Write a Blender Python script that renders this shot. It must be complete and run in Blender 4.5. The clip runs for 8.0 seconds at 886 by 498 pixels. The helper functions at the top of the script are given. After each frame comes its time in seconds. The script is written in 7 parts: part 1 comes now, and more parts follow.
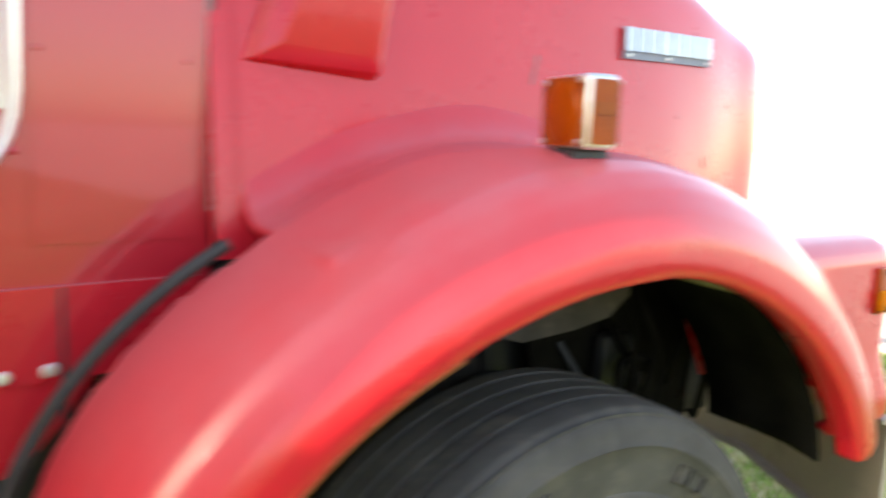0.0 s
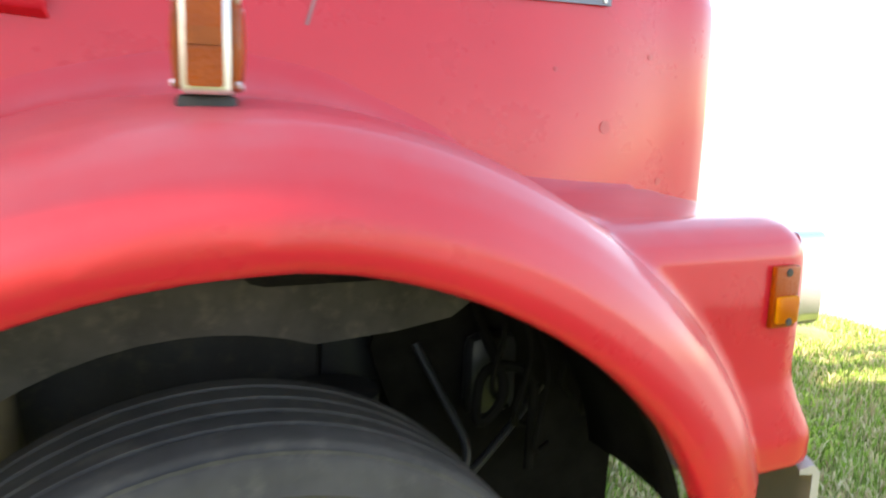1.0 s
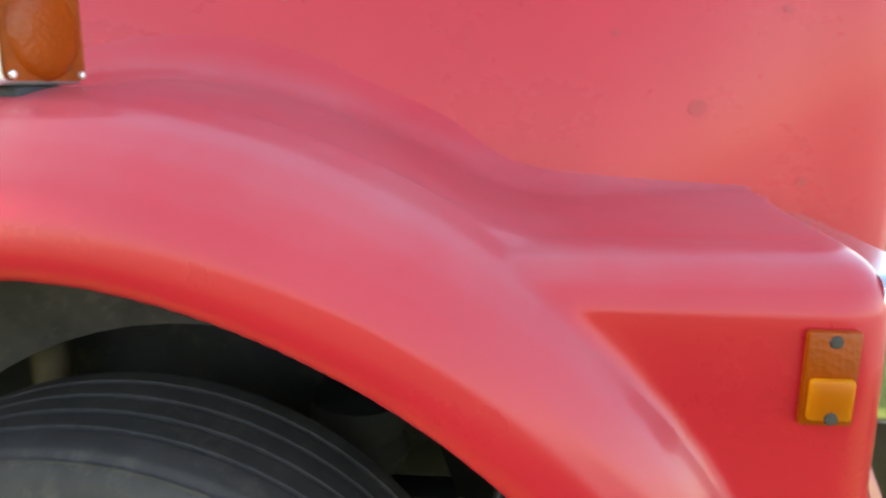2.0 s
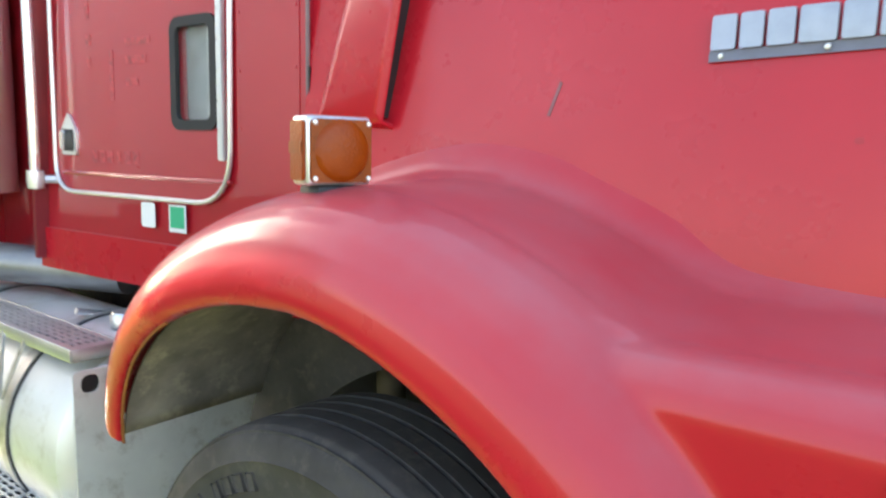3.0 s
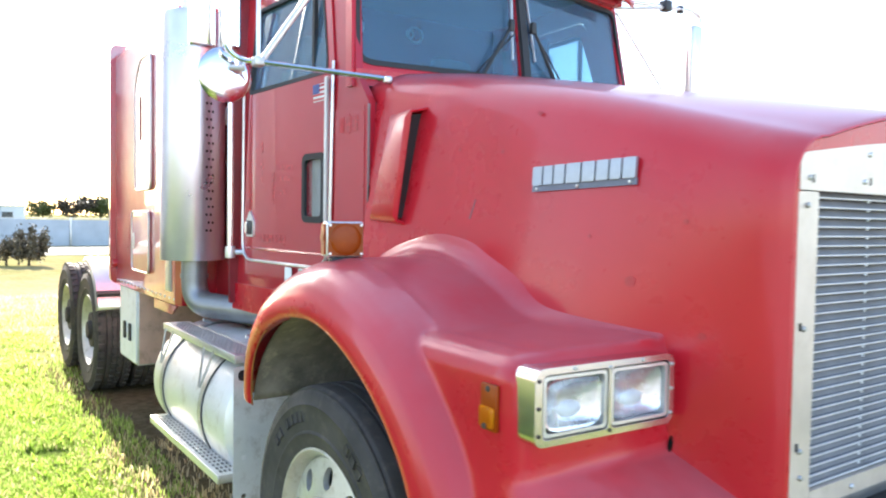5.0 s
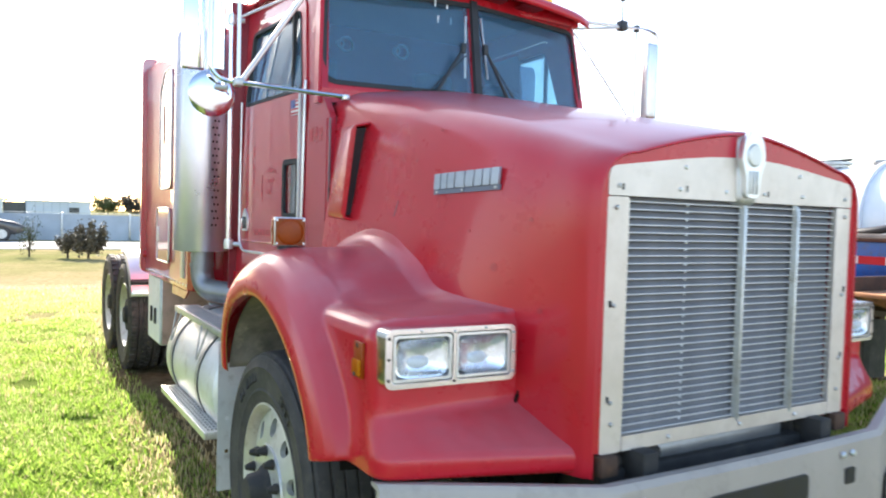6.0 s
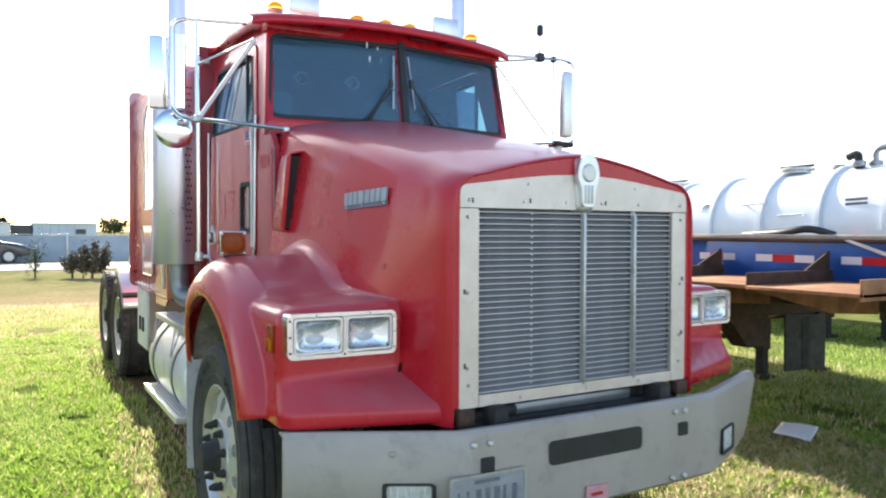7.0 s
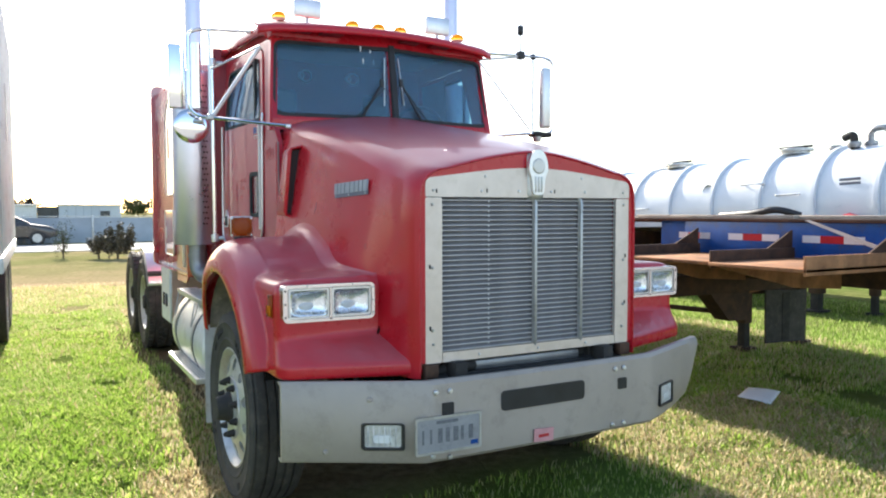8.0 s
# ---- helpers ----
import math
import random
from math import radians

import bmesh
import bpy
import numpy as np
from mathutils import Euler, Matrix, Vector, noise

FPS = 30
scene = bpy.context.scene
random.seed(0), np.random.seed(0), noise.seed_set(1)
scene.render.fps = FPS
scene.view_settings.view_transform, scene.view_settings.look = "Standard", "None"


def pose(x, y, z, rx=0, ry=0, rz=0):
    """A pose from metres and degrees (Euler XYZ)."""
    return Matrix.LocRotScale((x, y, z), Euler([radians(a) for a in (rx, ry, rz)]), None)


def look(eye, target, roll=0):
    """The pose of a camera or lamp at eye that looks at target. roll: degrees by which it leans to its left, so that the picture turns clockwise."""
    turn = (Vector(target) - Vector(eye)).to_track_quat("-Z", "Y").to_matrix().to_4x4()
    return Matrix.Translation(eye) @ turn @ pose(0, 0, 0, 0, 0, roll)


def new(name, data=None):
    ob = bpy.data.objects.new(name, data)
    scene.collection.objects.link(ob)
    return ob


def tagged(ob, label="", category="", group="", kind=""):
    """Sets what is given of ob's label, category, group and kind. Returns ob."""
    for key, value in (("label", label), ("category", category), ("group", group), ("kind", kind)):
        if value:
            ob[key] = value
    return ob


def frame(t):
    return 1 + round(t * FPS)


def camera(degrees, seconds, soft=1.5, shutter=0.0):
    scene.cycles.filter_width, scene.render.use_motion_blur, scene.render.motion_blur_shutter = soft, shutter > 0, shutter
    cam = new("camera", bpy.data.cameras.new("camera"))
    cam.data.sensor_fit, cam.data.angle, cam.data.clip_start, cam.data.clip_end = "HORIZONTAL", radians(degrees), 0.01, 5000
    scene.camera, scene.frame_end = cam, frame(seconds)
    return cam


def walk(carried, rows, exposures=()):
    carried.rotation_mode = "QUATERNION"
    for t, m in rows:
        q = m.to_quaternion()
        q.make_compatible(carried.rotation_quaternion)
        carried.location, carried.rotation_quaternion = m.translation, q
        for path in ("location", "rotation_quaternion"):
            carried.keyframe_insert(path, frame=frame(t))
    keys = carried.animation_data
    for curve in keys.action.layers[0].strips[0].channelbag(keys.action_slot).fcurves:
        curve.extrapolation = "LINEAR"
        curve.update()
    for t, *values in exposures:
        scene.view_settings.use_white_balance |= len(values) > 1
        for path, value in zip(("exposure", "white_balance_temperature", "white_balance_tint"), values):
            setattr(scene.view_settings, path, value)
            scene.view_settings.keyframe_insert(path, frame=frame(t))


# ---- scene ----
from mathutils import geometry

cam = camera(61.7, 8.0, soft=2.0, shutter=0.4)
PATH = [
    (0, (-0.97, -1.864, 1.385), (0.172, -0.248, 1.091), 2.5),
    (0.1, (-0.874, -1.879, 1.382), (0.307, -0.289, 1.104), 1.9),
    (0.3, (-0.721, -1.919, 1.379), (0.326, -0.255, 1.026), 2.4),
    (0.5, (-0.609, -1.945, 1.39), (0.386, -0.251, 1.027), 3.4),
    (0.6, (-0.525, -1.956, 1.393), (0.455, -0.252, 1.023), 1.7),
    (0.8, (-0.396, -1.962, 1.377), (0.479, -0.194, 1.006), 1.0),
    (1, (-0.279, -1.934, 1.366), (0.562, -0.139, 1.008), 2.1),
    (1.2, (-0.145, -1.878, 1.375), (0.627, -0.055, 1.007), 0.9),
    (2.3, (0.452, -1.837, 1.389), (-0.028, 0.047, 0.919), 3.6),
    (2.4, (0.482, -1.833, 1.383), (-0.11, 0.023, 0.93), 4.5),
    (2.5, (0.517, -1.834, 1.379), (-0.198, -0.018, 0.942), 3.8),
    (2.6, (0.587, -1.823, 1.402), (-0.303, -0.077, 1.004), 2.9),
    (2.7, (0.619, -1.828, 1.431), (-0.384, -0.149, 1.014), 0.7),
    (2.8, (0.651, -1.839, 1.424), (-0.489, -0.232, 1.08), 2.0),
    (2.9, (0.691, -1.851, 1.43), (-0.533, -0.301, 1.115), 1.8),
    (3, (0.73, -1.87, 1.437), (-0.52, -0.332, 1.172), 1.1),
    (3.2, (0.833, -1.898, 1.451), (-0.525, -0.456, 1.173), 1.0),
    (3.5, (0.935, -1.997, 1.474), (-0.555, -0.675, 1.302), 0.4),
    (3.8, (1.099, -2.063, 1.467), (-0.442, -0.794, 1.344), -0.6),
    (4, (1.18, -2.13, 1.471), (-0.349, -0.847, 1.342), -1.0),
    (4.2, (1.3, -2.141, 1.476), (-0.252, -0.887, 1.335), -0.8),
    (5.3, (2.043, -2.081, 1.497), (0.388, -0.96, 1.441), 0.7),
    (5.5, (2.145, -2.06, 1.497), (0.486, -0.945, 1.443), -0.2),
    (5.8, (2.337, -1.992, 1.473), (0.66, -0.902, 1.466), 0.5),
    (6, (2.494, -1.981, 1.494), (0.78, -0.955, 1.414), 1.6),
    (6.2, (2.658, -1.974, 1.47), (0.933, -0.962, 1.437), 1.1),
    (6.5, (2.874, -1.986, 1.473), (1.162, -0.957, 1.38), 0.7),
    (6.8, (3.068, -1.952, 1.464), (1.336, -0.953, 1.382), 0.1),
    (7, (3.212, -1.937, 1.486), (1.488, -0.925, 1.44), 0.2),
    (7.2, (3.332, -1.921, 1.489), (1.604, -0.915, 1.412), 0.8),
    (7.3, (3.392, -1.913, 1.491), (1.648, -0.934, 1.432), 1.1),
    (7.5, (3.505, -1.958, 1.502), (1.759, -0.984, 1.438), 0.4),
    (7.7, (3.625, -1.983, 1.483), (1.88, -1.01, 1.386), 0.4),
    (8, (3.779, -2.017, 1.51), (2.03, -1.053, 1.409), -0.1),
]
walk(cam, [(t, look(eye, target, roll)) for t, eye, target, roll in PATH],
     exposures=[(0, 2.58, 8000, 12), (0.5, 2.54, 7900, 12), (1.2, 2.56, 7800, 12), (2.3, 2.36, 7600, 12), (3.0, 2.27, 7300, 13), (3.5, 2.38, 6900, 12), (4.2, 2.30, 6550, 12), (5.5, 1.95, 6550, 12), (6.5, 1.5, 6500, 11), (8, 1.2, 6500, 10)])

# ---- sky and sun ----
SUN_AZ, SUN_EL = 176.2, 26.5
world = bpy.data.worlds.new("sky")
scene.world = world
world.use_nodes = True
wn = world.node_tree.nodes
sky = wn.new("ShaderNodeTexSky")
sky.sky_type = 'NISHITA'
sky.sun_disc = False
sky.sun_elevation = radians(SUN_EL)
sky.sun_rotation = radians(90 - SUN_AZ)
sky.dust_density = 1.2
world.node_tree.links.new(sky.outputs[0], wn["Background"].inputs[0])
wn["Background"].inputs[1].default_value = 0.15
sun_data = bpy.data.lights.new("sun", 'SUN')
sun_data.energy, sun_data.angle, sun_data.color = 5.0, radians(0.53), (1.0, 0.93, 0.82)
sun = new("sun", sun_data)
sun_dir = Vector((math.cos(radians(SUN_AZ)) * math.cos(radians(SUN_EL)), math.sin(radians(SUN_AZ)) * math.cos(radians(SUN_EL)), math.sin(radians(SUN_EL))))
sun.matrix_world = look(sun_dir * 60, (0, 0, 0))


# ---- materials ----
class Mat:
    """A node material with a few short ways to wire it."""

    def __init__(self, name, color=(0.5, 0.5, 0.5), rough=0.5, metal=0.0, coat=0.0, spec=0.5):
        self.m = bpy.data.materials.new(name)
        self.m.use_nodes = True
        self.t = self.m.node_tree
        self.b = self.t.nodes["Principled BSDF"]
        self.b.inputs["Base Color"].default_value = (*color, 1)
        self.b.inputs["Roughness"].default_value = rough
        self.b.inputs["Metallic"].default_value = metal
        self.b.inputs["Coat Weight"].default_value = coat
        self.b.inputs["Coat Roughness"].default_value = 0.08
        self.b.inputs["Specular IOR Level"].default_value = spec

    def node(self, kind, **inputs):
        n = self.t.nodes.new(kind)
        for k, v in inputs.items():
            n.inputs[k].default_value = v
        return n

    def link(self, a, b):
        self.t.links.new(a, b)

    def noise(self, scale, detail=4.0, rough=0.6, stretch=(1, 1, 1)):
        c = self.node("ShaderNodeTexCoord")
        mp = self.node("ShaderNodeMapping")
        mp.inputs["Scale"].default_value = stretch
        n = self.node("ShaderNodeTexNoise")
        n.inputs["Scale"].default_value, n.inputs["Detail"].default_value, n.inputs["Roughness"].default_value = scale, detail, rough
        self.link(c.outputs["Object"], mp.inputs[0])
        self.link(mp.outputs[0], n.inputs["Vector"])
        return n.outputs["Fac"]

    def ramp(self, fac, stops):
        r = self.node("ShaderNodeValToRGB")
        e = r.color_ramp.elements
        while len(e) < len(stops):
            e.new(0.5)
        for i, (p, c) in enumerate(stops):
            e[i].position = p
            e[i].color = (*c, 1) if len(c) == 3 else c
        self.link(fac, r.inputs[0])
        return r.outputs["Color"]

    def mix(self, fac, a, b):
        n = self.node("ShaderNodeMix")
        n.data_type = 'RGBA'
        for v, i in ((fac, 0), (a, 6), (b, 7)):
            if isinstance(v, (int, float)):
                n.inputs[i].default_value = v
            elif isinstance(v, tuple):
                n.inputs[i].default_value = (*v, 1)
            else:
                self.link(v, n.inputs[i])
        return n.outputs[2]

    def math(self, op, a, b=0.0):
        n = self.node("ShaderNodeMath")
        n.operation = op
        for v, i in ((a, 0), (b, 1)):
            if isinstance(v, (int, float)):
                n.inputs[i].default_value = v
            else:
                self.link(v, n.inputs[i])
        return n.outputs[0]

    def color(self, c):
        self.link(c, self.b.inputs["Base Color"])
        return self

    def rough(self, fac, lo, hi):
        n = self.node("ShaderNodeMapRange")
        n.inputs["To Min"].default_value, n.inputs["To Max"].default_value = lo, hi
        self.link(fac, n.inputs[0])
        self.link(n.outputs[0], self.b.inputs["Roughness"])
        return self

    def bump(self, fac, strength=0.3, dist=0.002):
        n = self.node("ShaderNodeBump")
        n.inputs["Strength"].default_value, n.inputs["Distance"].default_value = strength, dist
        self.link(fac, n.inputs["Height"])
        self.link(n.outputs[0], self.b.inputs["Normal"])
        return self


def varied(name, color, rough=0.5, metal=0.0, amount=0.25, scale=6.0, grain=120.0, bump=0.15, coat=0.0, dirt=None, spec=0.5):
    """A surface with soft blotches, fine grain and, if given, dirt of a colour of its own."""
    m = Mat(name, color, rough, metal, coat, spec)
    big, fine = m.noise(scale), m.noise(grain, 3.0)
    lo, hi = tuple(c * (1 - amount) for c in color), tuple(min(1, c * (1 + amount)) for c in color)
    col = m.ramp(big, [(0.3, lo), (0.7, hi)])
    if dirt:
        col = m.mix(m.ramp(m.noise(scale * 2.3, 8.0, 0.7), [(0.52, (0, 0, 0)), (0.72, (0.8, 0.8, 0.8))]), col, dirt)
    m.color(col)
    m.rough(big, max(0.02, rough - 0.1), min(1, rough + 0.12))
    if bump:
        m.bump(fine, bump, 0.001)
    return m.m


def red_paint():
    """Sun-faded red truck enamel with a film of dust on what faces up, and chalky spots."""
    m = Mat("red_paint", (0.5, 0.018, 0.03), 0.3, 0.0, 0.32, 0.3)
    base = m.ramp(m.noise(1.3, 5), [(0.3, (0.47, 0.011, 0.022)), (0.7, (0.57, 0.016, 0.030))])
    geo = m.node("ShaderNodeNewGeometry")
    sep = m.node("ShaderNodeSeparateXYZ")
    m.link(geo.outputs["Normal"], sep.inputs[0])
    up = m.ramp(sep.outputs["Z"], [(0.15, (0.0, 0.0, 0.0)), (0.6, (0.6, 0.6, 0.6)), (0.95, (1, 1, 1))])
    film = m.ramp(m.noise(3.5, 7, 0.65, (1, 1, 1)), [(0.25, (0.13, 0.13, 0.13)), (0.75, (0.40, 0.40, 0.40))])
    dust = m.math("MULTIPLY", up, film)
    col = m.mix(dust, base, (0.38, 0.28, 0.30))
    m.color(col)
    m.rough(m.math("ADD", dust, m.math("MULTIPLY", m.noise(9, 5), 0.25)), 0.24, 0.55)
    m.bump(m.noise(2.2, 2), 0.05, 0.02)
    return m.m


RED = red_paint()


def gloss_red(name, ior):
    """Red enamel on sheet metal, wiped cleaner and glossier than the fibreglass hood."""
    m = Mat(name, (0.44, 0.012, 0.024), 0.28, 0.0, 0.85, 0.4)
    m.b.inputs["Coat Roughness"].default_value = 0.035
    m.b.inputs["Coat IOR"].default_value = ior
    m.color(m.ramp(m.noise(1.1, 5), [(0.3, (0.40, 0.010, 0.022)), (0.7, (0.49, 0.014, 0.028))]))
    m.rough(m.noise(7, 5), 0.22, 0.42)
    m.bump(m.noise(1.6, 2), 0.03, 0.02)
    return m.m


RED_GLOSS = gloss_red("glossy_red_paint", 1.45)
RED_WAXED = gloss_red("waxed_red_paint", 2.3)
# Darker red for the cab back, visor brackets and hatch slots.
RED_DARK = varied("darker_red_paint", (0.22, 0.012, 0.02), 0.45, amount=0.2)
CHROME = Mat("chrome", (0.80, 0.81, 0.84), 0.10, 1.0).m
BEZEL = varied("worn_chrome", (0.72, 0.70, 0.71), 0.20, 1.0, 0.05, 6.0, 90.0, 0.04)
TANK_METAL = varied("satin_tank_aluminium", (0.80, 0.79, 0.77), 0.42, 0.55, 0.06, 4.0, 60.0, 0.05, dirt=(0.58, 0.54, 0.46))
STACK_METAL = varied("worn_stack_chrome", (0.76, 0.72, 0.80), 0.30, 0.80, 0.08, 4.0, 60.0, 0.03)
# The red sleeper's reflection is put into this pink base; the dirt spots are separate.
PINK_REFLECT = varied("pink_reflection_aluminium", (0.66, 0.45, 0.37), 0.42, 0.5, 0.12, 4.0, 70.0, 0.08, dirt=(0.40, 0.27, 0.20))
POLISHED = varied("polished_aluminium", (0.74, 0.74, 0.74), 0.32, 0.75, 0.12, 5.0, 60.0, 0.05)
PLATE_GREY = varied("pale_grey_plate", (0.70, 0.70, 0.68), 0.5, 0.15, 0.1, 5.0, 90.0, 0.1, dirt=(0.36, 0.32, 0.27))
PEEP_GREY = varied("grey_blind", (0.40, 0.40, 0.40), 0.7, 0.0, 0.15, 14.0)
PLATE_WORN = varied("worn_number_plate", (0.32, 0.32, 0.33), 0.55, 0.1, 0.14, 9.0, 90.0, 0.2, dirt=(0.20, 0.20, 0.21))
ALUMINIUM = varied("dull_aluminium", (0.55, 0.55, 0.54), 0.45, 0.85, 0.15, 8.0, 140.0, 0.15, dirt=(0.3, 0.26, 0.2))
STAINLESS = varied("stainless_trim", (0.70, 0.62, 0.555), 0.44, 0.6, 0.12, 5.0, 90.0, 0.06, dirt=(0.58, 0.50, 0.43))
BUMPER = varied("oxidised_bumper_metal", (0.42, 0.365, 0.315), 0.55, 0.2, 0.10, 3.0, 160.0, 0.2, dirt=(0.30, 0.26, 0.22))
REFLECTOR = varied("lamp_reflector", (0.84, 0.84, 0.84), 0.24, 0.9, 0.06, 40.0, 55.0, 0.6)
# Pale colour for the bright spot painted into the head and fog lamps.
LAMP_GLINT = varied("pale_lamp_glint", (0.80, 0.81, 0.82), 0.2, 0.0, 0.08, 45.0, 160.0, 0.3, coat=0.6)
FOG_BACK = varied("fog_lamp_reflector", (0.60, 0.60, 0.60), 0.3, 0.3, 0.22, 30.0, 120.0, 0.4)
ELBOW = varied("grey_steel_elbow", (0.30, 0.30, 0.31), 0.4, 0.7, 0.2, 6.0, 60.0, 0.1)
LIP_TAN = varied("yellowed_edge_trim", (0.36, 0.12, 0.035), 0.6, 0.0, 0.25, 12.0)
SCRATCH = varied("grey_scratch", (0.30, 0.12, 0.13), 0.6, 0.0, 0.2, 40.0)
PLATE_BAR = varied("worn_plate_paint", (0.15, 0.155, 0.17), 0.6, 0.0, 0.3, 60.0)
TOUCH_UP = varied("darker_red_touch_up", (0.42, 0.013, 0.024), 0.3, 0.0, 0.1, 20.0)
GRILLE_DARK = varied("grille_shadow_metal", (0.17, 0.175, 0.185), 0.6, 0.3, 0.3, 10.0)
# Shaded and lit tones of one slat metal, light put into the colours.
SLAT_SHADED = varied("shaded_slat_metal", (0.215, 0.21, 0.22), 0.6, 0.2, 0.15, 12.0)
SLAT_LIT_EDGE = varied("lit_slat_edge_metal", (0.62, 0.60, 0.60), 0.4, 0.4, 0.12, 12.0)
RUBBER = varied("tyre_rubber", (0.062, 0.056, 0.052), 0.75, 0.0, 0.35, 7.0, 90.0, 0.3, dirt=(0.12, 0.105, 0.085), spec=0.3)
SEAL = varied("black_rubber_seal", (0.02, 0.02, 0.022), 0.6, 0.0, 0.3, 9.0)
BADGE_METAL = varied("worn_badge_metal", (0.34, 0.365, 0.42), 0.35, 0.6, 0.1, 30.0)
# Gloss-free near-black: the wheel arch's deep shade is put into the colour.
ARCH_BLACK = varied("arch_shade_black", (0.010, 0.009, 0.008), 0.95, 0.0, 0.4, 12.0, 60.0, 0.6, spec=0.05)
BEAD = varied("worn_grey_bead", (0.26, 0.18, 0.18), 0.6, 0.0, 0.2, 9.0)
BLACK = varied("black_plastic", (0.02, 0.02, 0.022), 0.45, 0.0, 0.25, 9.0)
GRIME = varied("grimy_chassis_paint", (0.035, 0.032, 0.03), 0.8, 0.1, 0.4, 7.0, 60.0, 0.4, dirt=(0.08, 0.065, 0.045))
LINER = varied("dusty_black_liner", (0.21, 0.18, 0.155), 0.85, 0.0, 0.35, 9.0, 60.0, 0.6, dirt=(0.40, 0.35, 0.27))
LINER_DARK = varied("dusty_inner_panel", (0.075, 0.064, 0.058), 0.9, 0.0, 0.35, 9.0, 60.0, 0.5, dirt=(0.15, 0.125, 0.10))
WHEEL_WHITE = varied("wheel_metal", (0.62, 0.61, 0.58), 0.38, 0.55, 0.12, 8.0, 80.0, 0.08, dirt=(0.33, 0.29, 0.23))
WHITE = varied("white_paint", (0.78, 0.78, 0.76), 0.4, 0.0, 0.06, 3.0, 60.0, 0.05, dirt=(0.55, 0.53, 0.48))
TANK_WHITE = varied("tank_white_paint", (0.74, 0.77, 0.8), 0.3, 0.0, 0.05, 2.0, 30.0, 0.04, coat=0.3)
BLUE = varied("blue_trailer_paint", (0.012, 0.075, 0.30), 0.6, 0.0, 0.25, 5.0, 60.0, 0.15, dirt=(0.05, 0.06, 0.10), spec=0.2)
RUST = varied("rusty_steel", (0.36, 0.17, 0.075), 0.8, 0.1, 0.45, 6.0, 50.0, 0.5, dirt=(0.30, 0.16, 0.07))
RUST_DARK = varied("dark_rusty_steel", (0.075, 0.04, 0.025), 0.8, 0.1, 0.4, 6.0, 50.0, 0.5, dirt=(0.14, 0.07, 0.035))
PAPER = varied("white_paper", (0.82, 0.82, 0.82), 0.8, 0.0, 0.04, 4.0)
GREY_PLASTIC = varied("grey_cloth", (0.16, 0.17, 0.18), 0.8, 0.0, 0.2, 9.0)
TEAL_CLOTH = varied("teal_seat_cloth", (0.10, 0.17, 0.17), 0.85, 0.0, 0.2, 9.0)
TAPE_RED = varied("red_reflective_tape", (0.5, 0.02, 0.03), 0.35, 0.0, 0.1, 9.0)
TAPE_WHITE = varied("white_reflective_tape", (0.75, 0.76, 0.78), 0.35, 0.0, 0.06, 9.0)
PINK = varied("pink_tape", (0.62, 0.30, 0.31), 0.6, 0.0, 0.12, 20.0)
GREEN = varied("green_sticker", (0.02, 0.42, 0.22), 0.4, 0.0, 0.1, 20.0)
FLAG_BLUE = varied("flag_blue", (0.04, 0.08, 0.28), 0.4, 0.0, 0.1, 20.0)
FADED = varied("faded_lettering", (0.46, 0.055, 0.065), 0.5, 0.0, 0.5, 70.0)
GREY_INK = varied("grey_ink", (0.16, 0.17, 0.22), 0.5, 0.0, 0.15, 30.0)
ENGINE_TAN = varied("dirty_tan_part", (0.17, 0.125, 0.07), 0.8, 0.0, 0.35, 8.0)


def amber():
    m = Mat("amber_lens", (0.45, 0.12, 0.01), 0.3, 0.0, 0.0, 0.25)
    v = m.node("ShaderNodeTexVoronoi")
    v.inputs["Scale"].default_value = 160.0
    c = m.node("ShaderNodeTexCoord")
    m.link(c.outputs["Object"], v.inputs["Vector"])
    m.color(m.mix(m.noise(25, 3), (0.20, 0.028, 0.0005), (0.38, 0.066, 0.001)))
    m.bump(v.outputs["Distance"], 0.22, 0.002)
    return m.m


def clear_amber():
    """Thin amber plastic that the low sun shines through."""
    m = Mat("clear_amber_lens", (0.75, 0.24, 0.015), 0.2)
    tr = m.node("ShaderNodeBsdfTranslucent", Color=(1.0, 0.66, 0.10, 1))
    mx = m.node("ShaderNodeMixShader")
    mx.inputs[0].default_value = 0.72
    m.link(m.b.outputs[0], mx.inputs[1])
    m.link(tr.outputs[0], mx.inputs[2])
    m.link(mx.outputs[0], m.t.nodes["Material Output"].inputs[0])
    return m.m


AMBER = amber()
AMBER_CLEAR = clear_amber()
AMBER_DARK = varied("dull_amber_lens", (0.26, 0.050, 0.003), 0.3, 0.0, 0.3, 25.0, spec=0.25)


def glass(name, tint=(0.85, 0.92, 0.93), rough=0.0):
    m = Mat(name, tint, rough)
    m.b.inputs["Transmission Weight"].default_value = 1.0
    m.b.inputs["IOR"].default_value = 1.45
    return m.m


def sky_film_glass(name, tint, film, amount):
    """Tinted glass under a thin diffuse film: dust, with reflected sky put into its colour."""
    m = Mat(name, tint, 0.0)
    m.b.inputs["Transmission Weight"].default_value = 1.0
    d = m.node("ShaderNodeBsdfDiffuse", Color=(*film, 1))
    mx = m.node("ShaderNodeMixShader")
    m.link(m.math("MULTIPLY", m.math("ADD", m.noise(3.0, 5), 0.5), amount), mx.inputs[0])
    m.link(m.b.outputs[0], mx.inputs[1])
    m.link(d.outputs[0], mx.inputs[2])
    m.link(mx.outputs[0], m.t.nodes["Material Output"].inputs[0])
    return m.m


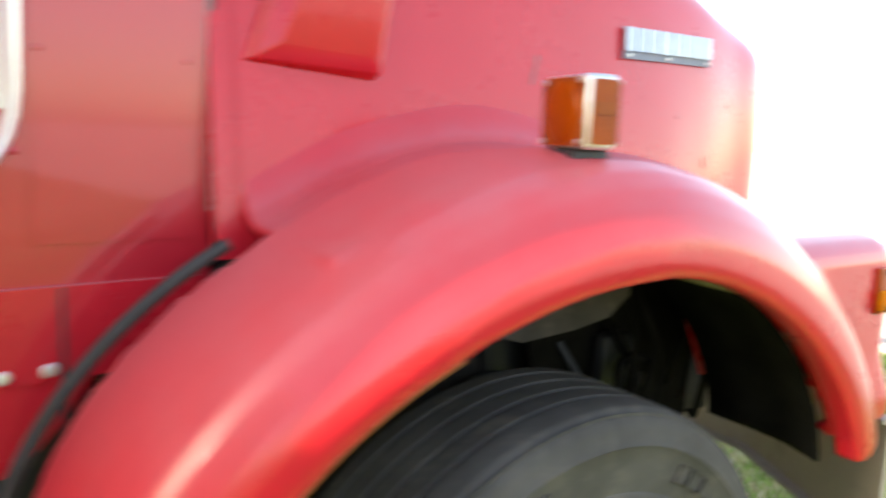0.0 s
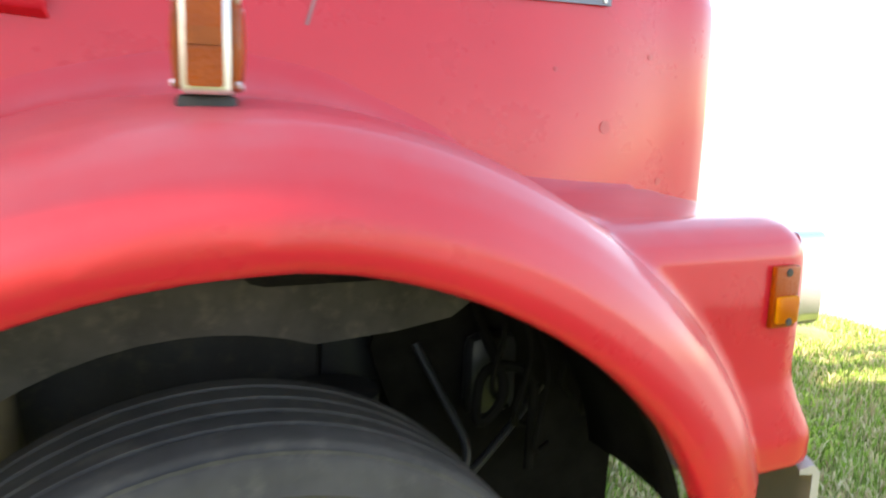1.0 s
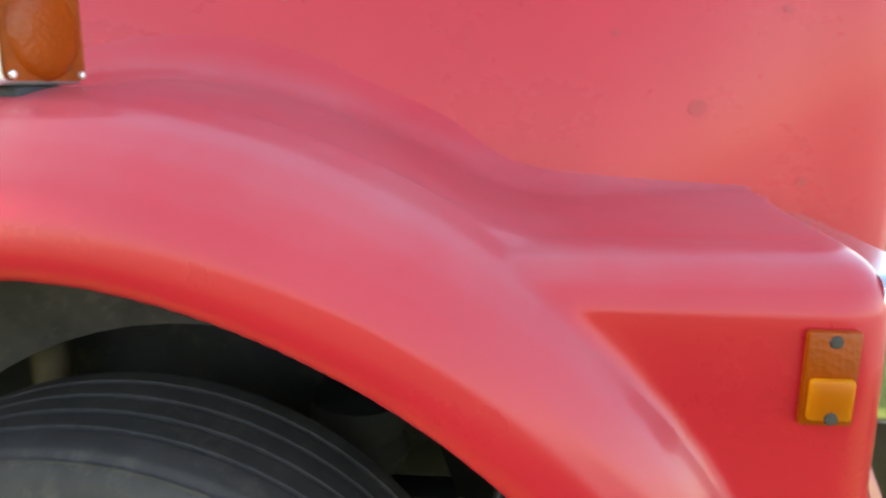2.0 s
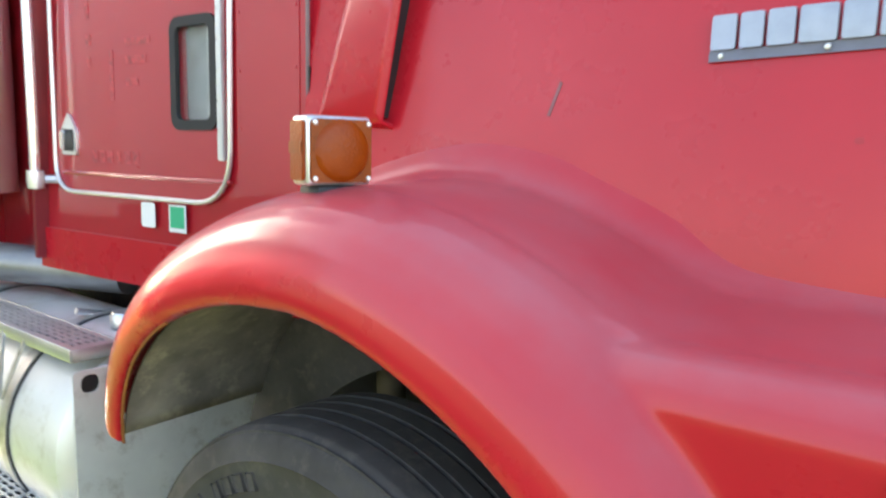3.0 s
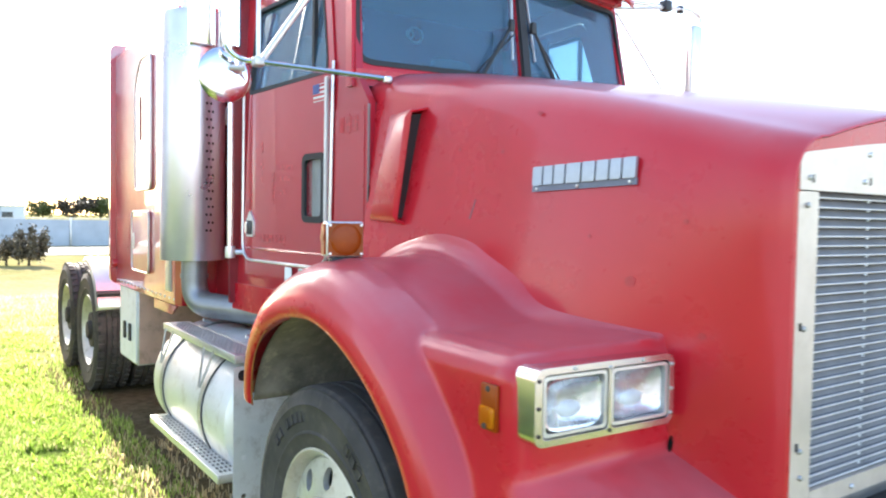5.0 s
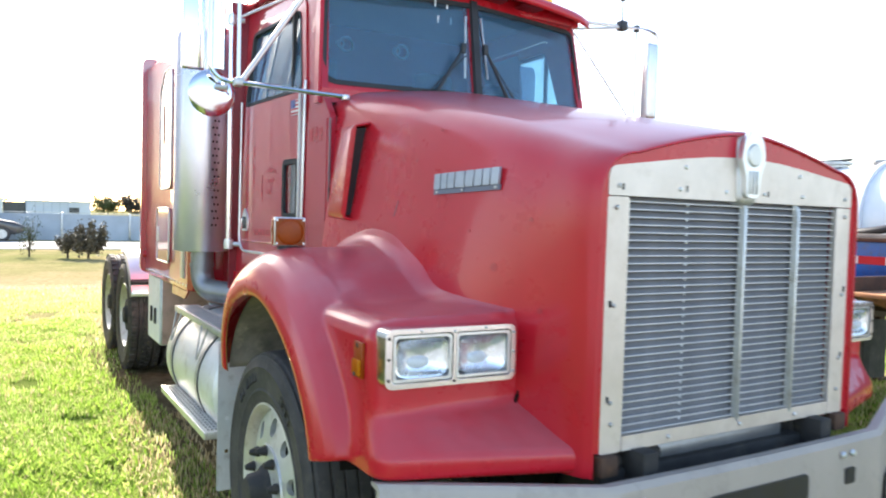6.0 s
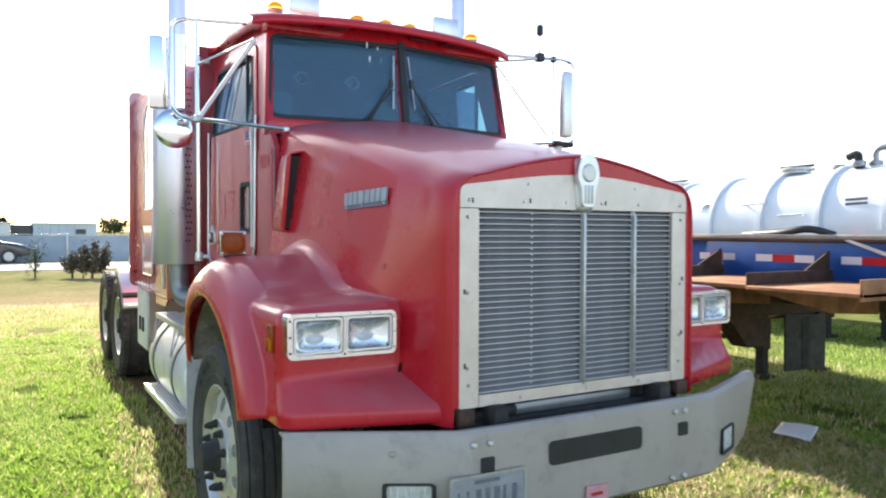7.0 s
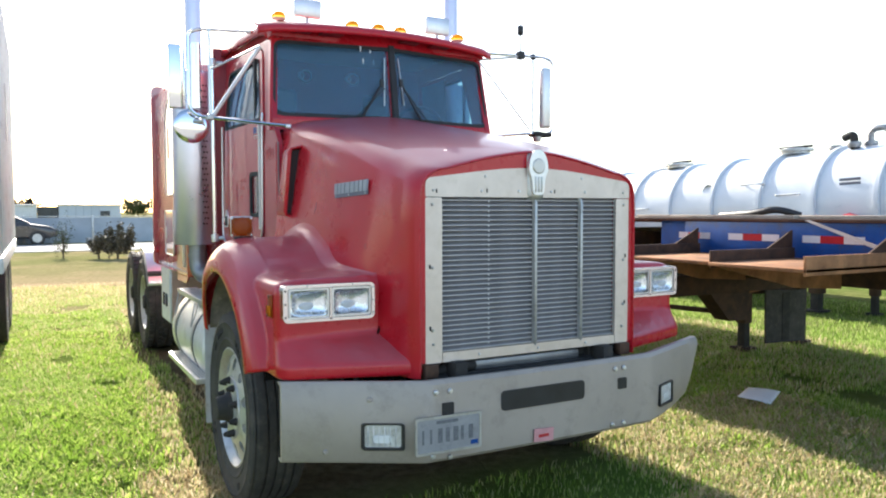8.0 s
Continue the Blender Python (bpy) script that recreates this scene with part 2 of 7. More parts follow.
# The film's blue is painted in for the sky mirrored in the panes.
GLASS = sky_film_glass("window_glass", (0.48, 0.72, 0.82), (0.17, 0.34, 0.52), 0.22)


def fluted_glass():
    """Clear headlight glass with fine upright flutes."""
    m = Mat("headlight_glass", (0.95, 0.97, 1.0), 0.16)
    m.b.inputs["Transmission Weight"].default_value = 1.0
    m.b.inputs["IOR"].default_value = 1.4
    c, w = m.node("ShaderNodeTexCoord"), m.node("ShaderNodeTexWave")
    w.bands_direction = 'Y'
    w.inputs["Scale"].default_value = 28.0
    m.link(c.outputs["Object"], w.inputs["Vector"])
    m.bump(m.math("ADD", w.outputs["Fac"], m.noise(60, 2)), 0.16, 0.003)
    return m.m


LENS = fluted_glass()
CLEAR = glass("clear_pane", (0.90, 0.93, 0.93))
MIRROR = Mat("mirror_glass", (0.9, 0.92, 0.93), 0.02, 1.0).m


# ---- mesh helpers ----
def part(name, bm, mat, parent=None, label="", smooth=True, turn=True):
    """Links a bmesh as one mesh object under a thing or part."""
    me = bpy.data.meshes.new(name)
    if turn:
        bmesh.ops.recalc_face_normals(bm, faces=bm.faces[:])
    bm.to_mesh(me)
    bm.free()
    me.materials.append(mat)
    if smooth:
        me.set_sharp_from_angle(angle=radians(38))
        for p in me.polygons:
            p.use_smooth = True
    ob = new(name, me)
    if parent is not None:
        ob.parent = parent
    if label:
        tagged(ob, label)
    return ob


def again(ob, m, parent=None):
    """One more part on the same mesh, moved by m."""
    o = bpy.data.objects.new(ob.name, ob.data)
    scene.collection.objects.link(o)
    o.parent = parent or ob.parent
    o.matrix_basis = m
    return o


def thing(name, label, category, group="", at=(0, 0, 0)):
    e = new(name)
    e.location = at
    return tagged(e, label, category, group)


def box(bm, x0, x1, y0, y1, z0, z1, bevel=0.0, seg=2):
    r = bmesh.ops.create_cube(bm, size=1.0)
    vs = r["verts"]
    for v in vs:
        v.co = Vector(((x0 + x1) / 2 + v.co.x * (x1 - x0), (y0 + y1) / 2 + v.co.y * (y1 - y0), (z0 + z1) / 2 + v.co.z * (z1 - z0)))
    if bevel:
        es = list({e for v in vs for e in v.link_edges})
        bmesh.ops.bevel(bm, geom=es, offset=bevel, segments=seg, affect='EDGES', profile=0.5)
    return bm


def B(x0, x1, y0, y1, z0, z1, bevel=0.0, seg=2):
    return box(bmesh.new(), min(x0, x1), max(x0, x1), min(y0, y1), max(y0, y1), min(z0, z1), max(z0, z1), bevel, seg)


def rings(bm, loops, closed=True, cap=True):
    """Skin a list of equally long point loops."""
    rows = [[bm.verts.new(p) for p in loop] for loop in loops]
    n = len(loops[0])
    for a, b in zip(rows, rows[1:]):
        for i in range(n if closed else n - 1):
            j = (i + 1) % n
            try:
                bm.faces.new((a[i], a[j], b[j], b[i]))
            except ValueError:
                pass
    if cap and closed:
        bm.faces.new(rows[0][::-1])
        bm.faces.new(rows[-1])
    return bm


def frame_of(d):
    d = Vector(d).normalized()
    u = d.cross(Vector((0, 0, 1)) if abs(d.z) < 0.9 else Vector((1, 0, 0))).normalized()
    return u, d.cross(u)


def tube(bm, pts, r, seg=10, cap=True):
    """A round bar along points."""
    pts = [Vector(p) for p in pts]
    loops = []
    for i, p in enumerate(pts):
        d = (pts[min(i + 1, len(pts) - 1)] - pts[max(i - 1, 0)])
        u, v = frame_of(d)
        if loops:
            u = (pu - d.normalized() * pu.dot(d.normalized())).normalized()
            v = d.normalized().cross(u)
        pu = u
        rr = r[i] if isinstance(r, (list, tuple)) else r
        loops.append([p + (u * math.cos(a) + v * math.sin(a)) * rr for a in (2 * math.pi * k / seg for k in range(seg))])
    return rings(bm, loops, True, cap)


def T(pts, r, seg=10):
    return tube(bmesh.new(), pts, r, seg)


def arc(pts, radius, n=6):
    """Round the inner corners of a polyline in space."""
    pts = [Vector(p) for p in pts]
    out = [pts[0]]
    for a, b, c in zip(pts, pts[1:], pts[2:]):
        d1, d2 = (a - b), (c - b)
        k = min(radius, d1.length * 0.49, d2.length * 0.49)
        p, q = b + d1.normalized() * k, b + d2.normalized() * k
        out += [p.lerp(b, t).lerp(b.lerp(q, t), t) for t in (i / n for i in range(n + 1))]
    return out + [pts[-1]]


def revolve(bm, profile, centre, seg=48, axis="y", closed=False):
    """Turn (radius, along) pairs round an axis through centre."""
    c = Vector(centre)
    loops = []
    for k in range(seg):
        a = 2 * math.pi * k / seg
        ca, sa = math.cos(a), math.sin(a)
        if axis == "y":
            loops.append([c + Vector((r * ca, h, r * sa)) for r, h in profile])
        elif axis == "x":
            loops.append([c + Vector((h, r * ca, r * sa)) for r, h in profile])
        else:
            loops.append([c + Vector((r * ca, r * sa, h)) for r, h in profile])
    loops.append(loops[0])
    rings(bm, loops, closed, False)
    bmesh.ops.remove_doubles(bm, verts=bm.verts[:], dist=1e-5)
    return bm


def R(profile, centre, seg=48, axis="y", closed=False):
    return revolve(bmesh.new(), profile, centre, seg, axis, closed)


def rpoly(pts, r, n=5):
    """A polygon in the plane with rounded corners."""
    out = []
    m = len(pts)
    for i in range(m):
        a, b, c = (Vector((*pts[(i + k) % m], 0)) for k in (-1, 0, 1))
        rr = r[i] if isinstance(r, (list, tuple)) else r
        k = min(rr, (a - b).length * 0.49, (c - b).length * 0.49)
        p, q = b + (a - b).normalized() * k, b + (c - b).normalized() * k
        if k < 1e-4:
            out.append((b.x, b.y))
            continue
        for t in (j / n for j in range(n + 1)):
            v = p.lerp(b, t).lerp(b.lerp(q, t), t)
            out.append((v.x, v.y))
    return out


def plate(bm, outer, holes, put, depth):
    """A flat piece with holes: outlines in the plane, put(u, v, w) gives the place, w runs from 0 to depth."""
    loops = [outer, *holes]
    flat = [p for lp in loops for p in lp]
    tris = geometry.tessellate_polygon([[Vector((u, v, 0)) for u, v in lp] for lp in loops])
    top = [bm.verts.new(put(u, v, 0.0)) for u, v in flat]
    low = [bm.verts.new(put(u, v, depth)) for u, v in flat]
    for a, b, c in tris:
        for row in (top, low):
            try:
                bm.faces.new((row[a], row[b], row[c]))
            except ValueError:
                pass
    k = 0
    for lp in loops:
        n = len(lp)
        for i in range(n):
            j = (i + 1) % n
            try:
                bm.faces.new((top[k + i], top[k + j], low[k + j], low[k + i]))
            except ValueError:
                pass
        k += n
    return bm


def P(outer, holes, put, depth):
    return plate(bmesh.new(), outer, holes, put, depth)


def rect(x0, x1, z0, z1):
    return [(x0, z0), (x1, z0), (x1, z1), (x0, z1)]


def interp(x, table):
    xs, ys = zip(*table)
    return float(np.interp(x, xs, ys))


def smooth_table(table):
    """A monotone-looking smooth curve through a short table (Catmull-Rom)."""
    def f(x):
        if x <= table[0][0]:
            return table[0][1]
        for i in range(len(table) - 1):
            if x <= table[i + 1][0]:
                p0, p1, p2, p3 = (table[max(0, min(len(table) - 1, i + k))] for k in (-1, 0, 1, 2))
                h = p2[0] - p1[0]
                t = (x - p1[0]) / h
                m1 = (p2[1] - p0[1]) / (p2[0] - p0[0]) * h
                m2 = (p3[1] - p1[1]) / (p3[0] - p1[0]) * h
                return (2 * t**3 - 3 * t**2 + 1) * p1[1] + (t**3 - 2 * t**2 + t) * m1 + (3 * t**2 - 2 * t**3) * p2[1] + (t**3 - t**2) * m2
        return table[-1][1]
    return f

# ---- the truck ----
AXLE_X, AXLE_Z, TYRE_R = -0.142, 0.484, 0.504
truck = thing("semi_truck", "red conventional semi truck with chrome grille parked on grass", "truck")

ridge = lambda x: 1.788 + (1.0 - x) * 0.207
shoulder = smooth_table([(-0.56, 2.01), (-0.1, 1.93), (0.4, 1.82), (0.8, 1.71), (1.0, 1.655)])
half_w = smooth_table([(-0.56, 0.725), (-0.13, 0.716), (0.3, 0.703), (0.65, 0.676), (0.84, 0.645), (0.93, 0.636), (0.98, 0.622), (1.0, 0.606)])


def side_y(x, z):
    """How far out the hood's side stands at a height."""
    lean = interp(x, [(0.5, 0.12), (0.95, 0.0)])
    return half_w(x) + lean * max(0.0, 1.60 - z) - 0.10 * max(0.0, z - 1.62)


def hood_section(x, inset=0.0):
    """Half a section, from the ridge out and down, as (y, z)."""
    zt, zs = ridge(x) - inset, shoulder(x) - inset * 0.6
    w = side_y(x, zs) - inset
    pts = []
    yt = w - 0.13
    for k in range(10):
        u = k / 9
        pts.append((yt * u, zt - (zt - zs - 0.045) * u ** 1.5))
    cx, cz = pts[-1]
    for k in range(1, 8):
        t = k / 7
        a, b, c = Vector((cx, cz)), Vector((w - 0.005, zs + 0.035)), Vector((w, zs - 0.07))
        v = a.lerp(b, t).lerp(b.lerp(c, t), t)
        pts.append((v.x, v.y))
    zb = interp(x, [(-0.6, 1.18), (0.42, 1.18), (0.66, 0.80), (1.1, 0.80)])
    z0 = zs - 0.07
    for k in range(1, 13):
        z = z0 + (zb - z0) * k / 12
        pts.append((side_y(x, z) - inset, z))
    return pts


def hood():
    bm = bmesh.new()
    xs = [-0.575 + 1.555 * i / 38 for i in range(39)] + [0.992, 1.0]
    loops = [[Vector((x, -y, z)) for y, z in hood_section(x)][::-1] + [Vector((x, y, z)) for y, z in hood_section(x)][1:] for x in xs]
    for x, k in ((1.005, 0.004), (1.006, 0.009), (1.0, 0.013), (0.97, 0.016)):
        sec = hood_section(1.0, k)
        loops.append([Vector((x, -y, z)) for y, z in sec][::-1] + [Vector((x, y, z)) for y, z in sec][1:])
    return rings(bm, loops, False, False)


def lip(th, s):
    """The wheel opening's edge: place and outward direction, th from the front tip (0) to the rear (pi)."""
    def at(t):
        c, n = math.cos(t), abs(math.sin(t))
        a, p = (0.605, 2 / 1.7) if c > 0 else (0.645, 1.0)
        return Vector((-0.10 + a * math.copysign(abs(c) ** p, c), 0, 0.748 + 0.452 * n ** p))
    q = at(th)
    d = at(min(th + 0.01, 3.13)) - at(max(th - 0.01, 0.012))
    out = Vector((d.z, 0, -d.x)).normalized()
    if out.dot(q - Vector((-0.1, 0, 0.7))) < 0:
        out = -out
    y = interp(th, [(0, 1.222), (0.8, 1.216), (1.6, 1.212), (2.2, 1.195), (3.1, 1.13)])
    return q, out, y * s


BAND = [(0.004, 0.055), (0.0, 0.03), (0.0, 0.008), (0.004, 0.0), (0.03, -0.004), (0.065, 0.0), (0.10, 0.014), (0.13, 0.036), (0.152, 0.064),
        (0.166, 0.098), (0.175, 0.14), (0.182, 0.19), (0.188, 0.24), (0.195, 0.29), (0.206, 0.34), (0.224, 0.39), (0.252, 0.432), (0.290, 0.462), (0.345, 0.485)]


def band_row(th, s, stop):
    """One rib of the arch from its lip out to the crown, cut where it has come stop inwards."""
    q, out, y = lip(th, s)
    thin = interp(th, [(1.7, 1.0), (2.3, 0.82), (3.1, 0.82)])
    row = []
    tuck = interp(th, [(2.0, 1.0), (2.5, 0.3)])
    for i, (r, d) in enumerate(BAND):
        d = d * tuck if i < 2 else d
        if d > stop and len(row) > 3:
            r, d = float(np.interp(stop, [b[1] for b in BAND[3:]], [b[0] for b in BAND[3:]])), stop
        row.append(Vector((q.x + out.x * r * thin, y - s * d, q.z + out.z * r * thin)))
    return row


def fender(s):
    bm = bmesh.new()
    loops, edge = [], []
    for k in range(81):
        th = 0.13 + 2.88 * k / 80
        stop = interp(th, [(0, 0.16), (1.6, 0.16), (1.85, 0.30), (3.1, 0.30)])
        loops.append(band_row(th, s, stop))
        if th > 2.05 and loops[-1][-1].x < -0.60:
            edge.append(loops[-1][-1].copy())
    rings(bm, loops, False, False)
    return bm, edge


CROWN = sorted((v.x, v.z) for v in (band_row(0.3 + 2.0 * k / 40, -1, 0.16)[-1] for k in range(41)))
VALLEY = smooth_table([(-0.62, 1.28), (-0.44, 1.375), (-0.33, 1.415), (-0.13, 1.455), (0.05, 1.435), (0.14, 1.395), (0.26, 1.345), (0.36, 1.295), (0.50, 1.278), (0.75, 1.262)])


def crown(x):
    """Height of the fender's crown, running out into the flat pod top."""
    a, b, k = interp(x, CROWN), 1.226, 0.05
    h = max(0.0, min(1.0, 0.5 + 0.5 * (a - b) / k))
    return b + (a - b) * h + k * h * (1 - h)


def shelf(s):
    """The surface between the hood's side and the crowns of fender and pod, with its soft fillet up the hood."""
    bm = bmesh.new()
    loops = []
    n = 64
    for i in range(n + 2):
        u = min(1.0, i / n)
        row = []
        for j in range(19):
            w = min(1.0, j / 13)
            xf = 0.716 + 0.03 * w
            x = -0.575 + u * (xf + 0.575)
            zv, zc = VALLEY(x), crown(x)
            yi = side_y(x, zv) + 0.05
            base = max(zv - 0.105, zc + 0.006)
            rise = zv + 0.015 - base
            if j <= 13:
                y, z = 1.075 + (yi - 1.075) * w, zc - 0.006 * (1 - w) ** 6 + (base - zc) * w ** 3.2
            else:
                y, z = ((yi - 0.022, base + 0.18 * rise), (yi - 0.037, base + 0.42 * rise), (yi - 0.048, base + 0.74 * rise), (yi - 0.060, base + rise), (yi - 0.095, base + rise + 0.07))[j - 14]
                k = interp(x, [(0.30, 0.0), (0.52, 0.75), (0.70, 1.0)])
                flat = ((yi - 0.034, zv - 0.034), (yi - 0.060, zv - 0.020), (yi - 0.085, zv - 0.020), (yi - 0.10, zv - 0.020), (yi - 0.12, zv - 0.020))[j - 14]
                y, z = y + (flat[0] - y) * k, z + (flat[1] - z) * k
            if i == n + 1:
                x, z = x + 0.004, z - 0.08
            row.append(Vector((x, s * y, z)))
        loops.append(row)
    return rings(bm, loops, False, False)


def pod(s):
    """The headlight housing beside the hood, with its dusty ledge."""
    bm = bmesh.new()
    rows = []
    # height, outer half width, front x outer, front x inner
    spec = [(0.82, 1.10, 0.75, 0.93), (0.806, 1.13, 0.785, 0.975), (0.815, 1.148, 0.797, 0.990), (0.860, 1.150, 0.797, 0.990), (0.878, 1.148, 0.790, 0.978), (0.93, 1.143, 0.764, 0.865),
            (0.965, 1.140, 0.752, 0.785), (0.985, 1.140, 0.750, 0.772), (1.02, 1.140, 0.750, 0.768), (1.10, 1.142, 0.748, 0.766), (1.17, 1.140, 0.746, 0.764), (1.195, 1.132, 0.742, 0.760),
            (1.213, 1.112, 0.732, 0.752), (1.222, 1.085, 0.722, 0.748), (1.225, 1.055, 0.715, 0.745)]
    for z, w, xo, xi in spec:
        back = interp(z, [(0.80, 0.55), (0.90, 0.50), (1.0, 0.41), (1.1, 0.30), (1.2, 0.22)])
        base = arc([(xi, 0.56, z), (xo, w, z), (back, w, z)], 0.055, 7)
        a = [Vector(base[0]).lerp(base[1], k / 6) for k in range(6)]
        b = [Vector(base[-2]).lerp(base[-1], k / 6) for k in range(1, 7)]
        rows.append([Vector((p.x, s * p.y, p.z)) for p in (*a, *base[1:-1], *b)])
    return rings(bm, rows, False, False)


def solid(ob, t):
    m = ob.modifiers.new("thickness", 'SOLIDIFY')
    m.thickness, m.offset = t, -1
    return ob


def facing(bm, way):
    """Turn an open sheet so that on the whole it faces way(face)."""
    bmesh.ops.recalc_face_normals(bm, faces=bm.faces[:])
    bm.normal_update()
    if sum(f.normal.dot(way(f)) * f.calc_area() for f in bm.faces) < 0:
        bmesh.ops.reverse_faces(bm, faces=bm.faces[:])
    return bm


def joined(sheets):
    """Several sheets in one bmesh."""
    bm = bmesh.new()
    for b in sheets:
        me = bpy.data.meshes.new("sheet")
        b.to_mesh(me)
        b.free()
        bm.from_mesh(me)
        bpy.data.meshes.remove(me)
    return bm


part("hood", hood(), RED, truck, "dusty faded red fibreglass hood")
for s in (-1, 1):
    arch, edge = fender(s)
    facing(arch, lambda f: f.calc_center_median() - Vector((-0.1, s * 0.8, 0.75)))
    facing(shelf_bm := shelf(s), lambda f: Vector((0, s * 0.2, 1)))
    facing(pod_bm := pod(s), lambda f: Vector((0.5, s, 0.1)))
    f = part("fender", joined([arch, shelf_bm, pod_bm]), RED, truck, "moulded red fender with wheel arch and headlight pod", turn=False)
    solid(f, 0.022)
    rm = f.modifiers.new("mould", 'REMESH')
    rm.mode, rm.voxel_size, rm.use_smooth_shade = 'VOXEL', 0.0075, True
    sm = f.modifiers.new("soften", 'SMOOTH')
    sm.factor, sm.iterations = 0.5, 6
    part("fender_seal", T([p + Vector((-0.024, -s * 0.006, 0.006)) for p in edge], 0.010, 8), SEAL, f, "black rubber edge seal")

    # headlights
    bez = part("headlight_bezel", P(rpoly(rect(0.718, 1.124, 1.045, 1.204), 0.026), [rpoly(rect(0.733, 0.9135, 1.059, 1.190), 0.014), rpoly(rect(0.9215, 1.104, 1.059, 1.190), 0.014)],
               lambda u, v, w: Vector((0.803 - 0.035 * (u - 0.7) - w, s * u, v)), 0.060), BEZEL, truck, "chrome twin headlight bezel")
    bb = bez.modifiers.new("edge", 'BEVEL')
    bb.width, bb.segments, bb.limit_method, bb.angle_limit = 0.007, 3, 'ANGLE', radians(60)
    part("bezel_back", P(rect(0.728, 1.110, 1.055, 1.194), [], lambda u, v, w: Vector((0.7685 - 0.01 * (u - 0.7) - w, s * u, v)), 0.004), REFLECTOR, bez)
    for u0 in (0.7385, 0.9275):
        rim = part("retaining_ring", P(rpoly(rect(u0 - 0.003, u0 + 0.172, 1.063, 1.186), 0.012), [rpoly(rect(u0 + 0.004, u0 + 0.165, 1.070, 1.179), 0.010)],
                   lambda u, v, w: Vector((0.800 - 0.035 * (u - 0.7) - w, s * u, v)), 0.02), POLISHED, bez)
        bm = bmesh.new()
        loops = []
        for k, (dx, ins) in enumerate(((0.0, 0.008), (0.008, 0.02), (0.012, 0.045))):
            loops.append([Vector((0.787 - 0.035 * (u - 0.7) + dx, s * u, v)) for u, v in rpoly(rect(u0 - 0.006 + ins, u0 + 0.175 - ins, 1.061 + ins, 1.188 - ins), 0.012)])
        rings(bm, loops)
        part("lens", bm, LENS, bez, "clear rectangular sealed-beam lens").visible_shadow = False
        bm = bmesh.new()
        cy, cz = u0 + 0.0845, 1.1245
        loops = []
        for t in (0, 0.35, 0.6, 0.8, 0.93, 1.0):
            loops.append([Vector((0.770 + 0.013 * t ** 2, s * (cy + 0.0835 * t * math.copysign(abs(math.cos(a)) ** 0.55, math.cos(a))), cz + 0.056 * t * math.copysign(abs(math.sin(a)) ** 0.55, math.sin(a)))) for a in (2 * math.pi * k / 28 for k in range(28))])
        rings(bm, loops, True, False)
        part("reflector", bm, REFLECTOR, bez)
        # pale lozenge that stands for the bright glint in the lens
        bm = bmesh.new()
        rings(bm, [[Vector((0.772 + dx, s * (cy + 0.010 + r * 0.034 * math.cos(a)), cz - 0.012 + r * 0.017 * math.sin(a))) for a in (2 * math.pi * k / 20 for k in range(20))] for dx, r in ((0.0, 1.0), (0.006, 0.92), (0.010, 0.7), (0.012, 0.3))])
        part("bulb_glint", bm, LAMP_GLINT, bez, "pale lozenge for the bright glint of the bulb")
    for u, v in ((0.726, 1.18), (0.82, 1.197), (0.9175, 1.190), (1.02, 1.197), (1.114, 1.18), (0.726, 1.07), (0.9175, 1.056), (1.114, 1.07), (0.726, 1.125), (1.114, 1.125)):
        part("screw", R([(0.0, 0.004), (0.0038, 0.003), (0.0046, 0.0)], (0.803 - 0.035 * (u - 0.7), s * u, v), 8, "x"), GRIME if u > 1.1 or v < 1.06 else ALUMINIUM, bez)

    # amber side marker on the pod
    sm = part("side_marker", B(0.648, 0.70, s * 1.140, s * 1.152, 1.060, 1.158, 0.004), AMBER, truck, "amber side marker lamp")
    part("lens", B(0.652, 0.696, s * 1.150, s * 1.160, 1.068, 1.112, 0.005), AMBER_CLEAR, sm)
    for z in (1.072, 1.148):
        part("screw", R([(0.0, 0.003 * s), (0.006, 0.002 * s), (0.007, 0.0)], (0.674, s * 1.160 if z < 1.1 else s * 1.152, z), 8, "y"), GRIME, sm)

    # square turn signal on the fender's crown
    ts = part("turn_signal", B(-0.188, -0.136, s * 1.00, s * 1.116, 1.378, 1.486, 0.007, 3), POLISHED, truck, "square chrome turn signal with amber lenses")
    part("foot", B(-0.195, -0.132, s * 1.03, s * 1.10, 1.345, 1.378, 0.006), SEAL, ts)
    for xf, sg in ((-0.136, 1), (-0.188, -1)):
        part("lens_bed", P(rpoly(rect(1.004, 1.112, 1.383, 1.481), 0.010), [], lambda u, v, w: Vector((xf + sg * w, s * u, v)), 0.006), AMBER_DARK, ts)
        part("lens", R([(0.0, sg * 0.013), (0.02, sg * 0.0125), (0.038, sg * 0.0105), (0.047, sg * 0.008), (0.050, sg * 0.004)], (xf, s * 1.058, 1.432), 28, "x"), AMBER, ts, "round amber lens")
        for u in (1.010, 1.106):
            for v in (1.389, 1.475):
                part("screw", R([(0.0, sg * 0.010), (0.004, sg * 0.009), (0.005, sg * 0.005)], (xf, s * u, v), 8, "x"), POLISHED, ts)
    part("side_lens", P(rpoly(rect(-0.181, -0.143, 1.386, 1.478), 0.005), [], lambda u, v, w: Vector((u, s * (1.116 + w), v)), 0.006), AMBER, ts)
    pivot = Vector((-0.162, s * 1.058, 0))
    ts.matrix_basis = Matrix.Translation(pivot) @ Matrix.Rotation(radians(12 * s), 4, 'Z') @ Matrix.Translation(-pivot)
    part("side_lens_bar", B(-0.181, -0.143, s * 1.120, s * 1.1245, 1.428, 1.446), AMBER_DARK, ts)

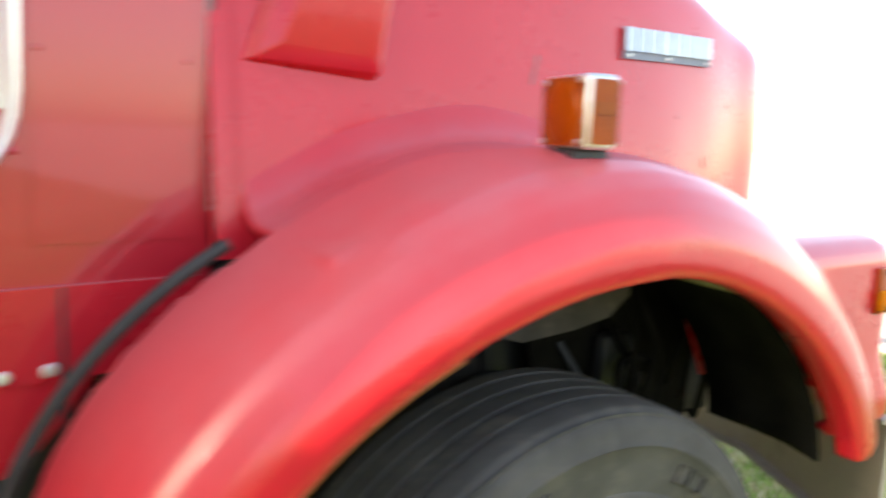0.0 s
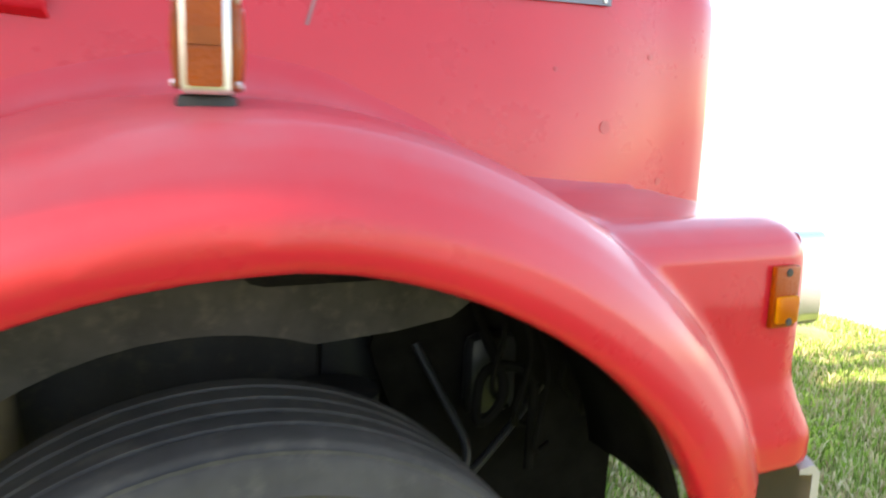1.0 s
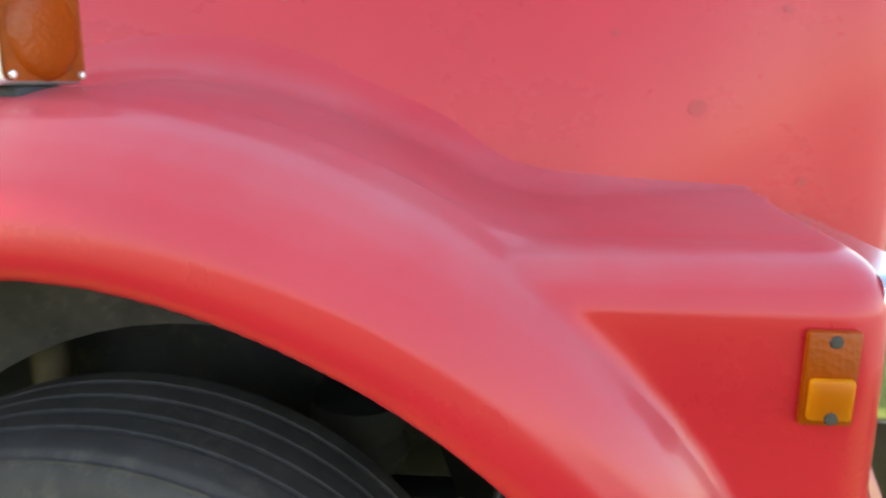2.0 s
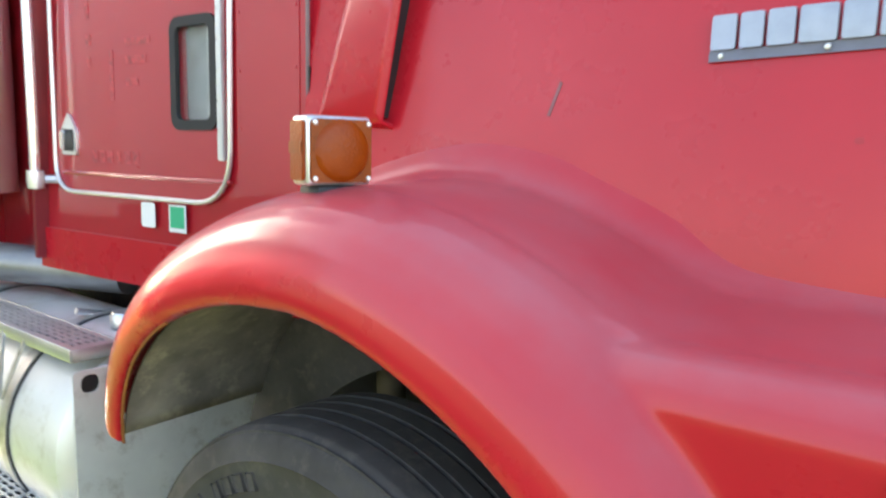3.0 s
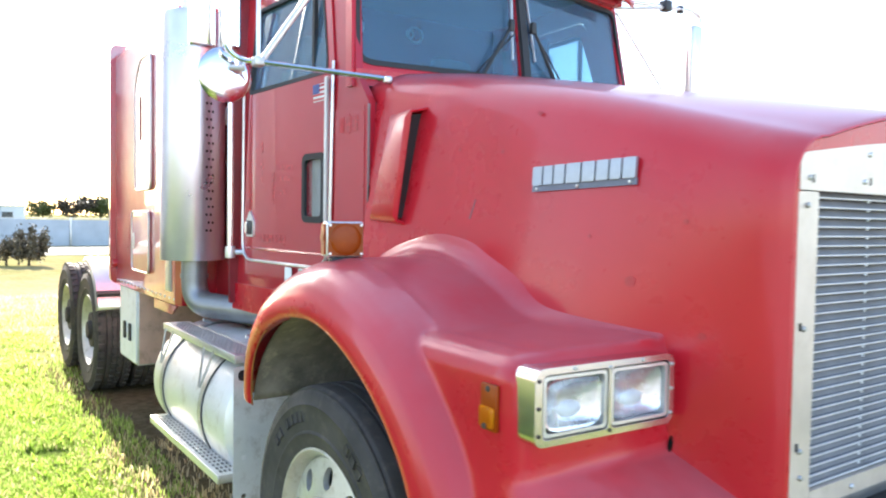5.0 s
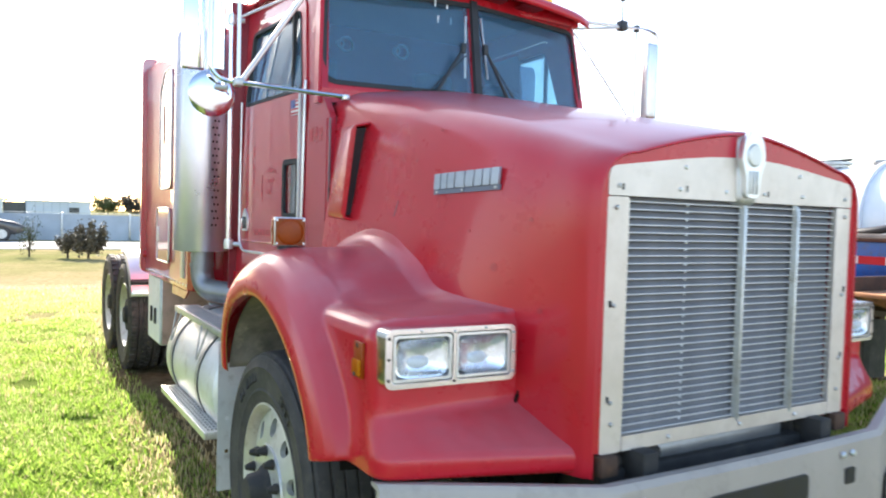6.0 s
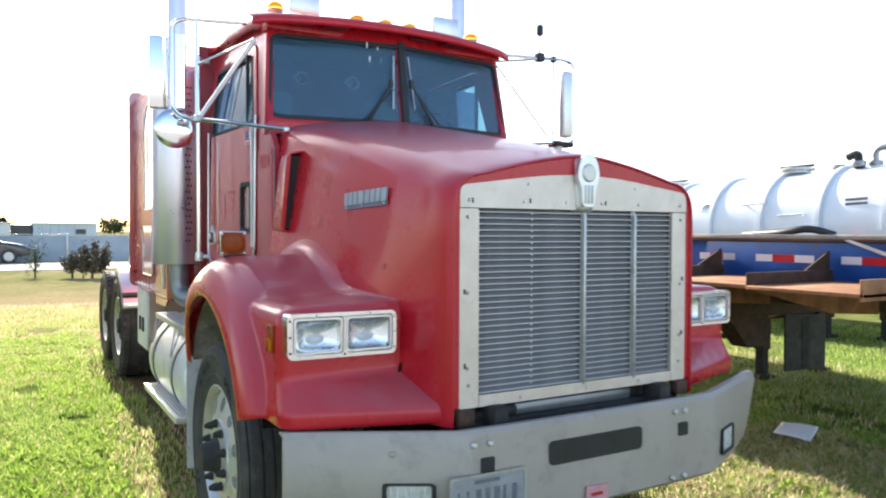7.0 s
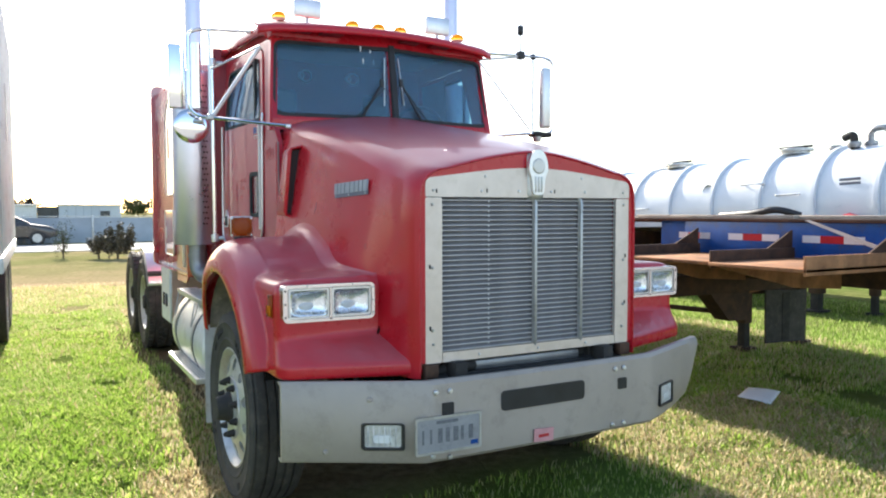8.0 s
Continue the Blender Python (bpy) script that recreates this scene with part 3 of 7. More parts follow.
    # raised air intake on the hood's side
    def sc(x, y, z):
        return Vector((x, s * y, z))
    bm = bmesh.new()
    low = [sc(-0.590, 0.712, 1.482), sc(-0.328, 0.705, 1.466), sc(-0.262, 0.682, 1.884), sc(-0.425, 0.682, 1.882)]
    mid = [sc(-0.550, 0.750, 1.494), sc(-0.335, 0.766, 1.487), sc(-0.272, 0.752, 1.868), sc(-0.418, 0.746, 1.862)]
    top = [sc(-0.512, 0.766, 1.519), sc(-0.345, 0.776, 1.511), sc(-0.284, 0.766, 1.842), sc(-0.394, 0.762, 1.836)]
    v = [[bm.verts.new(p) for p in lp] for lp in (low, mid, top)]
    for a, b in zip(v, v[1:]):
        for i in (0, 2, 3):
            j = (i + 1) % 4
            bm.faces.new((a[i], a[j], b[j], b[i]))
    bm.faces.new((v[1][1], v[1][2], v[2][2], v[2][1]))
    bm.faces.new(v[2])
    scoop = part("air_scoop", bm, RED, truck, "raised red side air intake")
    solid(scoop, 0.012)
    bvl = scoop.modifiers.new("edge", 'BEVEL')
    bvl.width, bvl.segments = 0.026, 4
    part("intake_mesh", P([(0.67, 1.489), (0.762, 1.504), (0.750, 1.85), (0.64, 1.872)], [], lambda u, v, w: Vector((-0.352 + 0.15 * (v - 1.5) + w, s * u, v)), 0.004), BLACK, scoop, "black intake opening")

    part("lip_edge", T([Vector((q.x - out.x * 0.001, y - s * 0.012, q.z - out.z * 0.001)) for q, out, y in (lip(2.15 + 0.86 * k / 24, s) for k in range(25))], 0.0034, 6), LIP_TAN, truck, "yellowed edge of the wheel arch")

    # name plate: dark strip with bright blocks in place of the maker's letters
    strip = part("badge", P([(0.307, 1.577), (0.652, 1.589), (0.652, 1.606), (0.307, 1.594)], [], lambda u, v, w: Vector((u, s * (side_y(u, v) + 0.004 + w), v)), 0.006), GREY_INK, truck, "bright metal name badge on a dark strip")
    wid = [0.036, 0.033, 0.037, 0.049, 0.041, 0.037, 0.033, 0.037]
    u0 = 0.309
    for k, wd in enumerate(wid):
        b0 = 1.594 + (u0 - 0.307) * 0.035
        part("badge_block", P(rpoly([(u0, b0), (u0 + wd, b0 + 0.001), (u0 + wd, b0 + 0.053), (u0, b0 + 0.052)], 0.004, 2), [],
             lambda u, v, w: Vector((u, s * (side_y(u, v) + 0.006 + w), v)), 0.008), BADGE_METAL, strip)
        u0 += wd + 0.0055
    for u in (0.325, 0.47, 0.635):
        part("screw", R([(0.0, 0.004 * s), (0.004, 0.003 * s), (0.005, 0.0)], (u, s * (side_y(u, 1.59) + 0.010), 1.585 + (u - 0.307) * 0.035), 8, "y"), POLISHED, strip)

# marks in the paint
part("scratch_mark", P([(0.030, 1.500), (0.036, 1.499), (0.055, 1.556), (0.050, 1.560)], [], lambda u, v, w: Vector((u, -(side_y(u, v) + 0.0015 - w), v)), 0.002), SCRATCH, truck, "grey scratch in the red paint")
for u0, v0, r0 in ((0.65, 1.353, 0.013), (0.30, 1.80, 0.006), (0.52, 1.46, 0.005), (0.16, 1.70, 0.006), (0.78, 1.50, 0.006), (0.60, 1.12, 0.007), (-0.05, 1.72, 0.005), (0.83, 1.24, 0.008)):
    part("touch_up_spot", P([(u0 + r0 * 1.1 * math.cos(a), v0 + r0 * math.sin(a)) for a in (2 * math.pi * k / 16 for k in range(16))], [], lambda u, v, w: Vector((u, -(side_y(u, v) + 0.0012 - w), v)), 0.002), TOUCH_UP, truck, "darker red touched-up spot")

# grille
def gp(x):
    return lambda u, v, w: Vector((x - w, u, v))


sur = part("grille_surround", P(rpoly([(-0.568, 1.573), (0.568, 1.573), (0.568, 1.652), (0.0, 1.725), (-0.568, 1.652)], [0.004, 0.004, 0.03, 0.3, 0.03]), [], gp(1.022), 0.02), STAINLESS, truck, "scuffed stainless grille surround")
for s in (-1, 1):
    part("side_strip", P(rpoly(rect(min(s * 0.568, s * 0.487), max(s * 0.568, s * 0.487), 0.858, 1.570), 0.008), [], gp(1.020), 0.02), STAINLESS, sur)
part("bottom_strip", P(rpoly(rect(-0.484, 0.484, 0.858, 0.900), 0.004), [], gp(1.020), 0.02), STAINLESS, sur)
for y, z in [(-0.53, 1.60), (-0.29, 1.60), (-0.09, 1.60), (0.09, 1.60), (0.29, 1.60), (0.53, 1.60), (-0.27, 1.665), (0.27, 1.665), (-0.535, 1.54), (0.535, 1.54), (-0.535, 1.27), (0.535, 1.27), (-0.53, 0.94), (0.53, 0.94), (-0.535, 1.0), (0.535, 1.05), (-0.3, 0.878), (0.02, 0.878), (0.3, 0.878)]:
    part("bolt", R([(0.0, 0.007), (0.004, 0.006), (0.006, 0.003), (0.007, 0.0)], (1.022, y, z), 10, "x"), ALUMINIUM if abs(y) > 0.5 else POLISHED, sur)
for y, z in [(-0.548, 1.275), (-0.546, 1.01), (0.548, 1.29), (0.546, 1.06), (-0.515, 1.598), (-0.262, 1.602), (0.11, 1.602)]:
    part("scratch_slot", B(1.0205, 1.0235, y - 0.0035, y + 0.0035, z - 0.009, z + 0.009, 0.001), GRIME, sur)
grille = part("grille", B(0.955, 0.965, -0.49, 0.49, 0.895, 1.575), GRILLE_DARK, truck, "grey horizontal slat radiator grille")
N = 31
bm = bmesh.new()
rings(bm, [[Vector((x, y, z)) for x, z in ((0.990, -0.007), (1.001, -0.009), (1.0055, -0.0075), (1.0055, -0.0045), (1.000, -0.003), (0.989, 0.0125), (0.985, 0.0125))] for y in (-0.487, 0.487)])
first = part("slat", bm, SLAT_SHADED, grille)
first.location.z = 0.912
for k in range(1, N):
    again(first, Matrix.Translation((0, 0, 0.912 + k * (1.565 - 0.912) / (N - 1))))
# pale strip along each slat, painted in as its highlight
lip_first = part("slat_highlight", B(1.0045, 1.0105, -0.487, 0.487, -0.0085, -0.0040, 0.0012, 1), SLAT_LIT_EDGE, grille)
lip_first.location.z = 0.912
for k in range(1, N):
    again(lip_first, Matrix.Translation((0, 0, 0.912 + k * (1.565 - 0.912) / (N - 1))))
for y, wd in ((0.005, 0.011), (0.272, 0.011)):
    bm = bmesh.new()
    rings(bm, [[Vector((1.006, y - wd, z)), Vector((1.02 + b, y - wd * 0.6, z)), Vector((1.024 + b, y, z)), Vector((1.02 + b, y + wd * 0.6, z)), Vector((1.006, y + wd, z))] for z, b in ((0.885, -0.005), (0.90, 0.004), (1.55, 0.004), (1.575, -0.008), (1.595, -0.014))])
    part("centre_bar", bm, ALUMINIUM, grille)
for k in range(30):
    part("rivet", R([(0.0, 0.004), (0.003, 0.003), (0.004, 0.0)], (1.0095, -0.245, 0.923 + k * 0.02177), 6, "x"), POLISHED, grille)

# the whole grille sits a little back inside the nose, whose red face closes round it
sur.location.x = grille.location.x = -0.024
nose = [(y, z) for y, z in hood_section(1.0, 0.006) if z > 0.86]
rim_in = rpoly([(-0.560, 0.60), (0.560, 0.60), (0.560, 1.642), (0.0, 1.712), (-0.560, 1.642)], [0.004, 0.004, 0.03, 0.3, 0.03])
rim_in = [p for p in rim_in if p[1] > 0.9]
part("nose_face", P([(-y, z) for y, z in nose][::-1] + nose[1:] + [(0.560, 0.862)] + rim_in + [(-0.560, 0.862)], [], gp(0.995), 0.012), RED, truck)

# hood ornament, as a plain shield on its spine
orn = part("hood_ornament", B(0.93, 1.035, -0.05, 0.05, 1.56, 1.785, 0.025, 3), ALUMINIUM, truck, "cast metal hood ornament with a plain shield")
part("shield", P(rpoly([(-0.03, 1.585), (0.03, 1.585), (0.036, 1.66), (0.056, 1.70), (0.046, 1.755), (0.02, 1.79), (-0.02, 1.79), (-0.046, 1.755), (-0.056, 1.70), (-0.036, 1.66)], 0.02), [], gp(1.05), 0.02), POLISHED, orn)
part("shield_boss", R([(0.0, 0.006), (0.03, 0.005), (0.036, 0.0)], (1.05, 0.0, 1.715), 24, "x"), WHEEL_WHITE, orn)
for y in (-0.017, 0.0, 0.017):
    part("shield_rib", B(1.048, 1.055, y - 0.004, y + 0.004, 1.597, 1.668, 0.002), WHEEL_WHITE, orn)

orn.location.x = -0.026

# hood latch pins under the grille and the dark gap behind the bumper
for y in (-0.545, 0.535):
    lt = part("hood_bracket", B(0.975, 1.02, y - 0.035, y + 0.03, 0.80, 0.858, 0.006), RUST_DARK, truck)
cross = part("front_crossmember", B(0.72, 0.98, -0.55, 0.55, 0.60, 0.80, 0.01), GRIME, truck)
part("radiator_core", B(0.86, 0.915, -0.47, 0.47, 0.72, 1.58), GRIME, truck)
for y in (-0.42, 0.40):
    part("tow_bracket", B(0.95, 1.05, y - 0.03, y + 0.03, 0.70, 0.86, 0.005), GRIME, truck)
part("cooler_tank", B(0.90, 0.955, -0.36, 0.30, 0.795, 0.842, 0.012), ELBOW, truck, "dull metal cooler tank under the grille")
part("cooler_hose", T(arc([(0.93, -0.50, 0.80), (0.96, -0.40, 0.83), (0.95, -0.30, 0.82)], 0.05), 0.022, 10), GRIME, truck)

# bumper
def bump_x(y):
    """The bumper's front, swept back at its ends, one of which is bent further."""
    a, k = abs(y), 0.42 if y > 0 else 0.57
    return 1.125 - 0.012 * (a / 0.62) ** 2 if a < 0.62 else 1.113 - k * (a - 0.62)


bm = bmesh.new()
loops = []
ys = sorted({-1.145, -1.13, -1.1, -1.05, -0.9, -0.75, -0.66, -0.62, -0.58, -0.45, -0.28, 0.0, 0.28, 0.45, 0.58, 0.62, 0.66, 0.75, 0.9, 1.05, 1.12, 1.17, 1.2})
for y in ys:
    x = bump_x(y)
    zt = interp(y, [(-1.145, 0.808), (-0.6, 0.812), (1.2, 0.812)])
    zb = interp(y, [(-1.145, 0.470), (-0.9, 0.470), (-0.8, 0.468), (0.72, 0.468), (0.9, 0.480), (1.05, 0.515), (1.13, 0.60), (1.2, 0.73)])
    loops.append([Vector((x - 0.05, y, zt - 0.004)), Vector((x - 0.015, y, zt)), Vector((x, y, zt - 0.016)), Vector((x + 0.006, y, (zt + zb) / 2)), Vector((x, y, zb + 0.016)), Vector((x - 0.015, y, zb)), Vector((x - 0.05, y, zb + 0.004)),
                  Vector((x - 0.05, y, zb + 0.012)), Vector((x - 0.018, y, zb + 0.018)), Vector((x - 0.018, y, zt - 0.018)), Vector((x - 0.05, y, zt - 0.012))])
rings(bm, loops)
bumper = part("bumper", bm, BUMPER, truck, "oxidised grey metal front bumper with swept ends")
def on_bumper(off):
    return lambda u, v, w: Vector((bump_x(u) + 0.0065 + off - w, u, v))


part("air_slot", P(rpoly(rect(-0.27, 0.185, 0.648, 0.735), 0.022), [], on_bumper(0.003), 0.006), BLACK, bumper, "dark cooling slot")
for y in (-0.53, 0.42):
    part("tow_hole", P(rpoly(rect(y - 0.027, y + 0.027, 0.665, 0.718), 0.008), [], on_bumper(0.003), 0.006), BLACK, bumper)
for y, z in [(-0.585, 0.765), (-0.52, 0.765), (0.375, 0.765), (0.43, 0.765), (0.36, 0.50), (0.43, 0.50), (-0.60, 0.50), (-0.52, 0.488), (-0.83, 0.74), (-0.99, 0.52)]:
    part("bolt", R([(0.0, 0.010), (0.008, 0.009), (0.011, 0.004), (0.012, 0.0)], (bump_x(y) + 0.006, y, z), 10, "x"), POLISHED if abs(y) < 0.7 else BUMPER, bumper)
for s in (-1, 1):
    yc = -0.785 if s < 0 else 0.775
    fl = part("fog_lamp", P(rpoly(rect(yc - 0.076, yc + 0.076, 0.530, 0.642), 0.012), [rpoly(rect(yc - 0.068, yc + 0.066, 0.542, 0.636), 0.012)], on_bumper(0.012), 0.03), BLACK, bumper, "rectangular clear fog lamp")
    part("reflector", P(rpoly(rect(yc - 0.068, yc + 0.066, 0.542, 0.636), 0.012), [], on_bumper(0.004), 0.005), FOG_BACK, fl)
    # the lens's bright centre, put in as a pale lozenge
    part("bulb_glint", P(rpoly(rect(yc - 0.035, yc + 0.030, 0.560, 0.592), 0.014), [], on_bumper(0.008), 0.006), LAMP_GLINT, fl)
    for k in range(6):
        part("lens_flute", B(0, 0.004, yc - 0.058 + k * 0.02, yc - 0.05 + k * 0.02, 0.550, 0.628, 0.0015), FOG_BACK, fl).location.x = bump_x(yc - 0.054 + k * 0.02) + 0.0095
def on_plate(off):
    return lambda u, v, w: Vector((1.1135 + 0.031 * (u + 0.62) + 0.0065 + off - w, u, v))


pl = part("number_plate", P(rpoly(rect(-0.685, -0.38, 0.515, 0.667), 0.012), [], on_plate(0.012), 0.003), PLATE_WORN, bumper, "white number plate with plain bars")
part("plate_rim", P(rpoly(rect(-0.687, -0.378, 0.513, 0.669), 0.013), [rpoly(rect(-0.677, -0.388, 0.523, 0.659), 0.009)], on_plate(0.014), 0.004), ALUMINIUM, pl)
for k, bw in enumerate((0.008, 0.008, 0.020, 0.018, 0.022, 0.012, 0.020)):
    u = -0.655 + k * 0.036
    part("plate_bar", P(rect(u, u + bw, 0.558, 0.618), [], on_plate(0.0135), 0.003), PLATE_BAR, pl)
part("plate_bar", P(rect(-0.59, -0.49, 0.637, 0.650), [], on_plate(0.0135), 0.003), PLATE_BAR, pl)
part("plate_sticker", P(rect(-0.43, -0.395, 0.532, 0.55), [], on_plate(0.0135), 0.003), BLUE, pl)
part("pink_tape", P([(-0.10, 0.487), (0.005, 0.482), (0.008, 0.540), (-0.098, 0.546)], [], on_bumper(0.004), 0.003), PINK, bumper)
part("pink_tape_bars", P(rect(-0.075, -0.02, 0.505, 0.518), [], on_bumper(0.0055), 0.003), TAPE_RED, bumper)

# ---- wheels ----
def tyre_bm(c, yo, s, r=TYRE_R, wd=0.275, lugs=False):
    """A truck tyre whose outer wall stands at yo."""
    q = lambda rr, d: (rr, s * (yo - d))
    prof = [q(0.297, 0.035), q(0.303, 0.018), q(0.33, 0.008), q(0.352, 0.004), q(0.356, 0.0), q(0.362, 0.0), q(0.366, 0.003), q(0.41, -0.003), q(0.44, -0.004), q(0.446, -0.008), q(0.452, -0.004),
            q(0.470, 0.0), q(0.486, 0.006), q(0.489, 0.010), q(0.494, 0.010), q(r - 0.018, 0.014), q(r - 0.006, 0.022), q(r - 0.003, 0.030)]
    gaps = (0.070, 0.115, 0.160, 0.205)
    for g in gaps:
        prof += [q(r - 0.0005, g - 0.006), q(r - 0.012, g - 0.0035), q(r - 0.012, g + 0.0035), q(r - 0.0005, g + 0.006)]
    prof += [q(r - 0.003, wd - 0.030), q(r - 0.018, wd - 0.014), q(0.45, wd), q(0.36, wd), q(0.30, wd - 0.03)]
    return R(prof, c, 72)


def disc_with_holes(c, s, r0, r1, y_of, rh, n, rx, rz):
    """A dished wheel disc with n hand holes."""
    bm = bmesh.new()
    c = Vector(c)
    for k in range(n):
        a0, a1 = 2 * math.pi * k / n, 2 * math.pi * (k + 1) / n
        am = (a0 + a1) / 2
        per = []
        for t in range(8):
            per.append((r0 + (r1 - r0) * t / 8, a0))
        for t in range(8):
            per.append((r1, a0 + (a1 - a0) * t / 8))
        for t in range(8):
            per.append((r1 + (r0 - r1) * t / 8, a1))
        for t in range(8):
            per.append((r0, a1 + (a0 - a1) * t / 8))
        xy = [Vector((r * math.cos(a), r * math.sin(a))) for r, a in per]
        hc = Vector((rh * math.cos(am), rh * math.sin(am)))
        rad, tan = Vector((math.cos(am), math.sin(am))), Vector((-math.sin(am), math.cos(am)))
        hole = []
        for p in xy:
            d = p - hc
            an = math.atan2(d.dot(tan), d.dot(rad))
            hole.append(hc + rad * math.cos(an) * rz + tan * math.sin(an) * rx)
        put = lambda p, dy=0.0: c + Vector((p.x, s * (y_of(p.length) - dy), p.y))
        deep = [put(p, 0.02) for p in hole]
        rings(bm, [[put(p) for p in xy], [put(p.lerp(h, 0.5)) for p, h in zip(xy, hole)], [put(h) for h in hole], deep], True, False)
    bmesh.ops.remove_doubles(bm, verts=bm.verts[:], dist=1e-4)
    return bm


def steer_wheel(s):
    c, yo = (AXLE_X, 0, AXLE_Z), 1.142
    w = part("front_wheel", R([(0.02, 0), (0.14, 0), (0.14, -s * 0.25), (0.02, -s * 0.25)], (AXLE_X, s * (yo - 0.06), AXLE_Z), 32, closed=True), GRIME, truck, "front wheel with a grooved steer tyre")
    part("tyre", tyre_bm(c, yo, s), RUBBER, w, "worn black grooved tyre")
    dish = lambda r: yo - 0.045 + 0.05 * math.cos(min(1, r / 0.276) * math.pi / 2)
    part("wheel_disc", disc_with_holes(c, s, 0.165, 0.276, dish, 0.224, 10, 0.028, 0.034), WHEEL_WHITE, w, "pale metal wheel disc with hand holes")
    part("rim", R([(0.276, s * dish(0.276)), (0.284, s * (yo - 0.056)), (0.290, s * (yo - 0.03)), (0.306, s * (yo - 0.010)), (0.313, s * (yo - 0.012)), (0.299, s * (yo - 0.05)), (0.28, s * (yo - 0.20)), (0.262, s * (yo - 0.2))], c, 64), WHEEL_WHITE, w)
    for k, (a, l) in enumerate(((1.88, 0.020), (1.97, 0.026), (2.06, 0.024), (2.15, 0.018), (2.33, 0.03), (2.42, 0.02), (0.9, 0.03), (1.0, 0.03), (1.1, 0.02), (3.6, 0.03), (3.7, 0.02), (5.2, 0.03))):
        bm = box(bmesh.new(), -l / 2, l / 2, s * (yo + 0.002), s * (yo + 0.0055), 0.395, 0.424, 0.002)
        bmesh.ops.rotate(bm, verts=bm.verts[:], cent=(0, 0, 0), matrix=Matrix.Rotation(math.pi / 2 - a, 3, 'Y'))
        bmesh.ops.translate(bm, verts=bm.verts[:], vec=c)
        part("raised_mark", bm, RUBBER, w)
    part("back_plate", R([(0.0, s * (yo - 0.12)), (0.275, s * (yo - 0.13))], c, 40), BLACK, w)
    part("hub_flange", R([(0.0, s * (yo - 0.002)), (0.10, s * (yo - 0.002)), (0.162, s * (yo - 0.008)), (0.168, s * (yo - 0.03))], c, 40), WHEEL_WHITE, w)
    part("hub_cap", R([(0.0, s * (yo + 0.070)), (0.05, s * (yo + 0.067)), (0.062, s * (yo + 0.055)), (0.068, s * (yo + 0.02)), (0.082, s * (yo + 0.005)), (0.09, s * (yo - 0.004))], c, 28), GRIME, w)
    for k in range(10):
        a = 2 * math.pi * (k + 0.5) / 10
        p = (AXLE_X + 0.143 * math.cos(a), 0, AXLE_Z + 0.143 * math.sin(a))
        part("lug_nut", R([(0.0, s * (yo + 0.034)), (0.010, s * (yo + 0.031)), (0.014, s * (yo + 0.020)), (0.017, s * (yo + 0.012)), (0.021, s * (yo - 0.004))], p, 6), GRIME, w)


def drive_wheel(x, s):
    c = (x, 0, TYRE_R)
    w = part("drive_wheel", R([(0.02, 0), (0.15, 0), (0.15, -s * 0.5), (0.02, -s * 0.5)], (x, s * 0.94, TYRE_R), 24, closed=True), GRIME, truck, "dual rear drive wheel with lugged tyres")
    for yo in (0.975, 0.665):
        part("tyre", tyre_bm(c, yo, s), RUBBER, w)
        bm = bmesh.new()
        for k in range(44):
            a = 2 * math.pi * k / 44
            for j, (d0, d1) in enumerate(((0.008, 0.056), (0.112, 0.145), (0.155, 0.19), (0.234, 0.268))):
                aa = a + (0.07 if j % 2 else 0)
                box(bm, -0.02, 0.02, s * (yo - d1), s * (yo - d0), TYRE_R - 0.012, TYRE_R + 0.010)
                bmesh.ops.rotate(bm, verts=bm.verts[-8:], cent=(0, 0, 0), matrix=Matrix.Rotation(aa, 3, 'Y'))
        bmesh.ops.translate(bm, verts=bm.verts[:], vec=(x, 0, TYRE_R))
        tagged(part("tread_block", bm, RUBBER, w, smooth=False), kind="stuff")
    yo = 0.975
    part("rim", R([(0.303, s * (yo - 0.016)), (0.297, s * (yo - 0.012)), (0.28, s * (yo - 0.03)), (0.272, s * (yo - 0.10)), (0.24, s * (yo - 0.16)), (0.13, s * (yo - 0.165))], c, 56), WHEEL_WHITE, w, "pale metal drive wheel rim")
    part("hub", R([(0.0, s * (yo + 0.0)), (0.07, s * (yo - 0.005)), (0.085, s * (yo - 0.03)), (0.09, s * (yo - 0.14)), (0.14, s * (yo - 0.15)), (0.15, s * (yo - 0.17))], c, 32), GRIME, w)
    for k in range(10):
        a = 2 * math.pi * k / 10
        part("lug_nut", R([(0.0, s * (yo - 0.12)), (0.016, s * (yo - 0.122)), (0.018, s * (yo - 0.165))], (x + 0.143 * math.cos(a), 0, TYRE_R + 0.143 * math.sin(a)), 6), GRIME, w)


for s in (-1, 1):
    steer_wheel(s)
    for x in (-5.08, -6.24):
        drive_wheel(x, s)

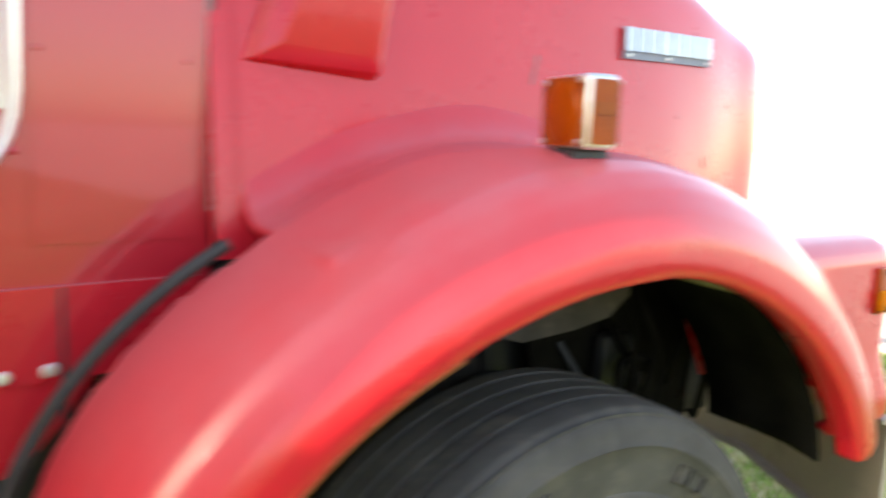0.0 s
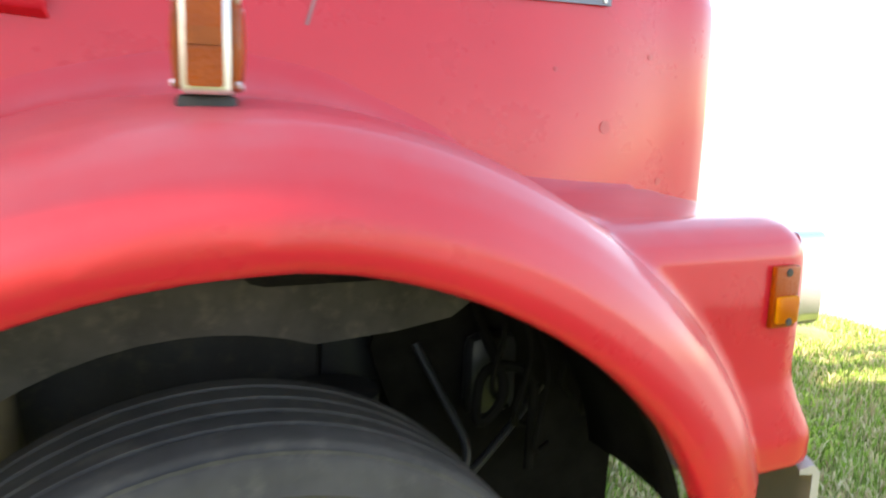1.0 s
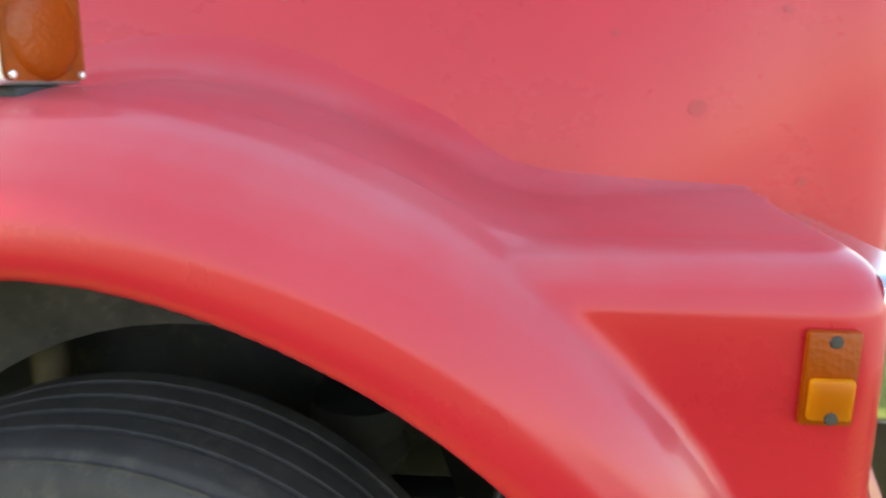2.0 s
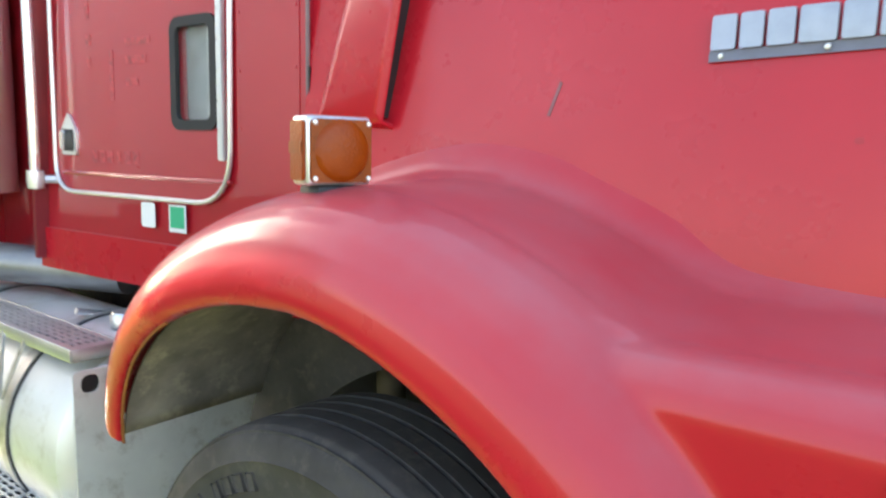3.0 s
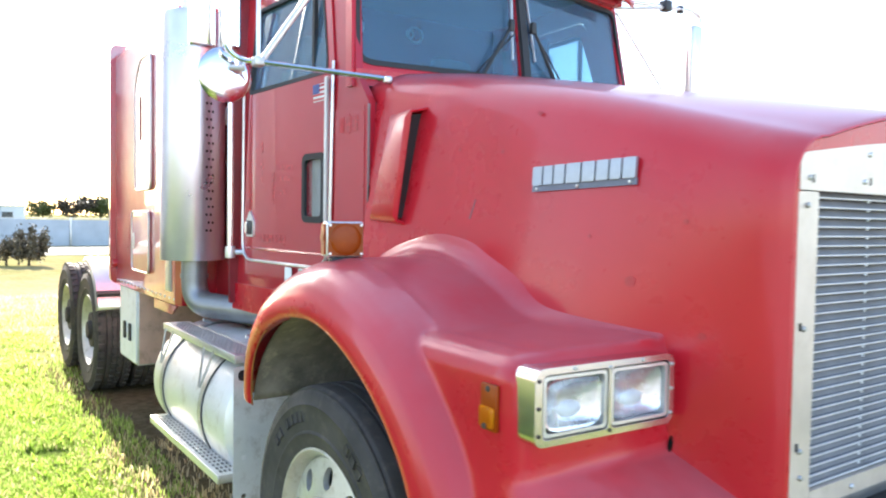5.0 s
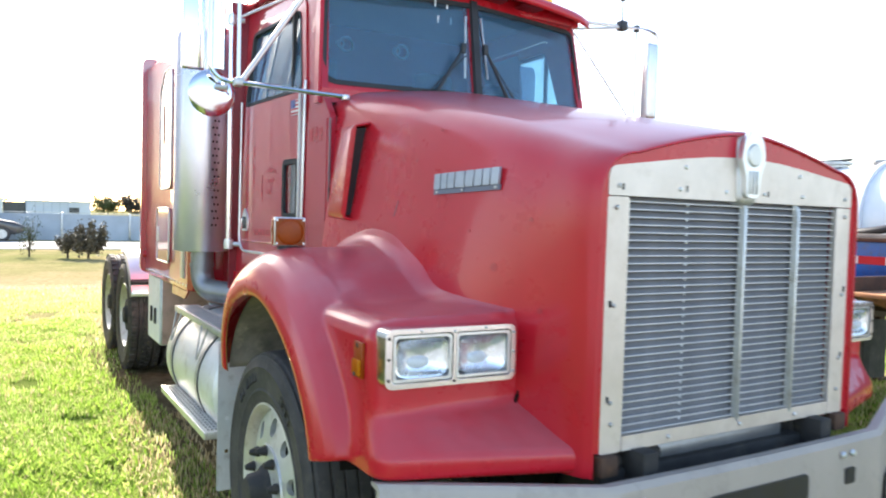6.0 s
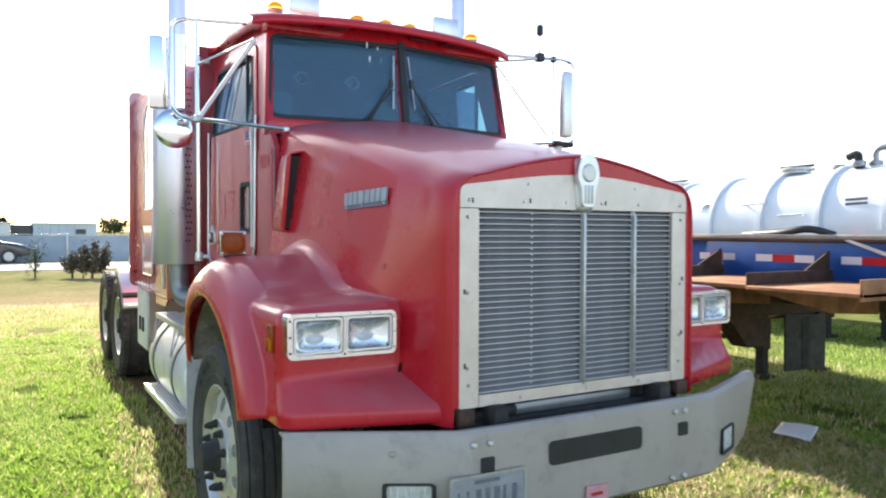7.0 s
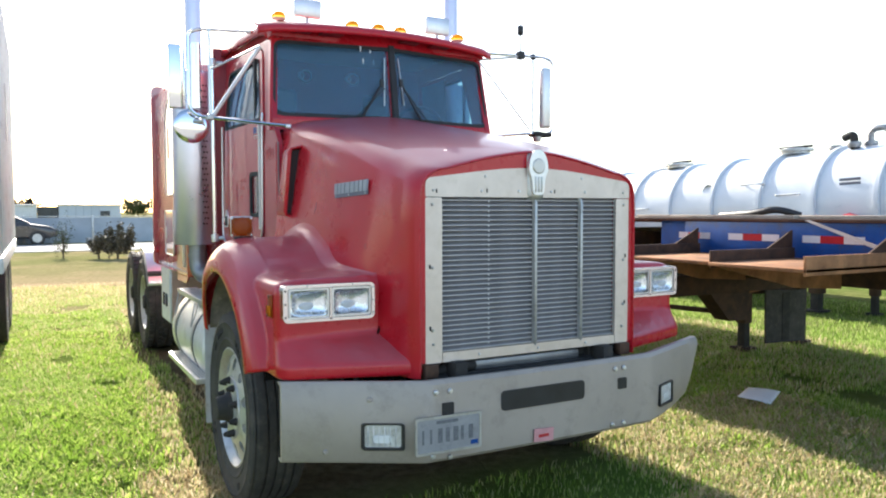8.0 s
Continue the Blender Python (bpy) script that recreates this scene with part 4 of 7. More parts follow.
# ---- frame, axle and what shows inside the wheel arches ----
for s in (-1, 1):
    part("frame_rail", B(-7.2, 0.95, s * 0.36, s * 0.45, 0.66, 0.90, 0.012), GRIME, truck)
    bm = bmesh.new()
    loops = []
    for k in range(30):
        th = 0.98 + 2.02 * k / 29
        q, out, y = lip(th, s)
        loops.append([Vector((q.x + out.x * r, s * yy, q.z + out.z * r)) for r, yy in ((0.03, 1.11), (0.035, 0.95), (0.04, 0.78), (0.04, 0.60))])
    rings(bm, loops, False, False)
    solid(part("wheel_liner", bm, LINER, truck, "dusty black plastic wheel arch liner"), 0.006)
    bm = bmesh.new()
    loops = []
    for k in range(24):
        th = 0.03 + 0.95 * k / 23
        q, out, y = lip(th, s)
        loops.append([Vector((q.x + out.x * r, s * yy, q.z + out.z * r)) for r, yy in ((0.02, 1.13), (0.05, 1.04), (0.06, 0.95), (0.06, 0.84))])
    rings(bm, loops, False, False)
    solid(part("front_liner", bm, ARCH_BLACK, truck), 0.006)
    ring_arc = [(AXLE_X + 0.56 * math.cos(a), AXLE_Z + 0.515 * math.sin(a)) for a in (math.radians(70 + 94 * k / 16) for k in range(17))]
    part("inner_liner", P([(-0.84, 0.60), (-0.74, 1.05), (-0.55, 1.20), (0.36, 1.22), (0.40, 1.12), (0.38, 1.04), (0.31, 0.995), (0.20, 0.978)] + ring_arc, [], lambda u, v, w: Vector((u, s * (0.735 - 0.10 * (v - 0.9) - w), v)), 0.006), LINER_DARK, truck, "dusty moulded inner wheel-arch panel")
    part("splash_board", P([(0.20, 0.90), (0.30, 0.62), (0.38, 0.60), (0.44, 0.47), (0.52, 0.50), (0.58, 0.42), (0.66, 0.44), (0.82, 0.42), (0.84, 1.22), (0.30, 1.22)], [], lambda u, v, w: Vector((u, s * (0.58 - w), v)), 0.01), ARCH_BLACK, truck, "black splash board behind the lamps, coloured dark as shade")
    for k in range(7):
        x, z = 0.42 + 0.055 * k, 0.96 - 0.05 * (k % 3)
        part("cable", T(arc([(x, s * 0.62, z + 0.16), (x + 0.03, s * (0.70 + 0.02 * (k % 2)), z), (x - 0.02, s * 0.72, z - 0.12 - 0.03 * (k % 3)), (x + 0.07, s * 0.64, z - 0.20)], 0.05, 4), 0.006 + 0.002 * (k % 2), 6), ARCH_BLACK, truck)
    part("heat_shield", B(-0.09, 0.22, s * 0.70, s * 0.74, 1.08, 1.24, 0.05, 3), GRIME, truck)
    part("air_spring", R([(0.0, 0), (0.08, 0), (0.09, 0.03), (0.075, 0.06), (0.09, 0.09), (0.09, 0.13), (0.0, 0.14)], (0.12, s * 0.60, 0.70), 24, "z"), GRIME, truck)
    part("leaf_spring", B(-0.85, 0.72, s * 0.44, s * 0.53, 0.52, 0.585, 0.01), GRIME, truck)
    part("inner_apron", B(-0.6, 0.12, s * 0.47, s * 0.50, 0.62, 1.25, 0.01), GRIME, truck)
    part("front_apron", B(0.122, 0.60, s * 0.47, s * 0.50, 0.80, 1.25, 0.01), BLACK, truck)
    part("shock_absorber", T([(-0.42, s * 0.62, 0.55), (-0.46, s * 0.60, 0.96)], 0.035, 14), ENGINE_TAN, truck)
    part("steering_box", B(0.40, 0.52, s * 0.58, s * 0.64, 0.74, 0.92, 0.03), BLACK, truck)
    part("filter_can", R([(0.0, -0.02), (0.05, -0.02), (0.055, 0.0), (0.055, 0.10), (0.0, 0.11)], (0.36, s * 0.60, 1.06), 20, "y"), GRIME, truck)
    part("hose", T(arc([(0.42, s * 0.60, 0.98), (0.45, s * 0.72, 0.82), (0.36, s * 0.74, 0.76), (0.40, s * 0.68, 0.88), (0.52, s * 0.70, 0.86), (0.54, s * 0.66, 0.62)], 0.08, 6), 0.011, 8), ARCH_BLACK, truck, "looped black rubber hose")
    part("hose", T(arc([(0.30, s * 0.58, 0.9), (0.38, s * 0.70, 0.70), (0.33, s * 0.72, 0.63), (0.47, s * 0.66, 0.70), (0.6, s * 0.6, 0.78)], 0.07, 6), 0.009, 8), BLACK, truck)
part("front_axle", T([(AXLE_X, -1.0, 0.50), (AXLE_X, -0.7, 0.47), (AXLE_X, 0, 0.45), (AXLE_X, 0.7, 0.47), (AXLE_X, 1.0, 0.50)], 0.055, 12), GRIME, truck)
part("engine_block", B(-0.55, 0.86, -0.36, 0.36, 0.70, 1.55, 0.05), GRIME, truck)
part("oil_pan", B(-0.3, 0.5, -0.22, 0.22, 0.42, 0.70, 0.05), GRIME, truck)
for x in (-5.08, -6.24):
    part("rear_axle", T([(x, -0.9, TYRE_R), (x, -0.15, TYRE_R), (x, 0.15, TYRE_R), (x, 0.9, TYRE_R)], [0.07, 0.09, 0.09, 0.07], 14), GRIME, truck)
    part("differential", R([(0.0, -0.2), (0.12, -0.16), (0.2, 0.0), (0.12, 0.16), (0.0, 0.2)], (x, 0, TYRE_R), 20, "y"), GRIME, truck)

# ---- cab ----
def cab_y(x):
    """Half width of the cab, which widens to the rear."""
    return 0.727 + 0.066 * (-0.60 - x)


def on_side(s, off=0.0):
    """A flat outline on the cab's side, w running inwards."""
    return lambda u, v, w: Vector((u, s * (cab_y(u) + off - w - 0.10 * max(0.0, v - 2.08)), v))


CAB_R, ROOF = -1.82, 2.74
DOOR = [(-1.700, 1.287), (-0.852, 1.287), (-0.835, 2.12), (-0.96, 2.56), (-1.690, 2.56)]
DOOR_R = [0.10, 0.14, 0.03, 0.06, 0.06]
WIN = [(-1.640, 2.085), (-0.885, 2.085), (-0.885, 2.13), (-1.0, 2.50), (-1.640, 2.50)]
PEEP = rect(-1.068, -0.910, 1.493, 1.750)
for s in (-1, 1):
    hole = rpoly(DOOR, DOOR_R)
    wall = part("cab_side", P([(-0.590, 1.055), (-0.590, 1.94), (-0.68, 2.06), (-0.80, 2.60), (-0.86, 2.68), (CAB_R, 2.70), (CAB_R, 1.055)], [hole], on_side(s), 0.03), RED_GLOSS, truck, "red cab side wall")
    part("lower_sill", P([(-0.61, 1.03), (-0.61, 1.162), (CAB_R, 1.162), (CAB_R, 1.03)], [], on_side(s, 0.012), 0.012), RED, wall)
    part("cowl_plate", P(rpoly(rect(-0.832, -0.612, 1.22, 1.93), 0.006), [], on_side(s, 0.003), 0.003), RED_GLOSS, wall)
    for x in (-0.82, -0.72, -0.622):
        for z in (1.90, 1.76, 1.62, 1.48) if x != -0.72 else (1.90, 1.83):
            part("rivet", R([(0.0, 0.003 * s), (0.004, 0.0022 * s), (0.005, 0.0)], (x, s * (cab_y(x) + 0.003), z), 8, "y"), RED_GLOSS, wall)
    part("seam_strip", P([(-0.592, 1.19), (-0.553, 1.19)] + [(-0.553, 1.30 + 0.08 * k) for k in range(9)] + [(-0.592, 1.94 - 0.08 * k) for k in range(9)], [], lambda u, v, w: Vector((u, s * (side_y(-0.56, v) - 0.003 - w), v)), 0.02), RED, wall, "dull red strip in the seam behind the hood")
    part("seam_line", B(-0.5845, -0.580, s * 0.690, s * 0.7275, 1.20, 1.62), SEAL, wall)
    part("seam_bead", T([(-0.590, s * 0.722, 1.26), (-0.590, s * 0.723, 1.6), (-0.590, s * 0.724, 1.93)], 0.0055, 8), BEAD, wall, "thin worn grey bead along the seam")
    part("seam_backing", B(-0.615, -0.592, s * 0.64, s * 0.708, 1.24, 1.94), BLACK, wall)
    if s < 0:
        for k in range(3):
            part("worn_number_bar", P(rect(-0.79 + k * 0.05, -0.757 + k * 0.05, 1.835, 1.895), [], on_side(s, 0.0045), 0.001), FADED if k else TAPE_RED, wall)
    part("lower_panel", P([(-0.865, 0.90), (-0.80, 0.97), (-0.76, 1.032), (-0.985, 1.032), (-0.985, 0.90)], [], on_side(s, 0.007), 0.010), RED, wall, "red skirt panel under the sill")
    part("panel_joint", P(rect(-0.804, -0.798, 0.905, 1.160), [], on_side(s, 0.0135), 0.003), SEAL, wall)
    for x, z in ((-0.819, 1.046), (-0.877, 1.043)):
        part("bolt", R([(0.0, 0.006 * s), (0.008, 0.005 * s), (0.011, 0.0)], (x, s * (cab_y(x) + 0.012), z), 10, "y"), POLISHED, wall)
    small = lambda o, k: [(p[0] + (-1.24 - p[0]) * k, p[1] + (1.92 - p[1]) * k) for p in o]
    door = part("cab_door", P(rpoly(small(DOOR, 0.008), DOOR_R), [rpoly(WIN, [0.03, 0.02, 0.02, 0.05, 0.05]), rpoly(PEEP, 0.03)], on_side(s, 0.008), 0.035), RED_GLOSS, truck, "red cab door with a small lower window")
    outline = rpoly(DOOR, DOOR_R, 8)
    cut = max(i for i, p in enumerate(outline) if p[1] >= 2.13) + 1
    outline = outline[cut:] + outline[:cut]
    rear = min(p[0] for p in outline)
    outline = ([(rear, 2.12)] if outline[0][0] < -1.3 else []) + outline + ([(rear, 2.12)] if outline[0][0] >= -1.3 else [])
    part("door_trim", T([Vector((u, s * (cab_y(u) + 0.012 - 0.10 * max(0.0, v - 2.08)), v)) for u, v in outline if v < 2.13], 0.007, 8), POLISHED, door, "bright metal door edge trim")
    part("door_crease", T([(-1.66, s * (cab_y(-1.66) + 0.009), 1.345), (-0.85, s * (cab_y(-0.85) + 0.009), 1.345)], 0.006, 6), RED_GLOSS, door)
    part("window_seal", P(rpoly(WIN, [0.03, 0.02, 0.02, 0.05, 0.05]), [rpoly([(p[0] + (-1.25 - p[0]) * 0.04, p[1] + (2.29 - p[1]) * 0.09) for p in WIN], 0.03)], on_side(s, 0.011), 0.02), SEAL, door)
    part("window_pane", P(rpoly(WIN, [0.03, 0.02, 0.02, 0.05, 0.05]), [], on_side(s, -0.008), 0.005), GLASS, door, "tinted door window").visible_shadow = False
    part("vent_post", B(-1.055, -1.035, s * (cab_y(-1.05) - 0.03), s * (cab_y(-1.05) - 0.012), 2.085, 2.50), SEAL, door)
    part("peep_seal", P(rpoly(rect(-1.084, -0.894, 1.475, 1.767), 0.04), [rpoly(rect(-1.060, -0.920, 1.502, 1.740), 0.022)], on_side(s, 0.016), 0.014), SEAL, door, "black rubber window surround")
    part("peep_pane", P(rpoly(PEEP, 0.03), [], on_side(s, 0.004), 0.005), CLEAR, door, "small lower door window").visible_shadow = False
    part("peep_blind", P(rpoly(PEEP, 0.03), [], on_side(s, -0.028), 0.003), PEEP_GREY, door)
    part("peep_slide", P(rect(-0.975, -0.962, 1.495, 1.748), [], on_side(s, -0.020), 0.006), ALUMINIUM, door)
    hd = part("door_handle", P(rpoly([(-1.652, 1.40), (-1.567, 1.40), (-1.567, 1.475), (-1.6095, 1.53), (-1.652, 1.475)], 0.012), [], on_side(s, 0.016), 0.01), POLISHED, door, "polished paddle door handle")
    part("paddle", P(rpoly(rect(-1.639, -1.582, 1.412, 1.478), 0.01), [], on_side(s, 0.020), 0.004), BLACK, hd)
    part("grip", P(rpoly(rect(-1.636, -1.614, 1.417, 1.473), 0.008), [], on_side(s, 0.030), 0.008), CHROME, hd)
    if s < 0:
        fl = part("flag_sticker", P(rect(-1.0, -0.885, 1.978, 2.05), [], on_side(s, 0.0095), 0.001), TAPE_WHITE, door, "small striped flag sticker")
        for k in range(4):
            part("stripe", P(rect(-1.0, -0.885, 1.982 + k * 0.0185, 1.991 + k * 0.0185), [], on_side(s, 0.0105), 0.001), TAPE_RED, fl)
        part("canton", P(rect(-1.0, -0.947, 2.011, 2.05), [], on_side(s, 0.0115), 0.001), FLAG_BLUE, fl)
        for k, (x, z, w, h) in enumerate(((-1.50, 1.66, 0.02, 0.03), (-1.50, 1.72, 0.025, 0.03), (-1.50, 1.80, 0.02, 0.05), (-1.38, 1.56, 0.02, 0.14), (-1.30, 1.66, 0.10, 0.02), (-1.30, 1.71, 0.12, 0.018), (-1.30, 1.60, 0.06, 0.02),
                                          (-1.49, 1.38, 0.03, 0.035), (-1.45, 1.38, 0.03, 0.035), (-1.41, 1.38, 0.03, 0.035), (-1.36, 1.38, 0.02, 0.035), (-1.32, 1.38, 0.03, 0.035), (-1.28, 1.38, 0.03, 0.035))):
            part("faded_bar", P(rect(x, x + w, z, z + h), [], on_side(s, 0.0092), 0.001), FADED, door)
        part("white_sticker", P(rpoly(rect(-1.24, -1.175, 1.205, 1.275), 0.01), [], on_side(s, 0.0135), 0.0012), PAPER, wall)
        gs = part("green_sticker", P(rect(-1.11, -1.035, 1.20, 1.275), [], on_side(s, 0.0135), 0.0012), TAPE_WHITE, wall)
        part("green_panel", P(rect(-1.103, -1.042, 1.212, 1.27), [], on_side(s, 0.0145), 0.001), GREEN, gs)
    wall.location.x = door.location.x = -0.02
    wall.location.y = door.location.y = 0.10 if s > 0 else 0.0
    if s > 0:
        part("window_curtain", P(rect(-1.66, -1.235, 2.09, 2.52), [], on_side(s, -0.05), 0.012), GREY_PLASTIC, door, "dark grey curtain behind the door window")
    # flat hinge cover down the door's front edge
    hc = part("hinge_cover", P(rpoly(rect(-0.885, -0.865, 1.398, 2.07), 0.003), [], on_side(s, 0.020), 0.010), POLISHED, door, "bright metal hinge cover in short lengths")
    for k in range(9):
        part("knuckle", P(rect(-0.884, -0.866, 1.402 + k * 0.0745, 1.470 + k * 0.0745), [], on_side(s, 0.0225), 0.002), POLISHED, hc)
    gx = -1.745
    gy = s * (cab_y(gx) + 0.062)
    gb = part("grab_bar", T([(gx, gy, 1.30), (gx, gy, 2.62)], 0.016, 10), CHROME, truck, "long chrome grab bar behind the door")
    gb.location.y = 0.10 if s > 0 else 0.0
    for z in (1.32, 2.58):
        part("stand_off", T([(gx - 0.01, gy, z), (gx + 0.02, s * (cab_y(gx) - 0.005), z)], 0.014, 8), POLISHED, gb)
        part("collar", R([(0.0, -0.03), (0.025, -0.028), (0.027, 0.0), (0.025, 0.028), (0.0, 0.03)], (gx, gy, z), 14, "z"), POLISHED, gb)

# windscreen: two flat panes that meet at a centre post
WS_BOT, WS_TOP, WS_MID = 2.085, 2.590, 0.053
def ws_pt(u, v, off=0.0):
    """u: 0 at the centre post to 1 at the pillar; v: 0 at the sill to 1 at the top; signed by the caller."""
    x = -0.60 - 0.12 * u - 0.08 * v + off
    y = 0.795 * u - 0.036 * u * v
    return x, y, WS_BOT + (WS_TOP - WS_BOT) * v


for s in (-1, 1):
    on_ws = lambda off: (lambda u, v, w: (lambda p: Vector((p[0] - w + off, WS_MID + s * p[1], p[2])))(ws_pt(u, v)))
    fr = part("windscreen_frame", P([(0.0, -0.06), (0.5, -0.10), (1.0, -0.15), (1.0, 1.10), (0.0, 1.10)], [rpoly([(0.035, 0.05), (0.962, 0.05), (0.962, 0.95), (0.035, 0.95)], [0.02, 0.10, 0.08, 0.02])], on_ws(0.0), 0.05), RED, truck, "red windscreen surround")
    part("windscreen_seal", P(rpoly([(0.012, 0.025), (0.978, 0.025), (0.978, 0.975), (0.012, 0.975)], [0.02, 0.11, 0.09, 0.02]), [rpoly([(0.032, 0.07), (0.957, 0.07), (0.957, 0.93), (0.032, 0.93)], [0.02, 0.09, 0.07, 0.02])], on_ws(0.004), 0.012), SEAL, fr)
    part("windscreen_pane", P(rpoly([(0.025, 0.04), (0.966, 0.04), (0.966, 0.96), (0.025, 0.96)], [0.02, 0.10, 0.08, 0.02]), [], on_ws(-0.012), 0.006), GLASS, fr, "flat tinted windscreen pane").visible_shadow = False
# wipers, parked upright on either side of the post
for base, joint, low, high in (((-0.620, -0.190, 2.085), (-0.585, -0.054, 2.325), (-0.606, -0.027, 2.188), (-0.652, -0.005, 2.500)),
                               ((-0.625, 0.265, 2.085), (-0.617, 0.096, 2.343), (-0.634, 0.126, 2.203), (-0.684, 0.105, 2.513))):
    base, joint = Vector(base), Vector(joint)
    wp = part("wiper", T([base, joint], [0.010, 0.006], 8), BLACK, truck, "black windscreen wiper")
    part("wiper_link", T([base + Vector((0, math.copysign(0.05, base.y), 0)), joint + Vector((0, 0.02, -0.03))], 0.004, 6), BLACK, wp)
    part("blade", T([low, high], 0.0055, 6), ALUMINIUM, wp)
    part("blade_clip", B(joint.x - 0.010, joint.x + 0.010, joint.y - 0.013, joint.y + 0.013, joint.z - 0.025, joint.z + 0.025, 0.004), BLACK, wp)
    part("pivot_cap", R([(0.0, 0.016), (0.014, 0.013), (0.018, 0.0)], base, 12, "x"), BLACK, wp)
part("centre_post", P([(-0.019, 0.0), (0.019, 0.0), (0.019, 1.0), (-0.019, 1.0)], [], lambda u, v, w: (lambda p: Vector((p[0] + 0.012 - w, WS_MID + u, p[2])))(ws_pt(0, v)), 0.02), SEAL, truck, "black rubber strip between the panes")
for y, z in ((-0.150, 2.555), (-0.082, 2.553), (-0.132, 2.477), (-0.060, 2.478)):
    part("toll_tag", B(-0.705, -0.702, y - 0.004, y + 0.004, z - 0.018, z + 0.018), TAPE_WHITE, truck)
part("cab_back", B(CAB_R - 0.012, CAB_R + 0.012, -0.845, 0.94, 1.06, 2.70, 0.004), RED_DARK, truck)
bm = bmesh.new()
rings(bm, [[Vector((x, -y, min(z, top))) for y, z in hood_section(-0.56)[:18]][::-1] + [Vector((x, y, min(z, top))) for y, z in hood_section(-0.56)[1:18]] for x, top in ((-0.562, 2.10), (-0.60, 2.085), (-0.66, 2.085), (-0.76, 2.085))], False, False)
part("cowl", bm, RED, truck, "red cowl behind the hood")
part("firewall", B(-0.62, -0.58, -0.66, 0.66, 1.0, 1.97, 0.005), GRIME, truck)
part("cowl_top", P([(-0.80, -0.73), (-0.715, -0.735), (-0.60, 0.053), (-0.715, 0.835), (-0.80, 0.83)], [], lambda u, v, w: Vector((u + 0.02, v, 2.075 - w)), 0.03), RED, truck)

# roof with its crown, and the visor
bm = bmesh.new()
loops = []
for x, drop, wd in ((-0.80, 0.085, 0.70), (-0.86, 0.03, 0.735), (-1.0, 0.005, 0.745), (-1.4, 0.0, 0.765), (CAB_R, 0.0, 0.79)):
    z = ROOF - drop
    sec = [(wd, z - 0.10), (wd - 0.005, z - 0.05), (wd - 0.04, z - 0.012), (wd - 0.12, z + 0.004), (0.3, z + 0.018), (0, z + 0.02)]
    full = [(-y, zz) for y, zz in sec] + [(y, zz) for y, zz in sec[-2::-1]]
    loops.append([Vector((x, y if y < 0 else y * 1.13, zz)) for y, zz in full])
rings(bm, loops, False, False)
solid(part("cab_roof", bm, RED, truck, "red cab roof"), 0.02)
bm = bmesh.new()
loops = []
for k in range(33):
    y = -0.815 + 1.655 * k / 32
    e = abs(y - 0.0125) / 0.8275
    fx, dz = -0.575 - 0.125 * e ** 2, -0.022 * e ** 2 - 0.012 * max(0.0, e - 0.90) / 0.10
    loops.append([Vector((x, y, z + dz)) for x, z in ((-0.86, 2.712), (-0.78, 2.700), (fx - 0.05, 2.676), (fx - 0.012, 2.664), (fx, 2.650), (fx + 0.003, 2.630), (fx - 0.002, 2.612))])
rings(bm, loops, False, False)
visor = solid(part("sun_visor", bm, RED, truck, "red exterior sun visor over the windscreen"), 0.010)
for y in (-0.55, -0.35, 0.18, 0.42):
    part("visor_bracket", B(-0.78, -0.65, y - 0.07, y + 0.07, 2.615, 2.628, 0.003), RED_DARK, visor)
part("header_panel", B(-0.86, -0.735, -0.72, 0.80, 2.585, 2.66, 0.01), RED, truck)
for y in (-0.62, -0.12, 0.07, 0.235, 0.69):
    bm = R([(0.0, 0.038), (0.022, 0.036), (0.036, 0.028), (0.044, 0.014), (0.046, 0.0)], (0, 0, 0), 20, "z")
    bmesh.ops.scale(bm, vec=(1.25, 1.0, 1.0), verts=bm.verts[:])
    bmesh.ops.translate(bm, verts=bm.verts[:], vec=(-0.92, y, ROOF + 0.004))
    ml = part("roof_marker", bm, AMBER_CLEAR, truck, "amber cab roof marker lamp")
    part("lamp_base", R([(0.0, 0.006), (0.046, 0.005), (0.048, 0.0)], (-0.92, y, ROOF - 0.004), 20, "z"), POLISHED, ml)
for y in (-0.19, 0.91):
    wl = part("work_lamp", B(-1.66, -1.60, y - 0.105, y + 0.105, 2.955, 3.09, 0.012), POLISHED, truck, "grey roof work lamp housing")
    part("lamp_stem", T([(-1.63, y, 2.72), (-1.63, y, 2.96)], 0.014, 8), ALUMINIUM, wl)
    part("lamp_foot", B(-1.67, -1.59, y - 0.04, y + 0.04, 2.72 + (0.0 if y < 0.5 else 0.02), 2.765, 0.004), ALUMINIUM, wl)

